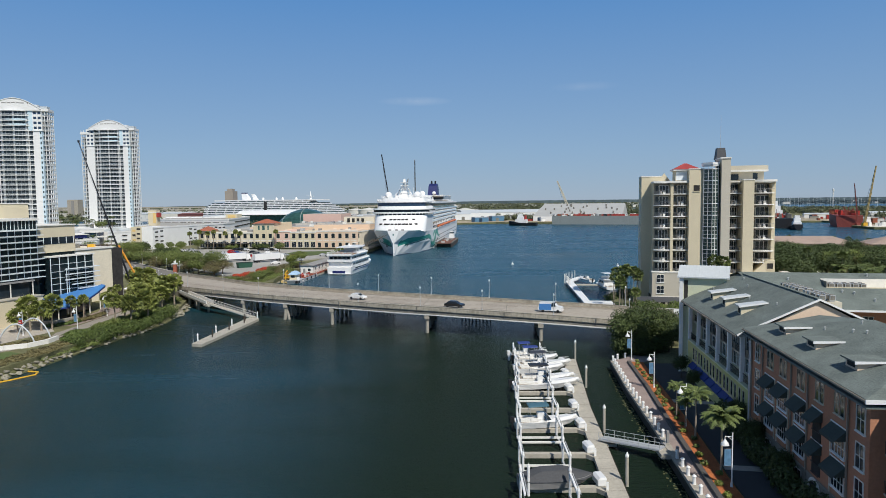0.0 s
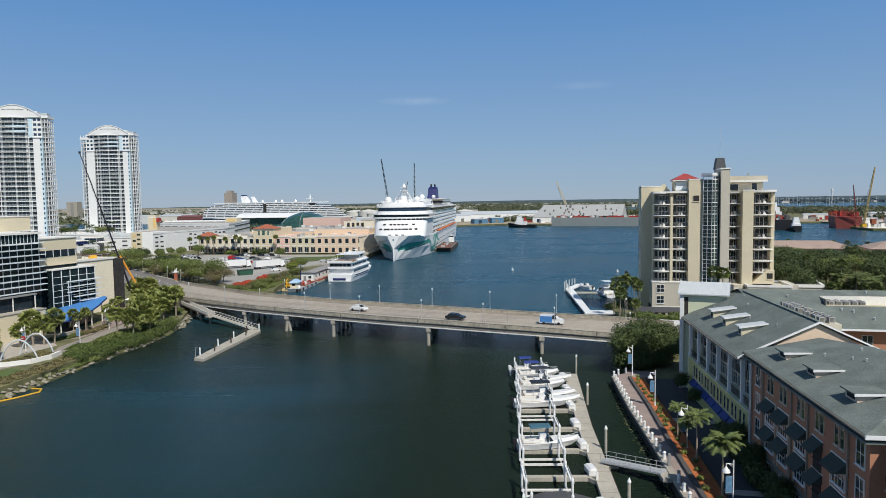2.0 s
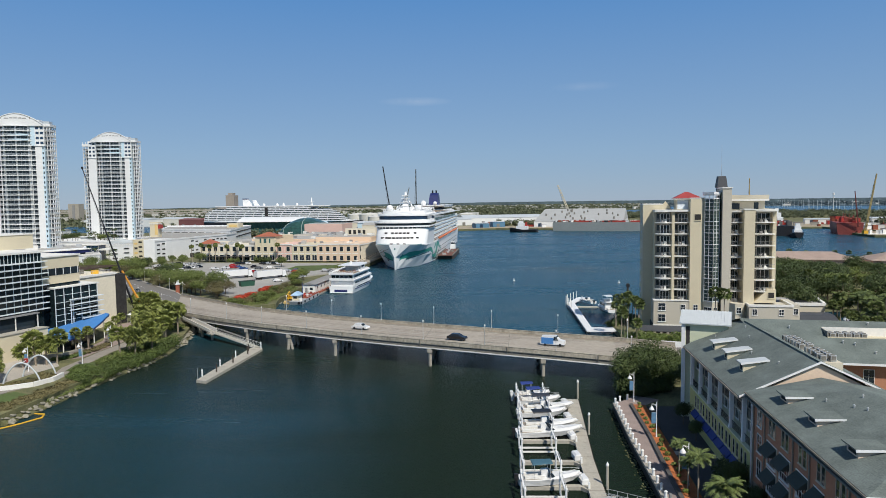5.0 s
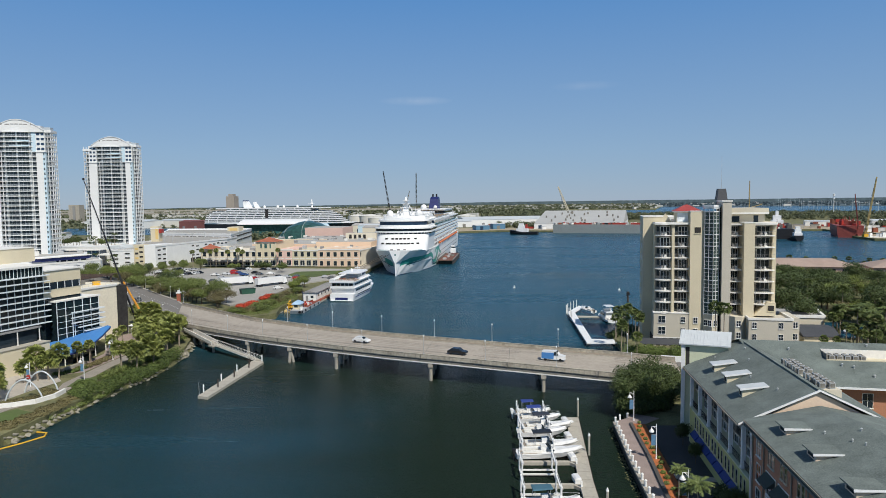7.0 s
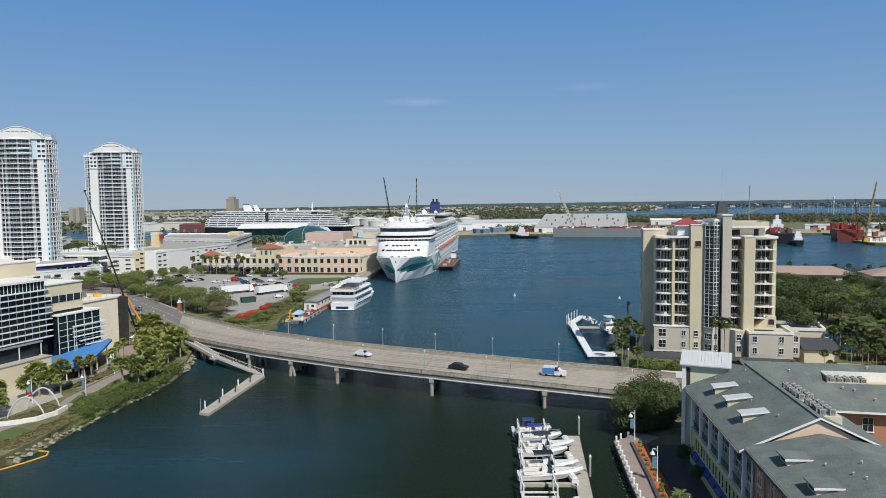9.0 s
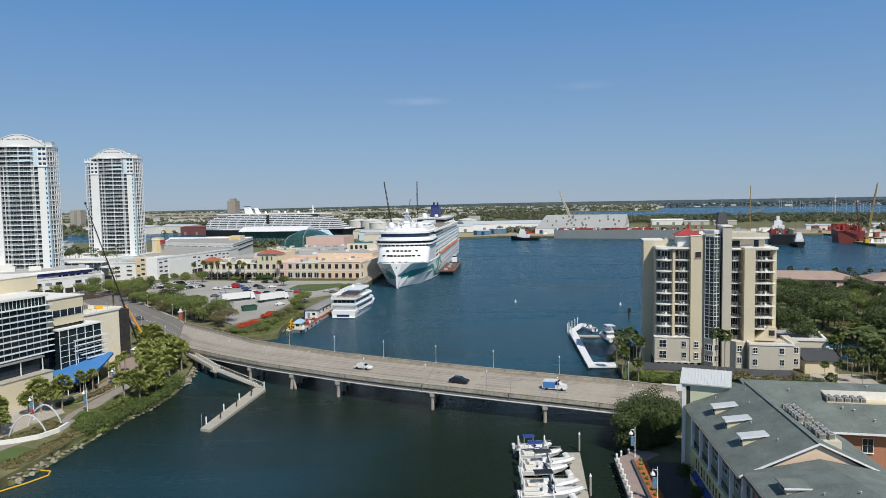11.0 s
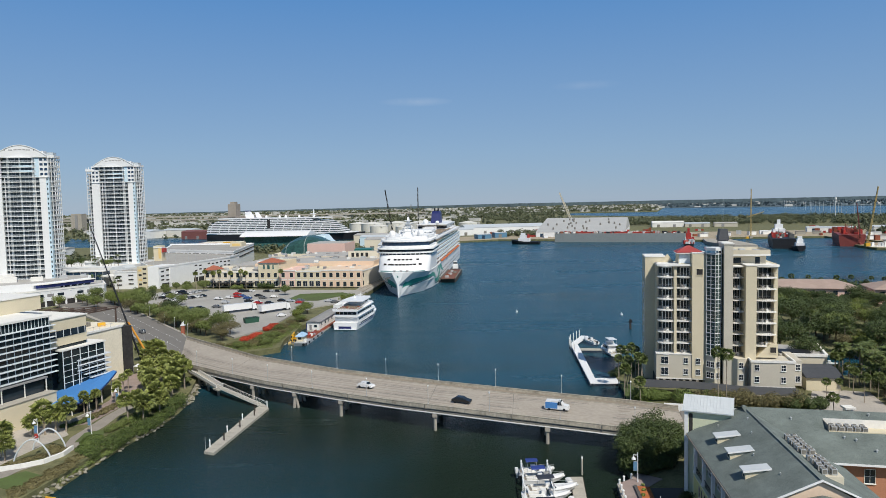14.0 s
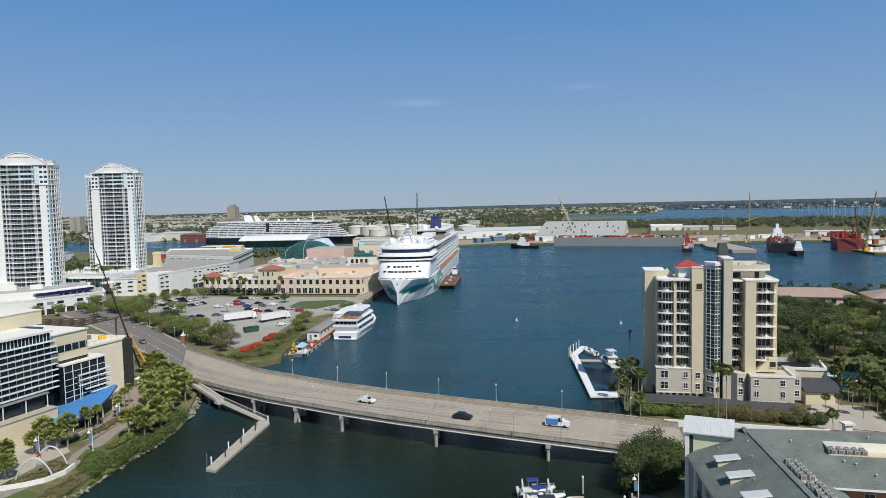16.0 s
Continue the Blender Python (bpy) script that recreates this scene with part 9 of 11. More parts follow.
bush_strip("low_hedge", "low green shrubs between the path and the pavilion", [(-97.6, 157.4), (-94.6, 160.2), (-94.2, 165)], 1.8, 0.9, 2600, 0.18, HEDGELEAF, 2.0, 51)
bush_strip("bank_shrubs", "ragged brownish-green scrub on the bank", [(-88, 250), (-81, 249), (-79.5, 258), (-79.5, 270), (-79, 284)], 4.6, 2.0, 9000, 0.2, LEAFDRY, 1.7, 52)
bush_strip("bridge_shrub", "rounded shrub beside the bridge abutment", [(-86.0, 199.5), (-84.2, 197.2)], 4.0, 2.8, 2600, 0.24, LEAF, 0.6, 11)
bush_strip("bank_shrubs", "thick green shrubs on the bank by the work barge", [(-92, 246), (-82, 243), (-75, 247), (-74, 256), (-74.5, 268), (-74.5, 280), (-74, 290)], 5.6, 2.6, 12000, 0.2, LEAF, 0.9, 12)
for i in range(34):
    s = i / 33
    a = along([(-92, 248, 0), (-84, 246, 0), (-78, 250, 0), (-77, 262, 0), (-77, 276, 0), (-76, 292, 0), (-75, 304, 0)], s)[0]
    m = pose(a.x + RN.uniform(-1.6, 2.6), a.y + RN.uniform(-1.5, 1.5), 1.2, 0, 0, RN.uniform(0, 360)) @ Matrix.Diagonal((RN.uniform(0.4, 0.7), RN.uniform(0.4, 0.7), RN.uniform(0.28, 0.5), 1))
    plant("bank_bush", "ragged olive bush on the bank below the car park", "bush", RN.choice(DRYTREE + BROAD[:2]), m, "bushes on the bank")
for line in ([(-86.4, 255), (-84.8, 262), (-84.2, 269)], [(-83.8, 277), (-83.2, 283), (-82.4, 288)]):
    bush_strip("flower_bed", "bank of dense orange-red flowers beside the car park", line, 3.2, 1.7, 5200, 0.17, BLOSSOM, 2.2, 13)
# trees between the road and the car park
for i in range(46):
    s = i / 45
    a = Vector((-196, 368)).lerp(Vector((-99, 262)), s) + Vector((RN.uniform(-3, 6.5), RN.uniform(-3.5, 5.5)))
    m = pose(a.x, a.y, 2.2, 0, 0, RN.uniform(0, 360)) @ Matrix.Diagonal((RN.uniform(0.9, 1.35), RN.uniform(0.9, 1.35), RN.uniform(0.7, 1.2), 1))
    if s < 0.28:
        plant("roadside_tree", "leafy green roadside tree", "tree", RN.choice(BRIGHT + BROAD), m, "roadside trees")
    elif RN.random() < 0.62:
        plant("roadside_tree", "thin-leaved brownish roadside tree", "tree", RN.choice(DRYTREE), m, "roadside trees")
    else:
        plant("roadside_tree", "leafy green roadside tree", "tree", RN.choice(BROAD + WOODDARK[:1]), m, "roadside trees")
for x, y in ((-176, 392), (-168, 402), (-160, 408), (-186, 380), (-206, 370), (-214, 380), (-150, 352), (-162, 366), (-104, 385), (-60, 345), (-64, 352), (-76, 300), (-77, 312), (-76, 320), (-182, 352), (-190, 342), (-203, 356), (-196, 350), (-209, 362), (-216, 352), (-224, 346)):
    plant("lot_tree", "leafy green tree at the edge of the car park", "tree", RN.choice(BROAD + BRIGHT), pose(x, y, 2.3, 0, 0, RN.uniform(0, 360)) @ Matrix.Scale(RN.uniform(0.6, 0.9), 4), "car park trees")
WASH = [fan_palm_meshes(90 + i, 9.6 + i, 1.8, 46, 0.22) for i in range(2)]
for k, x in enumerate((-2.5, 3.5, 8, 13, 20, 26.5, 31, 54)):
    plant("mall_palm", "tall slender palm in front of the shopping centre", "palm tree", WASH[k % 2], ML @ pose(x, -6.5 + (k % 3), 2.5, 0, 0, 40 * k), "palms by the shopping centre")
for x, y in ((-190, 405), (-186, 412), (-194, 398), (-182, 420), (-178, 426)):
    plant("garage_tree", "leafy tree beside the white garage", "tree", BROAD[2], pose(x, y, 2.2, 0, 0, 37 * x) @ Matrix.Scale(0.8, 4), "trees by the garage")
bush_strip("mall_hedge", "dark hedge before the shopping centre", [tuple((ML @ Vector(p))[:2]) for p in ((38, -4, 0), (48, -4.5, 0))], 3.0, 3.2, 2000, 0.3, LEAFDARK, 2.5, 14)
bush_strip("mall_hedge", "dark hedge before the shopping centre", [tuple((ML @ Vector(p))[:2]) for p in ((22, -8, 0), (30, -8.5, 0))], 2.6, 2.6, 1600, 0.3, LEAF, 2.5, 15)
# podium gardens of the farther tower
part_pod = thing("tower_podium", "pale podium of the farther tower with palms on its roof", "building")
part("block", G().box(-300, 456, 2, -236, 520, 14.0), OFFWHITE, part_pod)
part("terrace_rail", G().box(-300, 455.8, 14.0, -236, 456.1, 15.1), TOWERWHITE, part_pod)
part("pavilion", G().box(-262, 459, 14, -254, 464, 17.4).box(-263, 458, 17.4, -253, 465, 17.8), TOWERWHITE, part_pod)
for i in range(12):
    plant("podium_tree", "dark leafy tree on the tower podium", "tree", (BROAD + WOODDARK)[i % (len(BROAD) + len(WOODDARK))], pose(-297 + i * 5.2, 458.5 + 6 * ((i * 7) % 5) / 4, 14.0, 0, 0, 50 * i) @ Matrix.Scale(0.45 + 0.3 * ((i * 3) % 4) / 3, 4), "trees on the tower podium")
for i in range(18):
    plant("podium_palm", "dark feathery palm on the tower podium", "palm tree", FEATHERS[i % 2], pose(-298 + i * 3.5, 457.5 + 7 * ((i * 5) % 7) / 6, 14.0 if i % 6 else 13.9, 0, 0, 77 * i) @ Matrix.Scale(0.6 + 0.25 * ((i * 2) % 5) / 4, 4), "palms on the tower podium")
for i, (x, y) in enumerate(((-233, 424), (-236, 430), (-229, 418), (-240, 426), (-226, 412), (-244, 433), (-222, 420), (-216, 414))):
    plant("garage_palm", "dark feathery palm beside the garage", "palm tree", FEATHERS[i % 2], pose(x, y, 2.2, 0, 0, 50 * i) @ Matrix.Scale(0.9, 4), "palms by the garage")
# bridge-end trees on the island
for k, (x, y, s) in enumerate(((32.6, 131.8, 0.82), (36.6, 134.6, 0.98), (38.2, 139.6, 0.86), (41.6, 137.2, 0.82), (34.2, 136.8, 0.8), (39.8, 131.6, 0.72))):
    plant("bridge_end_tree", "dense dark green tree beside the bridge end", "tree", DARKTREE[k % 2], pose(x, y, 1.2, 0, 0, 67 * k) @ Matrix.Scale(s, 4), "bridge end trees")
bush_strip("bridge_thicket", "dense dark green thicket under the bridge end trees", [(30.8, 130.5), (33.0, 134.0), (36.5, 137.4), (40.5, 139.0)], 5.0, 6.0, 9000, 0.24, LEAFDARK, 0.4, 47)
bush_strip("bridge_thicket", "dense dark green thicket under the bridge end trees", [(33.0, 127.8), (36.0, 130.5), (40.0, 133.0)], 4.4, 4.6, 6000, 0.24, LEAFDARK, 1.2, 48)

# palms and hedges at the condominium
DUSKFROND = leaf_material("dusky_green_fronds", (0.092, 0.128, 0.044))
TALL = [fan_palm_meshes(110 + i, h, r, 30, 0.11, DUSKFROND) for i, (h, r) in enumerate(((6.4, 1.9), (10.0, 2.0), (13.2, 1.9), (8.2, 2.0)))]
for x, y, k, s in ((101.5, 180.5, 3, 0.75), (103.5, 186, 0, 0.9), (103, 192.5, 1, 0.75), (106.5, 196, 3, 1.0), (108.5, 189, 1, 0.85), (105, 175.5, 0, 0.9), (109, 182, 3, 1.0), (44.6, 200, 1, 0.85), (47.4, 197, 2, 0.75), (46, 193.6, 1, 0.95), (49.5, 201, 1, 0.8)):
    plant("courtyard_palm", "tall slim fan palm beside the condominium", "palm tree", TALL[k], pose(x, y, 1.3, 0, 0, RN.uniform(0, 360)) @ Matrix.Scale(s, 4), "palms by the condominium")
for x, y, s in ((107.5, 177, 0.62), (111, 186, 0.66), (109, 171, 0.6), (113, 178, 0.7)):
    plant("driveway_tree", "dark leafy tree shading the driveway", "tree", DARKTREE[1], pose(x, y, 1.2, 0, 0, 40 * x) @ Matrix.Scale(s, 4), "driveway trees")
bush_strip("bank_thicket", "dark low thicket on the bank by the pier", [(43.5, 203), (47, 206), (50, 210), (52.5, 216)], 4.2, 2.4, 5000, 0.26, LEAFDARK, 0.8, 45)
for x, y, k, s in ((40.8, 177.7, 1, 0.85), (45.1, 180, 2, 0.82), (43, 184, 1, 0.9), (42.0, 190, 1, 0.8), (46.6, 183.5, 1, 0.95), (41.8, 181.8, 0, 1.1), (48.3, 188, 1, 0.8), (44.2, 174.6, 0, 0.9), (63.5, 167.6, 2, 1.06), (61.8, 168.4, 2, 1.08), (85, 158.8, 0, 0.85), (92.5, 176.5, 0, 0.7), (97, 179, 0, 0.6), (99.5, 172, 3, 0.8)):
    plant("courtyard_palm", "tall slim fan palm beside the condominium", "palm tree", TALL[k], pose(x, y, 1.3, 0, 0, RN.uniform(0, 360)) @ Matrix.Scale(s, 4), "palms by the condominium")
bush_strip("condo_hedge", "tall clipped green hedge before the condominium", [(43.5, 177.5), (48, 176.6), (53, 175.4), (59, 174), (64, 172.8)], 3.8, 3.3, 11000, 0.22, HEDGELEAF, 1.3, 16)
bush_strip("condo_hedge", "tall clipped green hedge before the condominium", [(78, 168.8), (83, 168), (87, 167.2)], 3.4, 3.2, 4500, 0.24, LEAFDARK, 1.3, 17)
bush_strip("condo_shrubs", "brownish leafless shrubs before the condominium", [(58, 174), (64, 173), (71, 171.4), (78, 170), (84, 168.8)], 4.2, 4.2, 9000, 0.22, LEAFDRY, 1.3, 18)
bush_strip("street_hedge", "yellow-flowering low hedge by the street", [(76, 162.2), (81, 161.4)], 2.2, 1.2, 1400, 0.2, leaf_material("yellow_blossom", (0.36, 0.26, 0.02), 0.3), 1.6, 19)
bush_strip("street_hedge", "low green hedge along the street", [(50, 161.6), (60, 160.8), (70, 160.0), (84, 160)], 1.8, 1.3, 3000, 0.22, LEAF, 1.8, 20)
# the wooded ground beyond the condominium
DUSKFAN = [fan_palm_meshes(120 + i, h, 1.8, 26, 0.14, DUSKFROND) for i, h in enumerate((5.4, 7.0))]
WOOD_AREA = [(93, 206), (118, 196), (134, 204), (200, 232), (250, 285), (205, 306), (178, 320), (140, 332), (118, 300)]
for i in range(166):
    while True:
        x, y = RN.uniform(90, 260), RN.uniform(190, 335)
        if inside(x, y, WOOD_AREA) and not (104 < x < 124 and 200 < y < 222):
            break
    m = pose(x, y, 1.2, 0, 0, RN.uniform(0, 360)) @ Matrix.Scale(RN.uniform(0.75, 1.25) * (0.8 if y > 285 else 1.12), 4)
    k = RN.random()
    if k < 0.15:
        plant("wood_palm", "palm rising among the trees", "palm tree", RN.choice(TALL), m, "palms in the wood")
    elif k < 0.22:
        plant("wood_tree", "thin brownish tree in the wood", "tree", RN.choice(DRYTREE), m, "trees of the wood")
    elif k < 0.34:
        plant("wood_tree", "leafy mid-green tree in the wood", "tree", RN.choice(BROAD), m, "trees of the wood")
    elif k < 0.44:
        plant("wood_tree", "fresh green tree in the wood", "tree", RN.choice(BRIGHT), m, "trees of the wood")
    else:
        plant("wood_tree", "dark evergreen tree in the wood", "tree", RN.choice(WOODDARK), m, "trees of the wood")
for i in range(26):
    x, y = RN.uniform(101, 134), RN.uniform(168, 200)
    if inside(x, y, [(98, 150), (106, 168), (114, 192), (104, 196)]):
        continue
    plant("basin_tree", "leafy green tree beside the boat basin", "tree", RN.choice(BROAD + DARKTREE), pose(x, y, 1.2, 0, 0, RN.uniform(0, 360)) @ Matrix.Scale(RN.uniform(0.45, 0.75), 4), "trees by the basin")
for i in range(22):
    plant("wood_palm", "palm by the boat basin", "palm tree", RN.choice(FEATHERS[:2] + DUSKFAN), pose(RN.uniform(104, 126), RN.uniform(182, 200), 1.2, 0, 0, RN.uniform(0, 360)), "palms by the basin")
for i in range(14):
    plant("wood_palm", "palm on the skyline of the houses", "palm tree", DUSKFAN[i % 2], pose(165 + i * 5.4, 384 + RN.uniform(-4, 4) - (0.6 * max(0, i - 5)), 1.2, 0, 0, RN.uniform(0, 360)) @ Matrix.Scale(RN.uniform(0.7, 1.1), 4), "palms behind the houses")


bush_strip("shore_thicket", "low dark trees along the shore behind the houses", [(150, 372), (172, 388), (200, 393), (228, 378)], 6.0, 5.0, 5000, 0.5, LEAFDARK, 1.3, 44)


for i in range(24):
    x = 150 + 3.7 * i
    plant("wood_tree", "dark evergreen tree in the wood", "tree", RN.choice(WOODDARK + BROAD), pose(x, 331 - 0.26 * (x - 150) + RN.uniform(-5, 1), 1.2, 0, 0, RN.uniform(0, 360)) @ Matrix.Scale(RN.uniform(0.8, 1.12), 4), "trees of the wood")
for i in range(14):
    x = 196 + 4.4 * i
    plant("wood_tree", "leafy mid-green tree in the wood", "tree", RN.choice(WOODDARK + BROAD), pose(x, 352 - 0.3 * (x - 196) + RN.uniform(-6, 6), 1.2, 0, 0, RN.uniform(0, 360)) @ Matrix.Scale(RN.uniform(0.6, 0.9), 4), "trees of the wood")


# distant woods: leaf sprays by the thousand, one object a stretch
def far_woods(name, label, area, n, tree_h, size, seed, sprays, base=2.0, skip=None, leaf=None):
    rnd = random.Random(seed)
    g = G()
    xs, ys = [p[0] for p in area], [p[1] for p in area]
    made = 0
    while made < n:
        x, y = rnd.uniform(min(xs), max(xs)), rnd.uniform(min(ys), max(ys))
        if not inside(x, y, area) or (skip and noise.noise((x / skip, y / skip, 0)) < -0.05):
            continue
        made += 1
        h = tree_h * rnd.uniform(0.6, 1.25)
        leaves(g, rnd, x, y, base + h * 0.55, h * 0.55, h * 0.55, h * 0.45, sprays, size * rnd.uniform(0.8, 1.2))
    ob = part(name, g, leaf or FARLEAF, None, label)
    return tagged(ob, label, "woods", kind="stuff")


far_woods("far_woods", "belt of woods behind the port", [(60, 1330), (560, 1200), (900, 1060), (1400, 880), (1300, 1200), (900, 1400), (810, 1560), (500, 1600), (200, 1600)], 1800, 10, 1.6, 31, 48)
far_woods("far_woods", "belt of woods behind the port", [(-60, 1330), (200, 1420), (310, 2160), (390, 2620), (690, 2560), (960, 3400), (0, 3300), (-300, 1900)], 1300, 10, 3.0, 32, 20, skip=160)
far_woods("far_woods", "wooded land far inland", [(-2600, 1700), (-300, 1500), (0, 3300), (960, 3500), (1250, 4800), (-4000, 4800), (-4000, 2500)], 4200, 10, 5.0, 33, 12, skip=300)
# blue-grey base colour with the distance haze mixed in
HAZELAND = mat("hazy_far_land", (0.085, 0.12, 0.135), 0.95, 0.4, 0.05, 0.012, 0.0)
FARSHORE = [(960, 3330), (1206, 3110), (1524, 2990), (1709, 2860), (2700, 2500), (4600, 4925), (1325, 4925)]
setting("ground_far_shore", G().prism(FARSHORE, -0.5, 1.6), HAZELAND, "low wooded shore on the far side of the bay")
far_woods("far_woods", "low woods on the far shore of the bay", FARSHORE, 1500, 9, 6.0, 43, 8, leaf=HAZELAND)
# the last land before the sky, wooded, with haze painted into its colour
top = [(-4600 + 23 * i, 10 + 19 * min(1.0, max(0.0, (i - 95) / 120)) + 2.2 * noise.noise((i * 0.11, 3.1, 0)) + 1.4 * noise.noise((i * 0.7, 9.2, 0))) for i in range(401)]
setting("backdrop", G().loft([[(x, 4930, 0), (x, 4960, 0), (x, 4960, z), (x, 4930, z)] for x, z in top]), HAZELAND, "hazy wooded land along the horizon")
far_woods("far_woods", "green belt beyond the western blocks", [(-1500, 1020), (-640, 960), (-380, 1190), (-180, 1330), (-300, 1900), (-1300, 1900)], 1500, 9, 2.6, 41, 14, skip=120)
far_woods("far_woods", "trees among the terminal buildings", [(-420, 780), (-330, 760), (-100, 690), (-110, 720), (-300, 800)], 60, 8, 1.3, 35, 60)
far_woods("far_woods", "trees along the western blocks", [(-520, 560), (-300, 520), (-300, 640), (-540, 800)], 120, 9, 1.4, 36, 60)
far_woods("far_woods", "trees of the western blocks", [(-1000, 760), (-640, 820), (-640, 900), (-1000, 960)], 110, 10, 2.0, 37, 34)
far_woods("far_woods", "trees beside the port sheds", [(45, 985), (110, 960), (130, 985), (60, 1010)], 34, 9, 1.5, 38, 60)
far_woods("far_woods", "trees along the boatyard", [(480, 880), (900, 720), (1300, 620), (1300, 1000), (600, 1050)], 420, 11, 2.0, 39, 34)
# far-off roofs as pale specks among the trees
g = G()
for i in range(2600):
    x, y = RN.uniform(-3600, 2600), RN.uniform(1250, 4800)
    if inside(x, y, BAY) and (not inside(x, y, FARSHORE) or i % 5) or (x > 40 and y < 2600):
        continue
    g.cbox(x, y, 2, RN.uniform(8, 40), RN.uniform(8, 16), RN.uniform(4, 9), RN.uniform(-25, 25))
tagged(part("distant_buildings", g, mat("weathered_far_roofs", (0.50, 0.49, 0.46), 0.85, 0.3, 0.05, 0.01, 0.0), None, "scatter of pale distant buildings"), "scatter of pale low buildings far inland", "buildings", kind="stuff")
# low rooftops of the districts behind the shopping centre and the towers
for i in range(27):
    x, y = RN.uniform(-760, -300), RN.uniform(560, 860)
    if x > -360 and y < 700 or x > -470 and y > 740:
        continue
    shed(x, y, RN.uniform(24, 60), RN.uniform(16, 30), RN.uniform(6, 13), RN.uniform(-20, 10), RN.choice((OFFWHITE, BEIGE, WHITE, PEACH)), RN.choice((FLATROOF, METALROOF, GREYROOF)), "low pale commercial building with a flat roof", "western blocks")
for i in range(17):
    x, y = RN.uniform(-60, 620), RN.uniform(960, 1120)
    if y < 930 + 0.1 * x:
        continue
    t = thing("container_stack", "stack of steel shipping containers in the port yard", "containers", "container stacks", pose(x, y - 0.15 * x, 2, 0, 0, RN.uniform(-25, 5)))
    for k in range(3):
        part("container", G().box(-6 + k * 4.2, -1.3, 0, -2 + k * 4.2, 1.3, RN.choice((2.6, 5.2))), RN.choice((RUST, OFFWHITE, DARKCON, RED, STEEL)), t)


# ---- the island quay ----
QE = [(22.0, 40), (23.5, 67), (24.9, 89), (25.7, 105), (27.2, 124)]          # quay edge
QW = [(23.6, 40), (25.3, 67), (27.2, 89), (28.8, 105), (30.0, 122.5)]     # inner edge of the walk
setting("pavement_promenade", G().prism(QE + QW[::-1], 1.25, 1.42), PAVER, "brick-paved quayside promenade")
setting("pavement_tip", G().prism([(27.2, 124), (30.0, 122.5), (32.4, 122.5), (36, 126), (32, 129), (30, 126)], 1.25, 1.42), PAVER, "brick-paved end of the promenade")
setting("road_quay", G().prism([(26.0, 40), (28.0, 68), (30.1, 89), (31.3, 105), (32.7, 122), (38.6, 122), (38.2, 100), (35.5, 72), (31, 40)], 1.25, 1.37), ASPHALT, "dark asphalt service lane in the shade")
setting("pavement_crossing", G().prism([(30.2, 98.5), (38.4, 96.6), (38.5, 98.2), (30.3, 100.1)], 1.36, 1.385), PAVING, "pale paving band across the lane")
setting("pavement_crossing", G().prism([(28.6, 73.6), (35.0, 72.6), (35.2, 74.0), (28.8, 75.0)], 1.36, 1.385), PAVING, "pale paving band across the lane")
bed = thing("planting_bed", "long mulched planting bed with a dark kerb", "planting bed")
part("mulch", G().prism(QW + [(32.4, 122), (31.0, 105), (29.8, 89), (27.7, 68.5), (25.7, 40)], 1.3, 1.62), MULCH, bed, "red-brown mulch")
g = G()
for (a, b) in zip(QW, QW[1:]):
    g.beam((*a, 1.3), (*b, 1.3), 0.55, 0.5)
part("kerb", g, mat("dark_stone_kerb", (0.085, 0.08, 0.075), 0.8, 0.3), bed, "dark stone kerb wall")
g = G()
for a, b in zip(QE, QE[1:]):
    g.beam((a[0] + 0.12, a[1], -1.5), (b[0] + 0.12, b[1], -1.5), 0.5, 2.6)
setting("trim_seawall", g, mat("wet_seawall", (0.035, 0.033, 0.03), 0.6, 0.4, 2, 0.6, 0.3), "dark stained concrete seawall")
g = G()
for a, b in zip(QE, QE[1:]):
    g.beam((a[0] + 0.2, a[1], 1.1), (b[0] + 0.2, b[1], 1.1), 0.75, 0.4)
setting("trim_coping", g, CONCRETE, "pale concrete coping of the seawall")


def bollard(m):
    t = thing("bollard", "white concrete bollard with a rounded cap", "bollard", "bollards along the quay", m)
    part("post", G().cyl(0, 0, 0, 0.75, 0.2, 0.17, 10), WHITE, t)
    part("cap", G().cyl(0, 0, 0.75, 0.83, 0.17, 0.25, 10).cyl(0, 0, 0.83, 1.0, 0.25, 0.1, 10), WHITE, t)
    return t


first = None
y = 46.0
while y < 124:
    x = at_x([(q[1], q[0], 0) for q in QE], y).y + 0.25
    if not 78.6 < y < 82.6:
        m = pose(x, y, 1.5)
        first = copy_thing(first, m) if first else bollard(m)
    y += 2.35
for x, y in ((28.6, 125.2), (30.2, 126.2)):
    copy_thing(first, pose(x, y, 1.42))


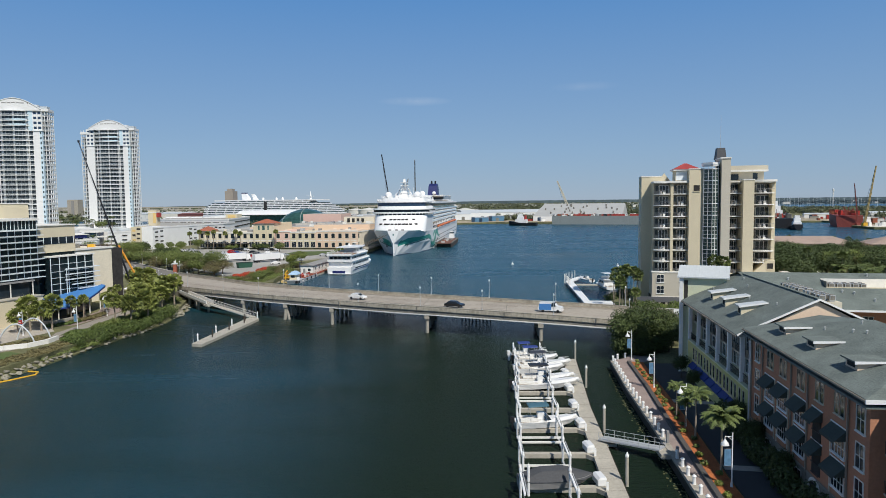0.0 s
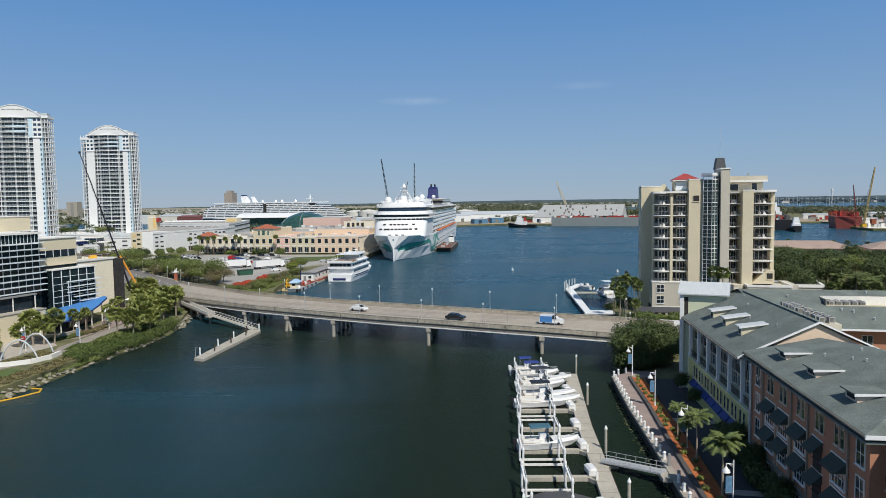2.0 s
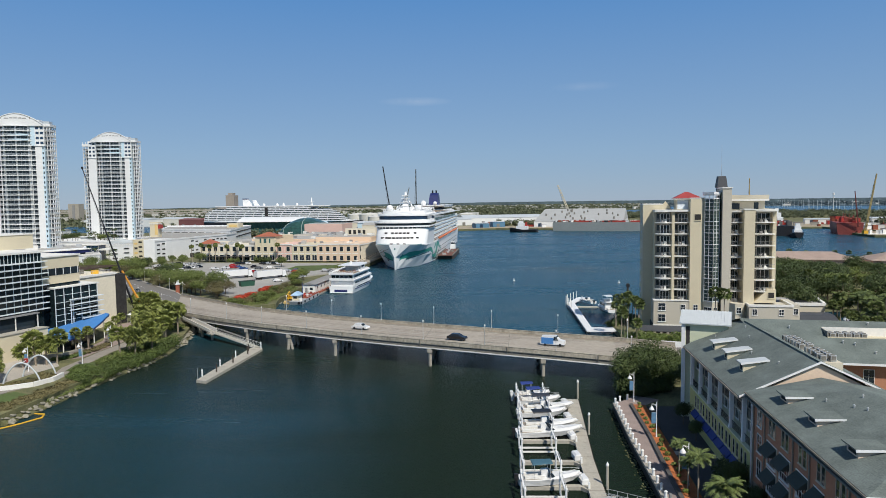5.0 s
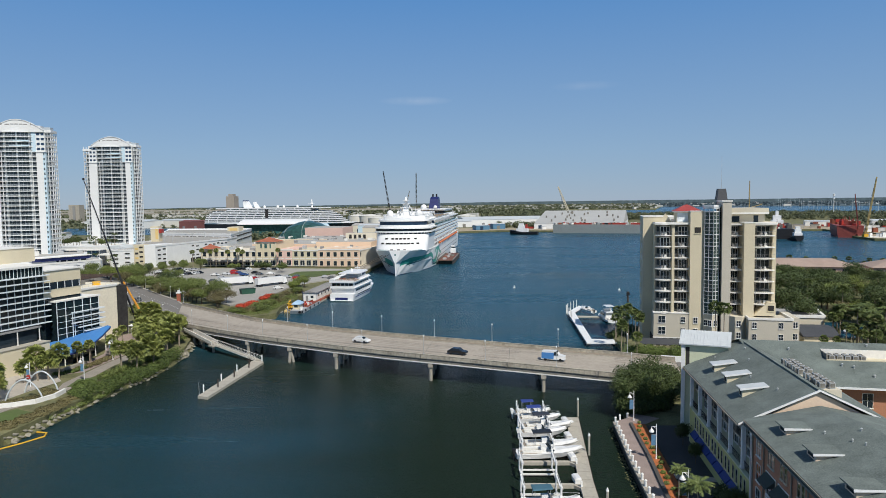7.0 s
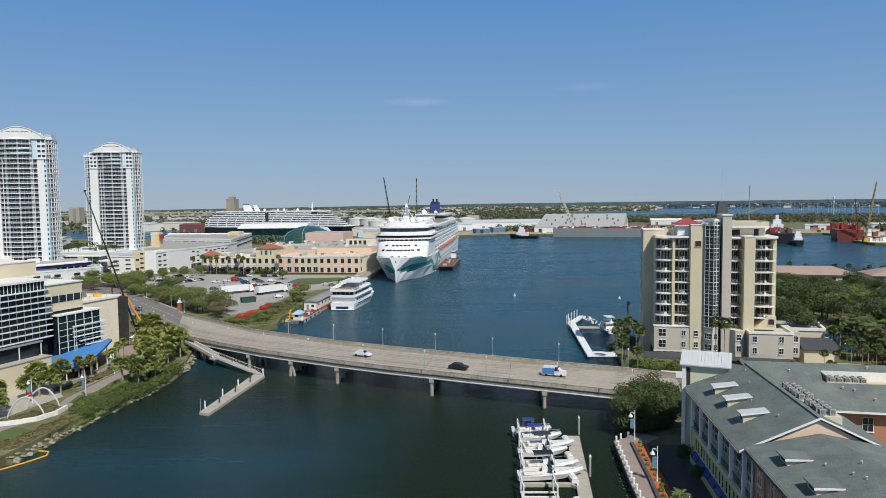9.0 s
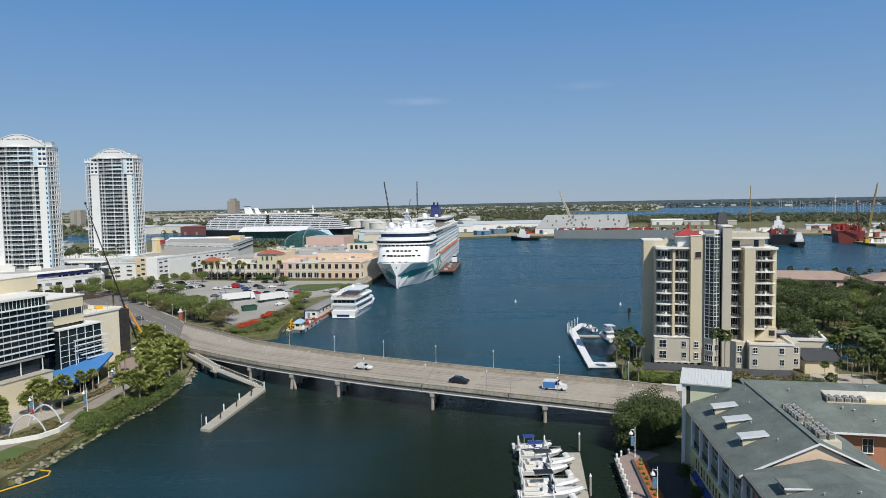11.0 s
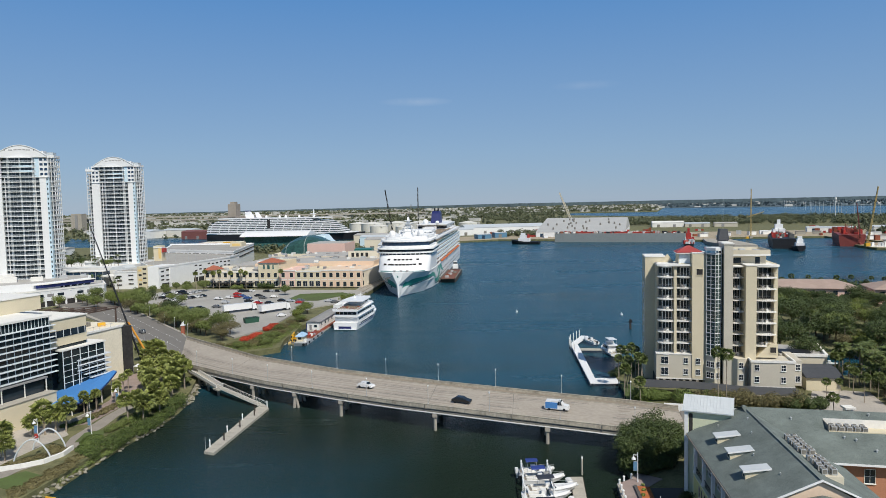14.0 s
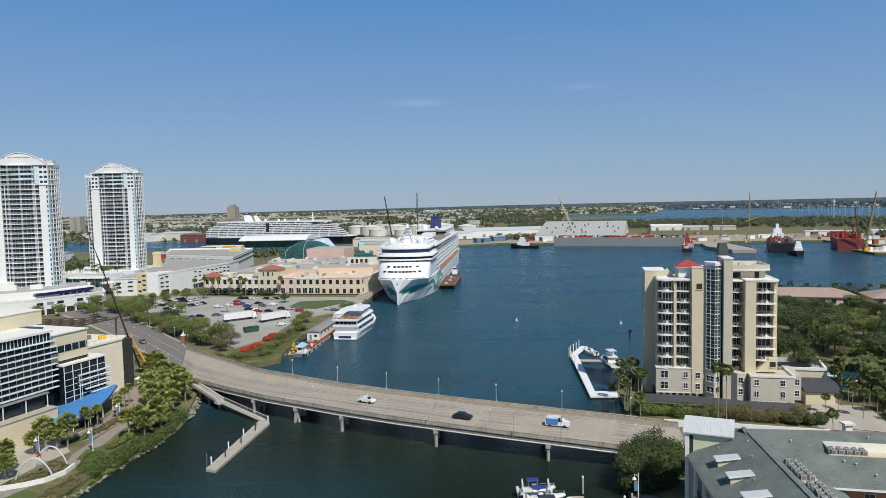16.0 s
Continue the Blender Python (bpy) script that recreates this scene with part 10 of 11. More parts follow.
def quay_lamp(m):
    t = thing("quay_lamp", "white promenade lamp with a hanging bell shade and blue banner", "street lamp", "promenade lamps", m)
    part("pole", G().cyl(0, 0, 0, 5.6, 0.085, 0.06, 10).cyl(0, 0, 0, 0.5, 0.15, 0.1, 10), WHITE, t)
    part("arm", G().tube((0, 0, 5.15), (-0.75, 0, 5.25), 0.045, 0.04).tube((0, 0, 4.8), (-0.5, 0, 5.2), 0.03, 0.03).tube((-0.75, 0, 5.25), (-0.75, 0, 4.95), 0.04, 0.04), WHITE, t)
    part("shade", G().cyl(-0.75, 0, 4.35, 4.6, 0.42, 0.34, 14).cyl(-0.75, 0, 4.6, 4.85, 0.3, 0.12, 14).cyl(-0.75, 0, 4.85, 4.98, 0.12, 0.06, 10), GELCOAT, t, "white bell shade")
    part("banner", G().box(-0.78, -0.015, 2.2, -0.12, 0.015, 3.9), mat("blue_banner", (0.10, 0.22, 0.36), 0.7, 0.35, 1.5, 1.2) if "blue_banner" not in bpy.data.materials else bpy.data.materials["blue_banner"], t, "printed blue banner")
    part("banner_rod", G().box(-0.8, -0.02, 3.9, 0, 0.02, 3.94).box(-0.8, -0.02, 2.16, 0, 0.02, 2.2), STEEL, t)
    return t


ql = quay_lamp(pose(31.0, 124.6, 1.42))
for x, y in ((29.9, 105.4), (28.9, 87.2), (27.5, 68.6), (26.2, 50)):
    copy_thing(ql, pose(x - 0.15, y, 1.6))
QUEEN = [feather_palm_meshes(31 + i, 6.0, 2.2, n=36, trunk=0.12, leaf_mat=FEATHER) for i in range(2)]
for x, y, k, s in ((28.4, 82.5, 0, 0.92), (27.6, 72.1, 1, 1.02), (28.6, 90.5, 0, 0.7), (28.3, 86.0, 1, 0.6)):
    plant("quay_palm", "feathery queen palm in the mulched quay bed", "palm tree", QUEEN[k], pose(x, y, 1.6, 0, 0, 40 * x) @ Matrix.Scale(s, 4), "palms of the quay")
for i in range(34):
    s = i / 33
    p = along([(q[0], q[1], 0) for q in QW], s)[0]
    bush = G()
    r = RN.uniform(0.3, 0.55)
    leaves(bush, RN, 0, 0, r * 0.55, r, r, r * 0.65, 150, 0.13)
    tagged(part("bed_shrub", bush, RN.choice((LEAF, LEAFBRIGHT)), None), "small green shrub in the mulch bed", "shrub", "shrubs of the quay bed").matrix_basis = pose(p.x + RN.uniform(0.6, 1.6), p.y, 1.6)
bush_strip("facade_shrubs", "dark shrubs at the foot of the apartments", [(31.5, 59), (32.5, 70), (33.6, 81), (34.4, 91)], 2.2, 3.4, 9500, 0.2, LEAFDARK, 1.3, 41)
for x, y, s in ((33.6, 84, 0.5), (33.2, 77.5, 0.46), (32.4, 69, 0.42), (35.4, 104, 0.36), (36.0, 112, 0.4)):
    plant("facade_tree", "small dark tree at the foot of the apartments", "tree", DARKTREE[1], pose(x, y, 1.3, 0, 0, 31 * x) @ Matrix.Diagonal((s * 0.7, s * 0.7, s * 1.15, 1)), "facade trees")

# ---- the marina ----
DL = [(13.9, 50), (14.9, 68), (15.7, 81.2), (16.7, 99.2), (19.2, 129.3)]
dk = thing("floating_dock", "long pale concrete floating dock with finger piers", "dock")
DRT = [(x + 2.1 + 0.3 * (y > 110), y) for x, y in DL]
part("walkway", G().prism(DL[::-1] + DRT, -0.4, 0.55), DOCKCON, dk, "pale concrete walkway")
for i in range(26):
    y = 52 + i * 3.0
    a = at_x([(q[1], q[0], 0) for q in DL], y).y
    part("slab_joint", G().box(a + 0.05, y, 0.55, a + 2.1, y + 0.05, 0.556), DARKCON, dk)
part("rub_strip", G().ribbon([(x + 0.01, y, 0.5) for x, y in DRT], [(x + 0.1, y, 0.5) for x, y in DRT], 0.3), DARKWOOD, dk)
FING = (125.3, 117.0, 107.2, 98.4, 89.7, 80.8, 71.2, 62.0)


def dock_box(x, y):
    t = thing("dock_box", "white fibreglass dock locker", "dock locker", "lockers on the fingers", pose(x, y, 0.56, 0, 0, 8))
    part("chest", G().box(-0.45, -0.95, 0, 0.45, 0.95, 0.62), GELCOAT, t)
    part("lid", G().prism([(-0.5, -1.0), (0.5, -1.0), (0.5, 1.0), (-0.5, 1.0)], 0.62, 0.86, [(-0.2, -0.9), (0.45, -0.9), (0.45, 0.9), (-0.2, 0.9)]), GELCOAT, t)
    return t


first = None
for k, y in enumerate(FING):
    xr = at_x([(q[1], q[0], 0) for q in DL], y).y
    part("finger_pier", G().prism([(xr - 8.3, y - 0.4), (xr - 0.9, y - 0.4), (xr + 0.1, y - 1.6), (xr + 0.1, y + 1.6), (xr - 0.9, y + 0.4), (xr - 8.3, y + 0.4)], -0.3, 0.5), DOCKCON, dk)
    b = pose(xr - 0.35, y + 0.9, 0.56, 0, 0, 8)
    first = copy_thing(first, b) if first else dock_box(xr - 0.35, y + 0.9)
    part("pedestal", G().cbox(xr + 0.1, y - 1.0, 0.5, 0.25, 0.25, 0.9), WHITE, dk)


def pile(x, y, h, r=0.19, cap=True, material=DOCKCON, name="mooring_pile", label="pale mooring pile with a white cone cap", group="mooring piles"):
    t = thing(name, label, "pile", group, pose(x, y, 0))
    part("shaft", G().cyl(0, 0, -2, h, r, r * 0.95, 10), material, t)
    if cap:
        part("cap", G().cyl(0, 0, h - 0.05, h + 0.1, r * 1.15, r * 1.15, 10).cyl(0, 0, h + 0.1, h + 0.5, r * 1.15, 0.03, 10), WHITE, t, "white cone cap")
    return t


for x, y in ((21.9, 131.6), (20.35, 111.2), (18.85, 89.6), (17.75, 72.4), (16.9, 55)):
    pile(x, y, 3.3)
# boat lifts: paired piles with top beams
lp = pile(7.0, 70.0, 3.0, 0.15, True, WHITE, "lift_pile", "white boat lift pile with cone cap", "boat lift piles")
slots = [(128.4, 9.4), (121.2, 9.2), (112.2, 8.9), (102.9, 8.2), (94.0, 7.8), (85.3, 7.3), (76.0, 6.9), (66.8, 6.4)]
for y, x in slots:
    x += 0.9 + 0.8 * (y - 66) / 62
    lf = thing("boat_lift", "white aluminium boat lift between piles", "boat lift", "boat lifts", pose(x, y, 0))
    for dx in (-1.2, 3.9):
        for dy in (-2.6, 2.6):
            if not (dx == -1.2 and dy == -2.6 and y == slots[-1][0]):
                copy_thing(lp, pose(x + dx, y + dy, 0))
        part("top_beam", G().box(dx - 0.1, -2.6, 2.55, dx + 0.1, 2.6, 2.78), WHITE, lf)
        part("cradle_beam", G().box(dx - 0.1, -2.5, 0.15, dx + 0.1, 2.5, 0.4), STEEL, lf)
        part("drive_pipe", G().tube((dx + 0.25, -2.5, 2.7), (dx + 0.25, 2.5, 2.7), 0.05), STEEL, lf)
        for dy in (-2.3, 2.3):
            part("cable", G().cyl(dx, dy, 0.3, 2.6, 0.02, 0.02, 4), STEEL, lf)
    part("bunk", G().box(-1.4, -1.0, 0.4, 4.4, -0.7, 0.6), OFFWHITE, lf)
    part("bunk", G().box(-1.4, 0.7, 0.4, 4.4, 1.0, 0.6), OFFWHITE, lf)
ZB = 0.62
cabin_boat("motor_boat", "white centre-console boat with a royal blue canvas top", 7.2, 2.5, pose(12.9, 130.6, ZB, 0, 0, 4), ROYAL, 2)
cabin_boat("motor_boat", "white bowrider with blue cover on the lift", 8.2, 2.7, pose(13.9, 127.0, ZB, 0, 0, 5), ROYAL, 1)
cabin_boat("motor_boat", "white express cruiser with a dark canopy", 9.6, 3.0, pose(15.0, 122.6, ZB, 0, 0, 6), mat("dark_bimini", (0.03, 0.035, 0.05), 0.7), 0)
cabin_boat("motor_boat", "white open runabout with twin outboards", 8.4, 2.6, pose(13.8, 119.4, ZB, 0, 0, 4), None, 2)
cabin_boat("motor_boat", "white sport cruiser with a black canvas canopy", 9.8, 3.1, pose(14.1, 113.0, ZB, 0, 0, 5), BLACK, 0)
cabin_boat("motor_boat", "large white sport cruiser on the lift", 11.2, 3.3, pose(13.7, 109.6, ZB, 0, 0, 6), None, 1)
cabin_boat("motor_boat", "white deck boat with a teal canvas top", 8.6, 2.8, pose(11.4, 90.6, ZB, 0, 0, 5), mat("teal_canvas", (0.05, 0.13, 0.18), 0.8), 1)
cabin_boat("motor_boat", "boat wrapped in a charcoal fabric cover", 8.0, 2.8, pose(10.0, 71.4, ZB, 0, 0, 4), None, 0, True)
# gangway to the promenade
gw = thing("gangway", "grey aluminium gangway with tube railings", "gangway")
A_, B_ = Vector((17.6, 85.0, 0.75)), Vector((23.6, 79.6, 1.35))
part("ramp", G().beam(A_, B_, 1.6, 0.18), STEEL, gw)
n_ = (B_ - A_).cross(Vector((0, 0, 1))).normalized()
for s in (-0.75, 0.75):
    for dz in (0.5, 1.05):
        part("rail", G().tube(A_ + n_ * s + Vector((0, 0, dz)), B_ + n_ * s + Vector((0, 0, dz)), 0.03), STEEL, gw)
    for i in range(7):
        p = A_.lerp(B_, i / 6) + n_ * s
        part("rail_post", G().cyl(p.x, p.y, p.z, p.z + 1.08, 0.03, 0.03, 6), STEEL, gw)
part("landing", G().box(23.0, 77.9, 0.85, 25.4, 81.0, 1.38), CONCRETE, gw, "concrete landing")
part("gate_post", G().box(24.6, 81.3, 1.38, 24.9, 81.6, 3.0), GREYROOF, gw)
part("gate_post", G().box(24.6, 77.6, 1.38, 24.9, 77.9, 2.4), GREYROOF, gw)
part("dock_landing", G().box(16.2, 83.6, 0.2, 19.2, 86.2, 0.58), DOCKCON, gw)
# scum and oyster line at the seawall foot
g = G()
for i in range(420):
    s = RN.random()
    p = along([(q[0], q[1], 0) for q in QE[1:]], s)[0]
    r = RN.uniform(0.06, 0.22)
    g.cbox(p.x - 0.25 - abs(RN.gauss(0, 0.45)), p.y, 0.0, r, r * RN.uniform(0.6, 2), 0.05, RN.uniform(0, 90))
tagged(part("floating_debris", g, SCRUB, None, "pale floating debris"), "pale floating leaves and scum along the seawall", "debris", kind="stuff")

# ---- west bank: floating dock and ramp ----
wd = thing("floating_dock", "straight pale floating dock below the bridge", "dock")
part("walkway", G().prism([(-58.4, 144.6), (-55.9, 143.6), (-53.1, 175.8), (-54.8, 178.4), (-56.5, 177.2)], -0.4, 0.6), DOCKCON, wd)
for i in range(12):
    part("slab_joint", G().beam((-58.2 + 0.17 * i, 146.5 + 2.6 * i, 0.6), (-55.8 + 0.2 * i, 145.9 + 2.6 * i, 0.6), 0.06, 0.008), DARKCON, wd)
for x, y, dark in ((-58.2, 147.5, 0), (-56.4, 151.5, 1), (-57.6, 157.0, 0), (-55.7, 160.5, 1), (-56.9, 166, 0), (-55.0, 169.6, 1), (-55.9, 173, 1), (-53.8, 176.8, 0)):
    pile(x, y, 2.4 if dark else 1.9, 0.16, not dark, DARKWOOD if dark else WHITE, "dock_pile", "tarred timber dock pile" if dark else "short white dock pile with cap", "west dock piles")
part("light_pole", G().cyl(-58.3, 145.2, 0.6, 3.6, 0.05, 0.04, 6), STEEL, wd)
rp = thing("access_ramp", "white concrete ramp and truss gangway to the dock", "ramp")
R0, R1, R2 = Vector((-84.6, 203.6, 4.0)), Vector((-71.2, 189.8, 2.5)), Vector((-54.8, 177.0, 0.72))
part("ramp", G().beam(R0 - Vector((0, 0, 0.4)), R1 - Vector((0, 0, 0.3)), 2.1, 0.3), CONCRETE, rp)
rn = (R1 - R0).cross(Vector((0, 0, 1))).normalized()
for s in (-1.0, 1.0):
    part("ramp_wall", G().beam(R0 + rn * s, R1 + rn * s, 0.16, 0.85), OFFWHITE, rp, "white solid ramp wall")
for k in (0.25, 0.6, 0.95):
    p = R0.lerp(R1, k)
    part("ramp_pier", G().cyl(p.x, p.y, -2, p.z - 0.3, 0.35, 0.35, 10), CONCRETE, rp)
part("landing", G().cbox(R1.x, R1.y, 1.9, 2.8, 2.8, 0.4, -43), DOCKCON, rp)
part("gangway_floor", G().beam(R1, R2, 1.3, 0.12), DOCKCON, rp)
for s in (-0.8, 0.8):
    a, b = R1 + rn * s, R2 + rn * s
    part("truss_chord", G().tube(a + Vector((0, 0, 1.1)), b + Vector((0, 0, 1.1)), 0.06), OFFWHITE, rp)
    part("truss_chord", G().tube(a, b, 0.07), OFFWHITE, rp)
    for i in range(14):
        p, q = a.lerp(b, i / 14), a.lerp(b, (i + 1) / 14)
        part("truss_web", G().tube(p, q + Vector((0, 0, 1.1)), 0.03).tube(q, q + Vector((0, 0, 1.1)), 0.03), OFFWHITE, rp)
# rocks of the western shore
rocks = []
for k in range(6):
    rg = G()
    rnd = random.Random(90 + k)
    rings = []
    for zz, rr in ((-0.5, 0.7), (-0.1, 1.0), (0.3, 0.8), (0.52, 0.35)):
        rings.append([(rr * rnd.uniform(0.7, 1.15) * math.cos(2 * math.pi * i / 7), rr * rnd.uniform(0.7, 1.15) * math.sin(2 * math.pi * i / 7), zz * rnd.uniform(0.8, 1.2)) for i in range(7)])
    rocks.append(mesh("rock", rg.loft(rings), RIPRAP))
rr_ = thing("riprap_shore", "bank of pale limestone rocks along the park shore", "rocks")
for i in range(300):
    s = RN.random() * 0.92 if RN.random() < 0.55 else 0.6 + RN.random() * 0.34
    p = along([(x, y, 0) for x, y in WEST[1:11]], s)[0]
    k = RN.random()
    share("rock", RN.choice(rocks), rr_, pose(p.x + 1.5 - 2.6 * k, p.y + RN.uniform(-0.6, 0.6), 0.2 + 1.5 * k, RN.uniform(-20, 20), RN.uniform(-20, 20), RN.uniform(0, 360)) @ Matrix.Diagonal((RN.uniform(0.35, 0.85), RN.uniform(0.3, 0.6), RN.uniform(0.25, 0.5), 1)))
setting("ground_shore_slope", G().ribbon([(x + 1.0, y, 0.25) for x, y in WEST[1:11]], [(x - 2.0, y, 2.02) for x, y in WEST[1:11]], 1.5), SCRUB, "scrubby slope of the park shore")

rb_ = thing("riprap_bank", "band of pale rocks at the foot of the car park bank", "rocks")
for i in range(64):
    p = along([(-97, 243, 0), (-84, 241.6, 0), (-75, 244, 0), (-71.8, 252, 0), (-71.6, 268, 0), (-71.6, 284, 0), (-71, 300, 0)], RN.random() ** 1.2)[0]
    k = RN.random()
    share("rock", RN.choice(rocks), rb_, pose(p.x + 0.6 - 2.0 * k, p.y + RN.uniform(-0.6, 0.6) + 0.6 * k, 0.1 + 1.4 * k, RN.uniform(-20, 20), RN.uniform(-20, 20), RN.uniform(0, 360)) @ Matrix.Diagonal((RN.uniform(0.5, 1.0), RN.uniform(0.4, 0.8), RN.uniform(0.3, 0.6), 1)))

# ---- the park ----
setting("pavement_park_walk", G().ribbon([(-92, 124, 2.06), (-90.5, 131, 2.06), (-86.6, 137, 2.06), (-86.0, 143.5, 2.06), (-88, 150, 2.06), (-87.6, 158, 2.06), (-88.4, 166, 2.06), (-87.4, 178, 2.06), (-90, 192, 2.06), (-94, 206, 2.06), (-103, 222, 2.06)],
        [(-97, 123, 2.06), (-94.5, 129.6, 2.06), (-89.6, 134.6, 2.06), (-89.2, 143, 2.06), (-91.4, 150, 2.06), (-91.4, 158, 2.06), (-91.6, 166, 2.06), (-91, 178, 2.06), (-94, 192, 2.06), (-98, 206, 2.06), (-107, 222, 2.06)], 0.3), PATHCON, "greyish-brown winding park path")
setting("pavement_plaza", G().prism([(-112, 128), (-97, 132), (-95, 144), (-93, 152), (-98, 158), (-112, 160), (-126, 150)], 1.9, 2.05), PAVING, "pale paved plaza")
setting("pavement_terrace", G().prism([(-97, 158), (-92.4, 160), (-91.6, 178), (-95, 194), (-103, 214), (-106, 206), (-103, 192), (-98, 180)], 1.9, 2.06), PAVER, "brick-paved terrace beside the pavilion")
for pts in ([(-93.5, 124.5), (-85, 121), (-84, 128), (-89, 130.5)], [(-88.6, 146.8), (-84.6, 147.6), (-84.2, 151), (-86.4, 155.6), (-89.8, 153.0)]):
    setting("lawn_park", G().prism(pts, 1.95, 2.12), GRASS, "clipped green lawn in the park")
ar = thing("arch_sculpture", "pair of slender silver arches framing a red ornament", "sculpture")
for (ax, ay), (bx, by), h in (((-94.6, 134.9), (-87.8, 136.9), 4.6), ((-95.4, 142.5), (-88.6, 143.5), 4.6)):
    pts = [Vector((ax, ay, 2)).lerp(Vector((bx, by, 2)), i / 18) + Vector((0, 0, h * math.sin(math.pi * i / 18) ** 0.7)) for i in range(19)]
    part("arch", G().path(pts, 0.16), METALROOF, ar, "silver tubular arch")
part("cross_tube", G().tube((-91.2, 135.9, 6.6), (-92, 143, 6.6), 0.08), METALROOF, ar)
part("ornament", G().cyl(-91.6, 138.2, 6.2, 7.0, 0.45, 0.3, 8), RED, ar, "red ornament")
sw = thing("seat_wall", "curved white garden seat wall", "seat wall")
pts = [Vector((-97.5, 129.0, 2.0)), Vector((-94.6, 130.6, 2.0)), Vector((-91.2, 132.2, 2.0)), Vector((-88.0, 134.6, 2.0)), Vector((-86.4, 138.6, 2.0)), Vector((-86.6, 142.6, 2.0))]
g = G()
for p, q in zip(pts, pts[1:]):
    g.beam(p, q, 0.6, 0.9)
part("wall", g, OFFWHITE, sw)
bm_ = thing("floating_boom", "yellow floating boom by the rocky shore", "boom")
pts = [Vector((-86, 108, 0.08)), Vector((-82.4, 112.5, 0.08)), Vector((-79.2, 117, 0.08)), Vector((-77.4, 120.4, 0.08)), Vector((-78.2, 122.4, 0.08)), Vector((-80.4, 122.8, 0.08))]
g = G()
for p, q in zip(pts, pts[1:]):
    g.tube(p, q, 0.16, 0.16, 7)
part("float_line", g, YELLOW, bm_)
bs = quay_lamp(pose(-91.6, 172.5, 2.06))
for x, y in ((-90.6, 198), (-93.6, 208), (-87.6, 152), (-97, 147)):
    copy_thing(bs, pose(x, y, 2.06))
for x, y, r in ((-101, 206, 10), (-103.5, 209.5, -15)):
    t = thing("market_tent", "small white pop-up tent in the park", "tent", "park tents", pose(x, y, 2.06, 0, 0, r))
    part("roof", G().prism([(-1.6, -1.6), (1.6, -1.6), (1.6, 1.6), (-1.6, 1.6)], 2.4, 3.5, [(-0.1, -0.1), (0.1, -0.1), (0.1, 0.1), (-0.1, 0.1)]), WHITE, t)
    for sx in (-1.5, 1.5):
        for sy in (-1.5, 1.5):
            part("leg", G().cyl(sx, sy, 0, 2.4, 0.04, 0.04, 6), STEEL, t)
FRAMESTEEL = mat("dark_primer_steel", (0.09, 0.06, 0.048), 0.7, 0.3)
pg = thing("steel_roof_frame", "dark unfinished steel roof frame behind the office block", "steel frame", at=pose(-31, 19, 0))
for i in range(9):
    part("beam", G().beam((-150 + i * 4.2, 222 + i * 0.6, 14.2), (-143 + i * 4.2, 244 + i * 0.6, 14.2), 0.35, 0.5), FRAMESTEEL, pg)
for i in range(5):
    part("purlin", G().beam((-151 + i * 1.7, 222 + i * 5.4, 14.7), (-114 + i * 1.7, 227 + i * 5.4, 14.7), 0.3, 0.3), FRAMESTEEL, pg)
for x, y in ((-150, 223), (-133, 225), (-117, 227), (-144, 243), (-127, 246), (-110, 248)):
    part("post", G().cbox(x, y, 2, 0.5, 0.5, 12.3), FRAMESTEEL, pg)

# ---- the dock behind the bridge ----
nd = thing("white_pier", "white L-shaped timber pier by the condominium", "pier")
part("deck", G().prism([(35.0, 195.0), (37.2, 197.6), (40.2, 249), (37.6, 249.6)], 0.9, 1.25).prism([(35.0, 194.4), (43.4, 194.2), (43.6, 199.6), (37.0, 199.8)], 0.9, 1.26), WHITE, nd, "white painted deck")
part("branch", G().prism([(38.8, 238.5), (56, 236.5), (56.2, 239), (39, 241)], 0.85, 1.2), DOCKCON, nd)
part("tip", G().prism([(37.8, 249), (40.2, 248.4), (46.5, 262), (44.2, 263.4)], 0.9, 1.22), WHITE, nd)
for i in range(16):
    y = 196 + i * 3.5
    part("pile", G().cyl(35.2 + (y - 195) * 0.052, y, -2, 1.0, 0.2, 0.2, 8), DOCKCON, nd)
for i in range(9):
    y = 236 + i * 3.2
    x = 37.2 if y < 250 else 37.2 + (y - 250) * 0.5
    part("mooring_post", G().cyl(x, y, -2, 3.6, 0.16, 0.15, 8).cyl(x, y, 3.6, 3.95, 0.18, 0.03, 8), OFFWHITE, nd)
cabin_boat("motor_boat", "white express boat on a lift by the pier", 9.0, 3.0, pose(45.6, 252.5, 0.9, 0, 0, 110), None, 1, group="boats by the pier")
cabin_boat("cabin_cruiser", "white flybridge cabin cruiser moored stern first", 13.5, 4.4, pose(49.6, 238.5, 0.3, 0, 0, 98), GELCOAT, 0, False, True, group="boats by the pier")
cabin_boat("motor_boat", "small white boat in the basin", 7.0, 2.5, pose(112, 214, 0.4, 0, 0, 150), None, 1, group="boats in the basin")
cabin_boat("motor_boat", "small white boat in the basin", 8.0, 2.6, pose(116, 206, 0.4, 0, 0, 95), None, 1, group="boats in the basin")
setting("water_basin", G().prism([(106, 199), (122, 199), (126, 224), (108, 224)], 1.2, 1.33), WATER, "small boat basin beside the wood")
setting("pavement_drive", G().prism([(84, 160), (99, 154.5), (103, 168), (106, 181), (101, 183), (92, 183), (86, 172)], 1.2, 1.45), PAVING, "pale concrete driveway")
setting("lawn_strip", G().prism([(40.5, 172), (47, 170), (48, 184), (43.8, 196), (42.6, 186)], 1.25, 1.45), GRASS, "strip of lawn above the seawall")
gh = thing("gate_house", "small white gate pier with a flat roof", "gate house")
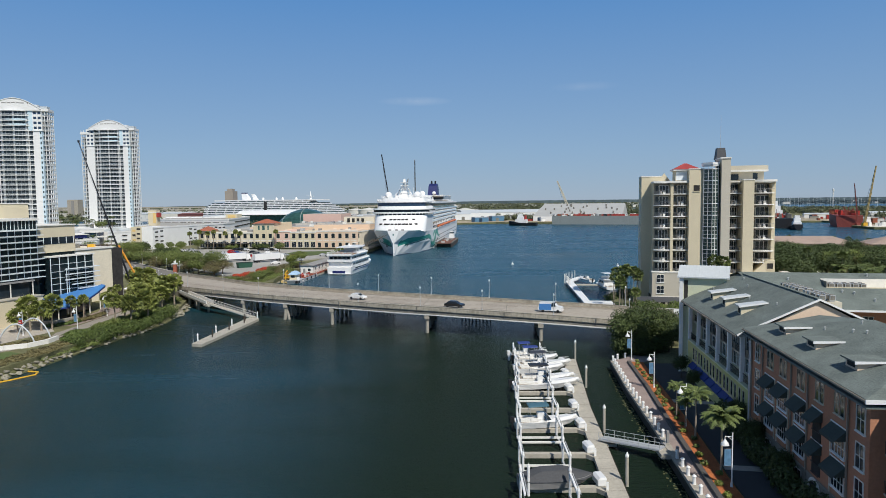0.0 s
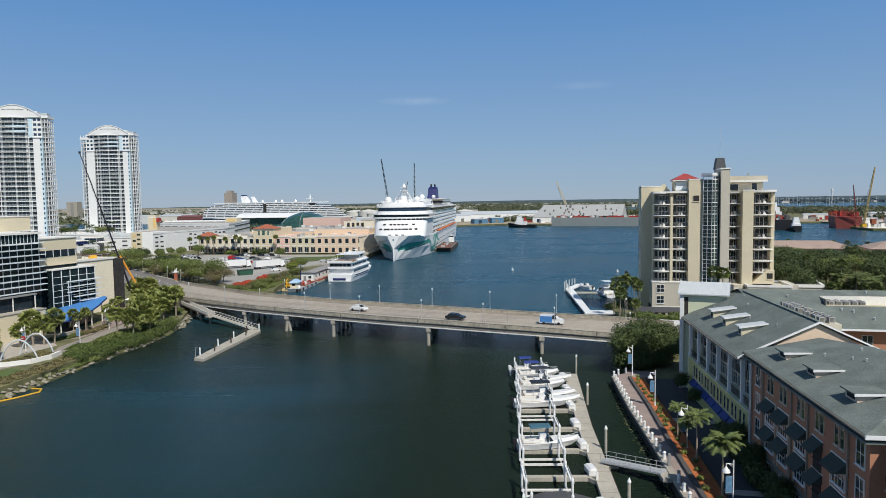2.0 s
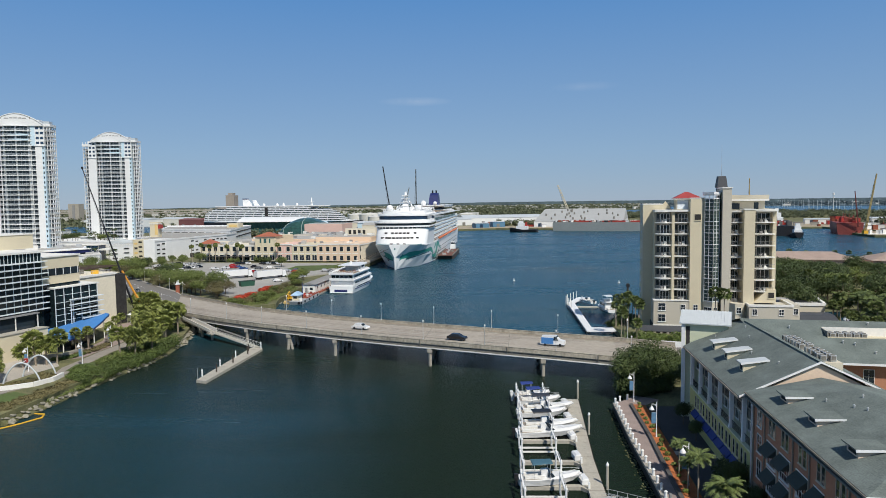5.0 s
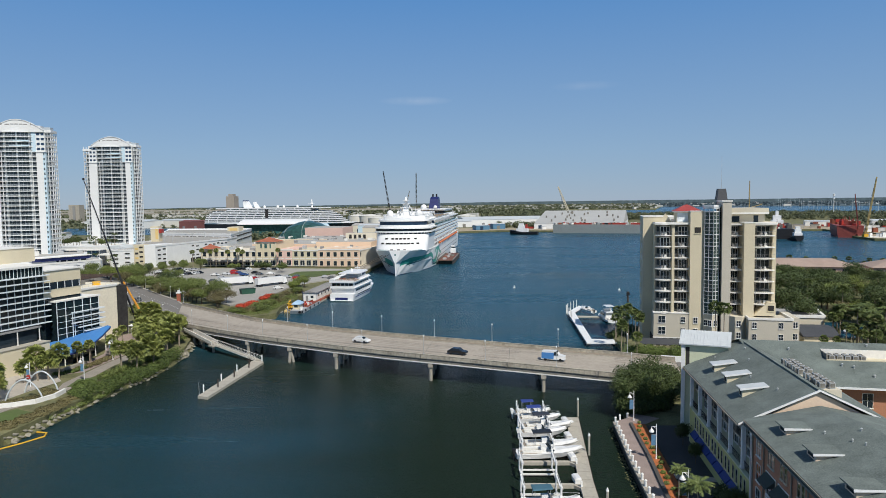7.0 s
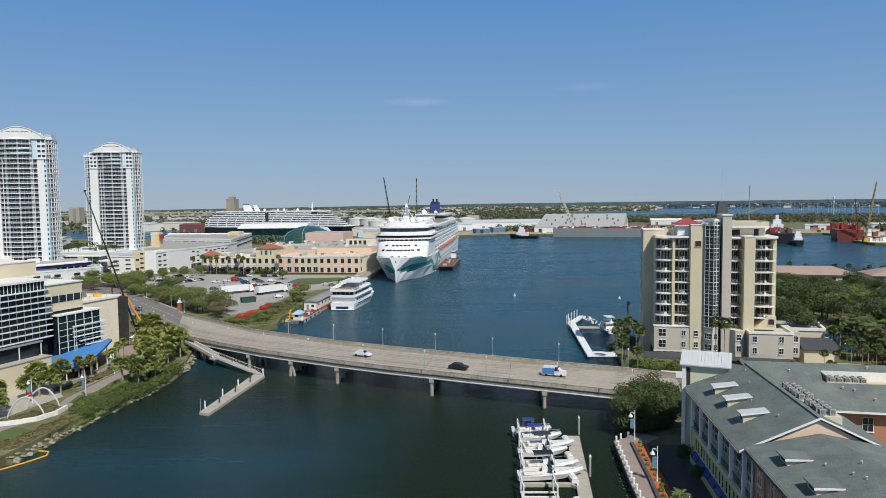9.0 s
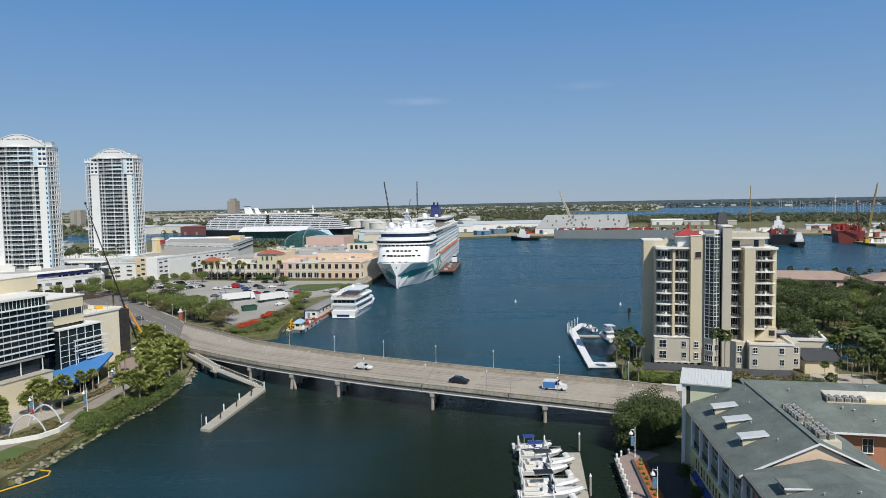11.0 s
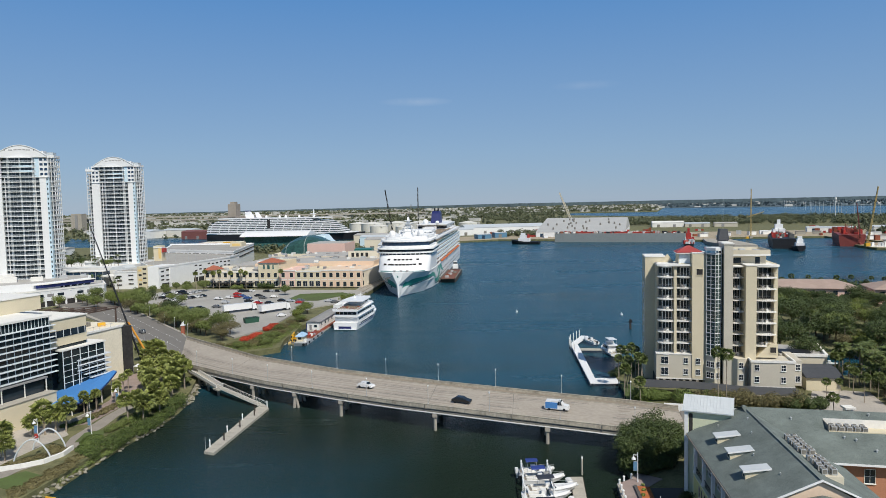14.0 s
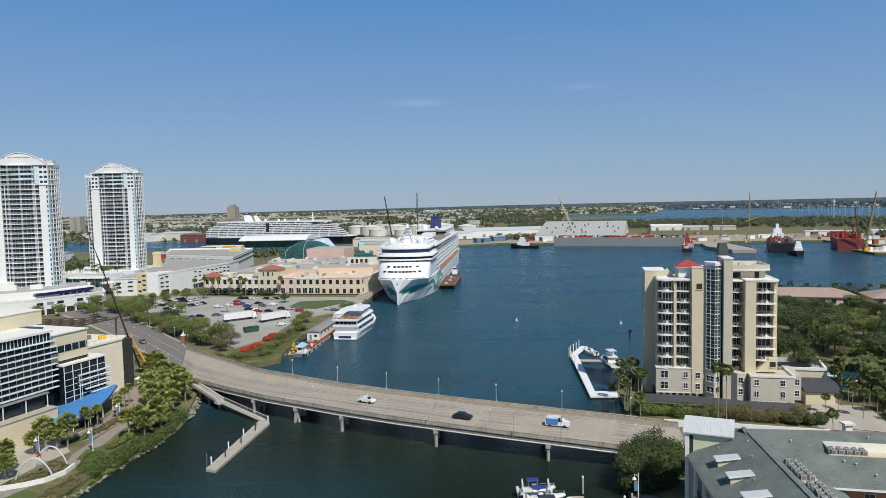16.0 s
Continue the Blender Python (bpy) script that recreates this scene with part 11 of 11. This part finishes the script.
part("wall", G().cbox(88.6, 159.6, 1.4, 1.6, 1.6, 2.6), WHITE, gh)
part("roof", G().cbox(88.6, 159.6, 4.0, 2.4, 2.4, 0.4), OFFWHITE, gh)
gf = thing("driveway_gate", "black iron driveway gate", "gate")
part("gate_rail", G().beam((89.8, 160, 2.6), (97.5, 157.2, 2.6), 0.08, 0.08).beam((89.8, 160, 1.5), (97.5, 157.2, 1.5), 0.08, 0.08), BLACK, gf)
for i in range(20):
    p = Vector((89.8, 160, 1.42)).lerp(Vector((97.5, 157.2, 1.42)), i / 19)
    part("gate_bar", G().cyl(p.x, p.y, 1.4, 2.7, 0.03, 0.03, 5), BLACK, gf)
wl_ = thing("garden_wall", "low white wall along the street", "wall")
part("wall", G().beam((46.5, 161.6, 3.2), (84, 158.6, 1.2), 0.4, 1.9), WHITE, wl_)


# ---- vehicles ----
def car_parts(paint, van=False, name="car"):
    L, W, H = (5.6, 2.0, 2.3) if van else (4.7, 1.85, 1.5)
    g = G()
    prof = [(-L / 2, 0.35), (-L / 2, 0.95), (-L / 2 + 0.25, H * 0.96), (L * 0.12, H), (L * 0.27, H * 0.62), (L / 2 - 0.1, H * 0.5), (L / 2, 0.35)] if van else [(-L / 2, 0.35), (-L / 2, 0.85), (-L * 0.40, 0.95), (-L * 0.27, H), (L * 0.08, H), (L * 0.24, 0.98), (L * 0.46, 0.82), (L / 2, 0.55), (L / 2, 0.35)]
    g.loft([[(x, s * W / 2 * (0.86 if z > 1.0 else 1.0), z) for x, z in prof] for s in (-1, 1)])
    glass = G()
    zt, zb = H - 0.1, 1.0 if not van else 1.35
    gx0, gx1 = (L * 0.02, L * 0.2) if van else (-L * 0.31, L * 0.16)
    glass.loft([[(gx0, s * (W / 2 * 0.97), zb), (gx1 + 0.1, s * (W / 2 * 0.97), zb), (gx1 - (0.2 if van else 0.5), s * (W / 2 * 0.89), zt), (gx0 + 0.25, s * (W / 2 * 0.89), zt)] for s in (-1, 1)])
    if not van:
        # windscreen and rear window, just proud of the body
        for (xa, za), (xb, zb2) in (((L * 0.235, 1.02), (L * 0.09, H - 0.04)), ((-L * 0.385, 1.0), (-L * 0.275, H - 0.04))):
            out = 0.03 if xa > 0 else -0.03
            glass.loft([[(xa + out, -0.70, za + 0.02), (xa + out, 0.70, za + 0.02), (xb + out, 0.62, zb2 + 0.02), (xb + out, -0.62, zb2 + 0.02)], [(xa - out, -0.70, za - 0.02), (xa - out, 0.70, za - 0.02), (xb - out, 0.62, zb2 - 0.02), (xb - out, -0.62, zb2 - 0.02)]])
    wheels = [(sx * L * 0.31, sy * W * 0.45) for sx in (-1, 1) for sy in (-1, 1)]
    return mesh(name + "_body", g, paint), mesh(name + "_glass", glass, GLASS), wheels


WHEEL = mesh("wheel", G().loft([[(0.32 * math.cos(2 * math.pi * i / 14), s * 0.11, 0.32 + 0.32 * math.sin(2 * math.pi * i / 14)) for i in range(14)] for s in (-1, 1)]), BLACK)
PAINTS = {}
for nm, col in (("white", (0.72, 0.72, 0.71)), ("black", (0.015, 0.016, 0.018)), ("silver", (0.42, 0.43, 0.44)), ("red", (0.33, 0.02, 0.02)), ("blue", (0.03, 0.07, 0.2)), ("grey", (0.12, 0.125, 0.13))):
    PAINTS[nm] = (car_parts(mat("car_paint_" + nm, col, 0.25, 0.05, 2, 1, 0.0), name=nm), nm)


def car(kind, m, group, label=None):
    (body, glass, wheels), nm = PAINTS[kind]
    t = thing("car", label or nm + " car parked on the pale paving", "car", group, m)
    share("body", body, t, Matrix())
    share("windows", glass, t, Matrix())
    for x, y in wheels:
        share("wheel", WHEEL, t, Matrix.Translation((x, y, 0)))
    return t


for x, y, k, rz in ((-27.3, 177.4, "white", -26), (-1.8, 162.9, "black", -22)):
    z = at_x(NEAR, x).z - 0.9
    car(k, pose(x, y, z, 0, 0, rz), "cars on the bridge", k + " car crossing the concrete bridge")
vb = thing("delivery_van", "blue and white delivery van crossing the bridge", "van", "cars on the bridge", pose(20.6, 157.7, 4.98, 0, 0, -18))
vm = car_parts(bpy.data.materials["car_paint_white"], True, "van")
share("body", vm[0], vb, Matrix())
share("windows", vm[1], vb, Matrix())
part("blue_panel", G().box(-2.6, -1.02, 0.5, 0.2, -0.88, 1.9).box(-2.6, 0.88, 0.5, 0.2, 1.02, 1.9), BLUECANOPY, vb, "blue side panel")
for x, y in vm[2]:
    share("wheel", WHEEL, vb, Matrix.Translation((x, y, 0)))
car("grey", pose(-133, 272, 3.25, 0, 0, 130), "cars on the road", "dark grey car on the approach road")
# rows in the car park
for (ax, ay), (bx, by), n in (((-164, 363), (-149, 387), 11), ((-173, 377), (-161.5, 404), 12), ((-180, 384), (-168, 412), 9), ((-137, 403), (-108, 399), 9)):
    for i in range(n):
        if RN.random() < 0.22:
            continue
        s = (i + 0.5) / n
        car(RN.choice(("white", "silver", "black", "grey", "white", "black", "silver")), pose(ax + (bx - ax) * s, ay + (by - ay) * s, 2.6, 0, 0, RN.choice((-28, 152)) + RN.uniform(-3, 3)), "cars in the car park")
for x, y, k in ((-137.9, 335.4, "blue"), (-135, 338, "black"), (-127.5, 341, "grey"), (-128.3, 356, "silver"), (-137.5, 371, "white"), (-132.8, 375, "white"), (-133.3, 390, "red"), (-129.5, 378, "red"), (-121.3, 371, "blue"), (-126.7, 380, "blue"), (-122.4, 377, "silver"), (-117, 360, "black"), (-111.6, 356.5, "white"), (-109.6, 352, "red"), (-103.6, 351.3, "black"), (-113, 372, "grey"), (-118, 381, "black"), (-87.5, 351.7, "red"), (-79.3, 327.3, "silver"), (-108, 376, "white")):
    car(k, pose(x, y, 2.6, 0, 0, RN.uniform(-20, 20)), "cars in the car park")
for x, y, rz in ((-89, 359, -10), (-94, 358, -8), (-99, 359.5, -10), (-69, 352, 10), (-73, 356, 5), (-86, 311, 30)):
    car(RN.choice(("white", "black", "silver", "grey")), pose(x, y, 2.6, 0, 0, rz), "cars in the car park")


def semi(ax, ay, bx, by):
    r = math.degrees(math.atan2(by - ay, bx - ax))
    t = thing("semi_trailer", "white box semi-trailer truck in the car park", "truck", "parked trucks", pose((ax + bx) / 2, (ay + by) / 2, 2.6, 0, 0, r))
    part("box", G().box(-8.1, -1.28, 1.15, 6.2, 1.28, 4.05), GELCOAT, t, "white trailer box")
    part("chassis", G().box(-8, -0.6, 0.75, 8.4, 0.6, 1.15), BLACK, t)
    part("cab", G().prism([(6.5, -1.2), (8.9, -1.2), (8.9, 1.2), (6.5, 1.2)], 0.6, 3.4, [(6.5, -1.15), (8.2, -1.15), (8.2, 1.15), (6.5, 1.15)]), WHITE, t)
    part("cab_glass", G().box(8.0, -1.16, 2.1, 8.62, 1.16, 2.9), GLASS, t)
    for x in (-7.0, -5.8, 5.8, 8.1):
        for s in (-1.05, 1.05):
            share("wheel", WHEEL, t, pose(x, s, 0) @ Matrix.Scale(1.5, 4))
    return t


semi(-118, 321, -104.5, 333)
semi(-99.5, 318, -87.5, 333)
cn = thing("skip_container", "dark green waste container on the lot", "container", at=pose(-95.5, 296, 2.6, 0, 0, 40))
part("body", G().prism([(-3, -1.2), (3, -1.2), (3, 1.2), (-3, 1.2)], 0, 2.2, [(-3.3, -1.25), (3.3, -1.25), (3.3, 1.25), (-3.3, 1.25)]), mat("dark_green_steel", (0.02, 0.08, 0.05), 0.6), cn)
part("rim", G().box(-3.4, -1.3, 2.2, 3.4, -1.2, 2.35).box(-3.4, 1.2, 2.2, 3.4, 1.3, 2.35), BLACK, cn)
# red-brick gate pier and lamps along the approach road
gp = thing("brick_gate_pier", "red brick gate pier with a white cap", "pier", at=pose(-113.5, 266, 3.8))
part("pier", G().cbox(0, 0, -1, 1.2, 1.2, 4.2), TILEROOF, gp)
part("cap", G().cbox(0, 0, 3.2, 1.6, 1.6, 0.4).cbox(0, 0, 3.6, 0.7, 0.7, 0.8), WHITE, gp)
for s in (0.06, 0.18, 0.3, 0.42, 0.55):
    p = along(FK, s)[0]
    copy_thing(lamp, pose(p.x + 1.0, p.y + 1.0, p.z + 0.1))
    q = along(NK, s + 0.04)[0]
    copy_thing(lamp, pose(q.x - 0.8, q.y - 0.8, q.z + 0.1))
# channel marks and buoys
for x, y in ((24.1, 328.4), (71.7, 316.5)):
    t = thing("marker_buoy", "small white marker buoy in the channel", "buoy", "channel buoys", pose(x, y, 0))
    part("float", G().cyl(0, 0, -0.2, 0.5, 0.6, 0.5, 10), WHITE, t)
    part("mark", G().cyl(0, 0, 0.5, 1.3, 0.25, 0.12, 8), WHITE, t)
t = thing("channel_marker", "dark timber channel marker in the water", "channel marker", at=pose(67.3, 281.3, 0))
part("post", G().cyl(0, 0, -2, 4.2, 0.5, 0.4, 8), DARKWOOD, t)
part("board", G().box(-0.7, -0.5, 2.6, 0.7, -0.42, 3.8), BLACK, t)

# dark parking canopy before the condominium
cpk = thing("parking_canopy", "low dark ribbed parking canopy before the condominium", "canopy")
part("roof", G().loft([[(x, y - 2.6, 3.7), (x, y + 2.9, 4.3), (x, y + 2.9, 4.42), (x, y - 2.6, 3.82)] for x, y in ((47, 183.4), (60, 180.4), (72, 175), (84, 172.2))]), DARKROOF, cpk)
for x, y in ((48, 180.8), (55, 179.4), (62, 177.2), (69, 174), (76, 171.6), (82, 170.2)):
    part("post", G().cyl(x, y, 1.3, 3.75, 0.1, 0.1, 8), STEEL, cpk)
